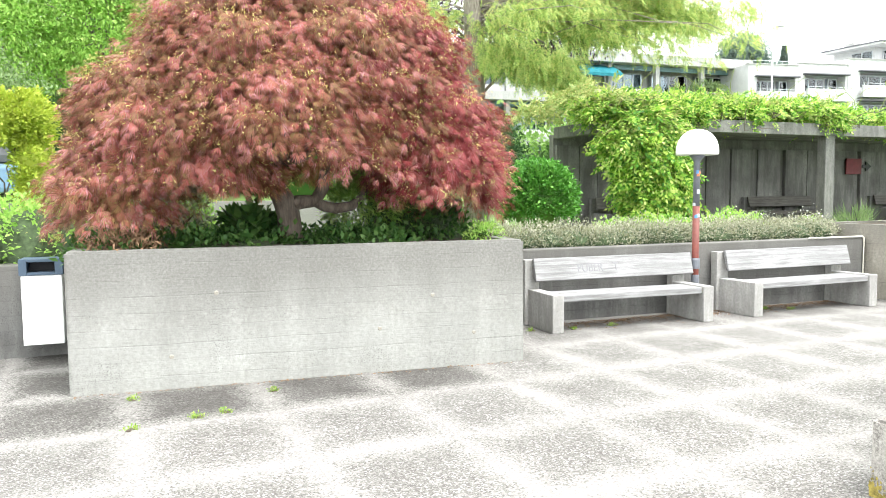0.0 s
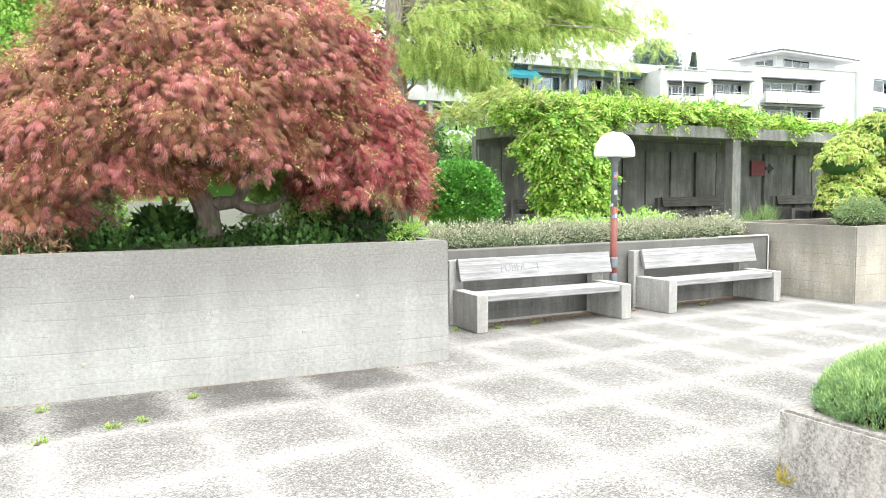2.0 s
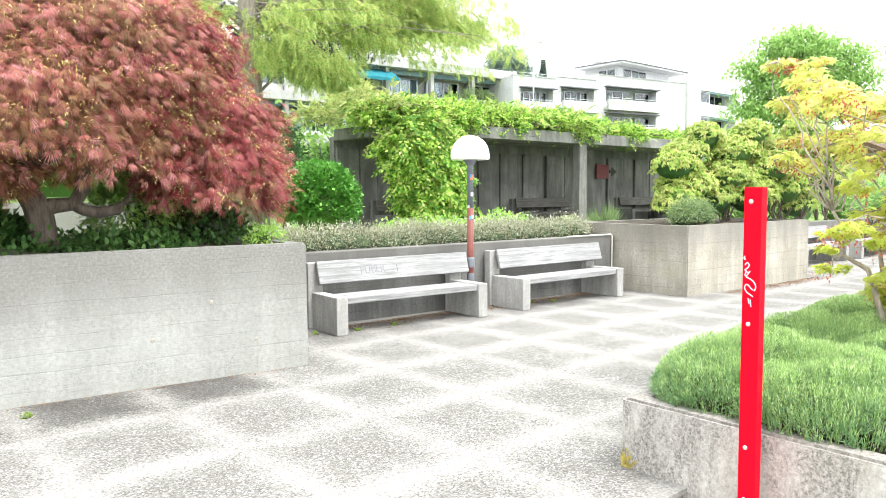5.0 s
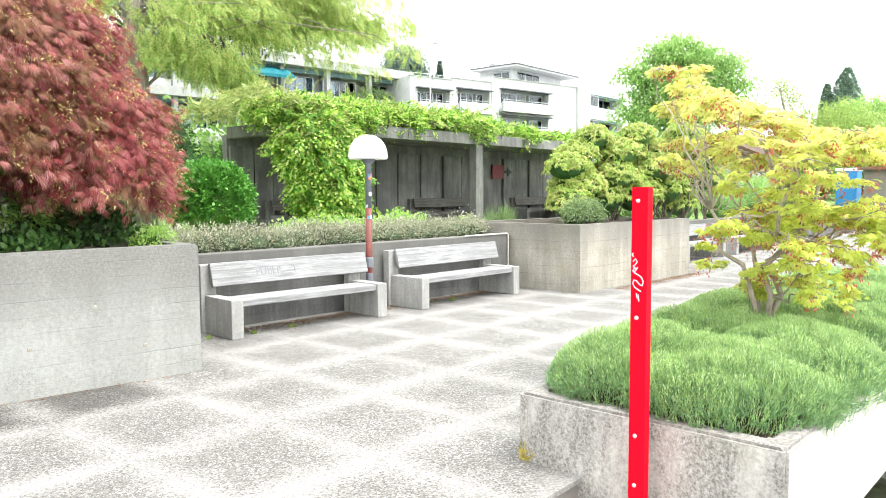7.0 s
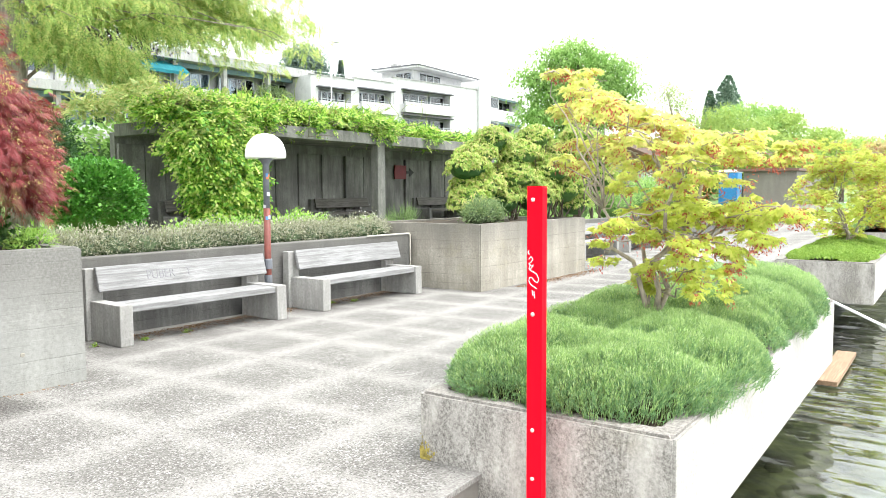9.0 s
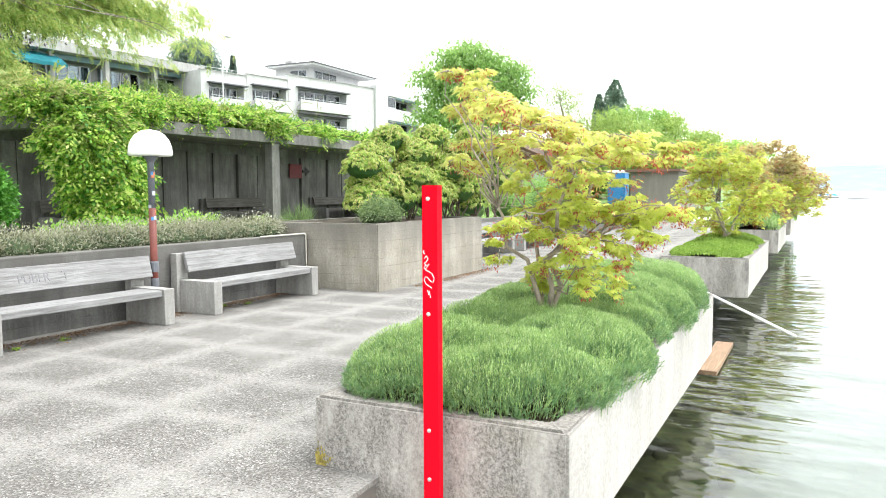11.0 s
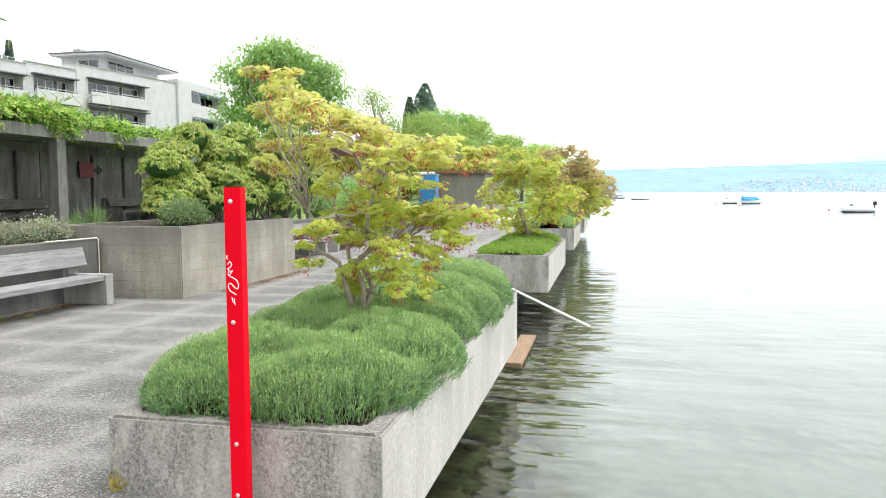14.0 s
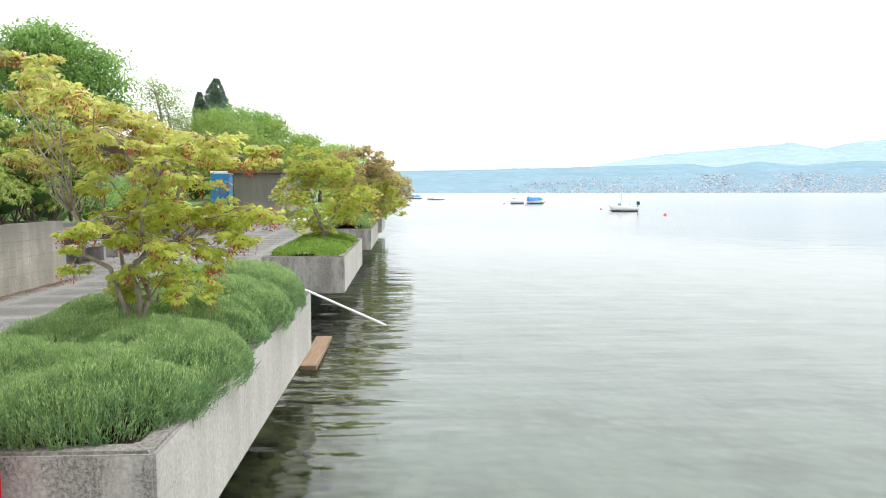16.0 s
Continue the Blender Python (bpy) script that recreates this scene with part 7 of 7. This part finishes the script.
# stones under the shallow water along the wall
tmp = bmesh.new()
bmesh.ops.create_icosphere(tmp, subdivisions=2, radius=1.0)
SV, SF = np.array([v.co[:] for v in tmp.verts]), np.array([[v.index for v in f.verts] for f in tmp.faces])
tmp.free()
stone_v, stone_f = [], []
for k in range(700):
    x, y = RNG.uniform(2.5, 22), 2.15 - min(abs(RNG.normal(0, 0.6)), 1.35)
    sc = RNG.uniform(0.05, 0.17) * np.array([RNG.uniform(0.8, 1.4), RNG.uniform(0.7, 1.1), RNG.uniform(0.5, 0.8)])
    ph = RNG.uniform(0, 6, 3)
    lump = 1 + 0.16 * np.sin(SV[:, :1] * 2.3 + ph[0]) + 0.14 * np.sin(SV[:, 1:2] * 3.1 + ph[1]) + 0.1 * np.sin(SV[:, 2:] * 4 + ph[2])
    stone_v.append(SV * lump * sc + np.array([x, y, -1.4 - (2.1 - y) * 0.1]))
    stone_f.append(SF + k * len(SV))
M["stone"] = plain("algae-covered stones", (0.075, 0.075, 0.035), 0.9, vary=0.6, scale=5, bump=0.8)
tagged(link("lake_stones", np_mesh("lake_stones", np.concatenate(stone_v), np.concatenate(stone_f)), None, M["stone"], "olive algae-covered stones under shallow water"), category="stones", kind="stuff")


# ---- gravel slabs of the promenade ----
SX, SY, X0, Y0 = 0.99, 1.115, -0.06, 5.45
slab_bm = boxes((-SX / 2 + 0.0002, SX / 2 - 0.0002, -SY / 2 + 0.0002, SY / 2 - 0.0002, -0.03, 0.0), bevel=0.0005)
slab_mesh = bpy.data.meshes.new("slab")
slab_bm.to_mesh(slab_mesh)
slab_bm.free()
dark_slab_mesh = slab_mesh.copy()
slab_mesh.materials.append(M["slab"])
dark_slab_mesh.materials.append(M["dark_slab"])
turn = Matrix.Rotation(radians(PAVE_TURN), 4, "Z")
pivot = Matrix.Translation((1.0, 5.0, 0))
spots = []
for j in range(-4, 4):
    for i in range(-9, 45):
        c = pivot @ turn @ pivot.inverted() @ Vector((X0 + (i + 0.5) * SX, Y0 - (j + 0.5) * SY, 0))
        if 2.2 + SY * 0.36 < c.y < 8.6 and c.x < 38 and not (3.3 < c.x < 9.4 and c.y < 2.6):
            spots.append((c, math.hypot(c.x, c.y - 2)))
spots.sort(key=lambda s: s[1])
rnd = random.Random(12)
for c, d in spots[:290]:
    # slabs along the high planter are darker
    ob = new("slab", dark_slab_mesh if c.y > 5.45 and c.x < 3.1 else slab_mesh)
    ob.parent = pavement
    ob.matrix_basis = Matrix.Translation((c.x, c.y, rnd.uniform(-0.0004, 0.0004))) @ turn @ pose(0, 0, 0, rnd.uniform(-0.03, 0.03), rnd.uniform(-0.03, 0.03), rnd.choice((0, 180)))
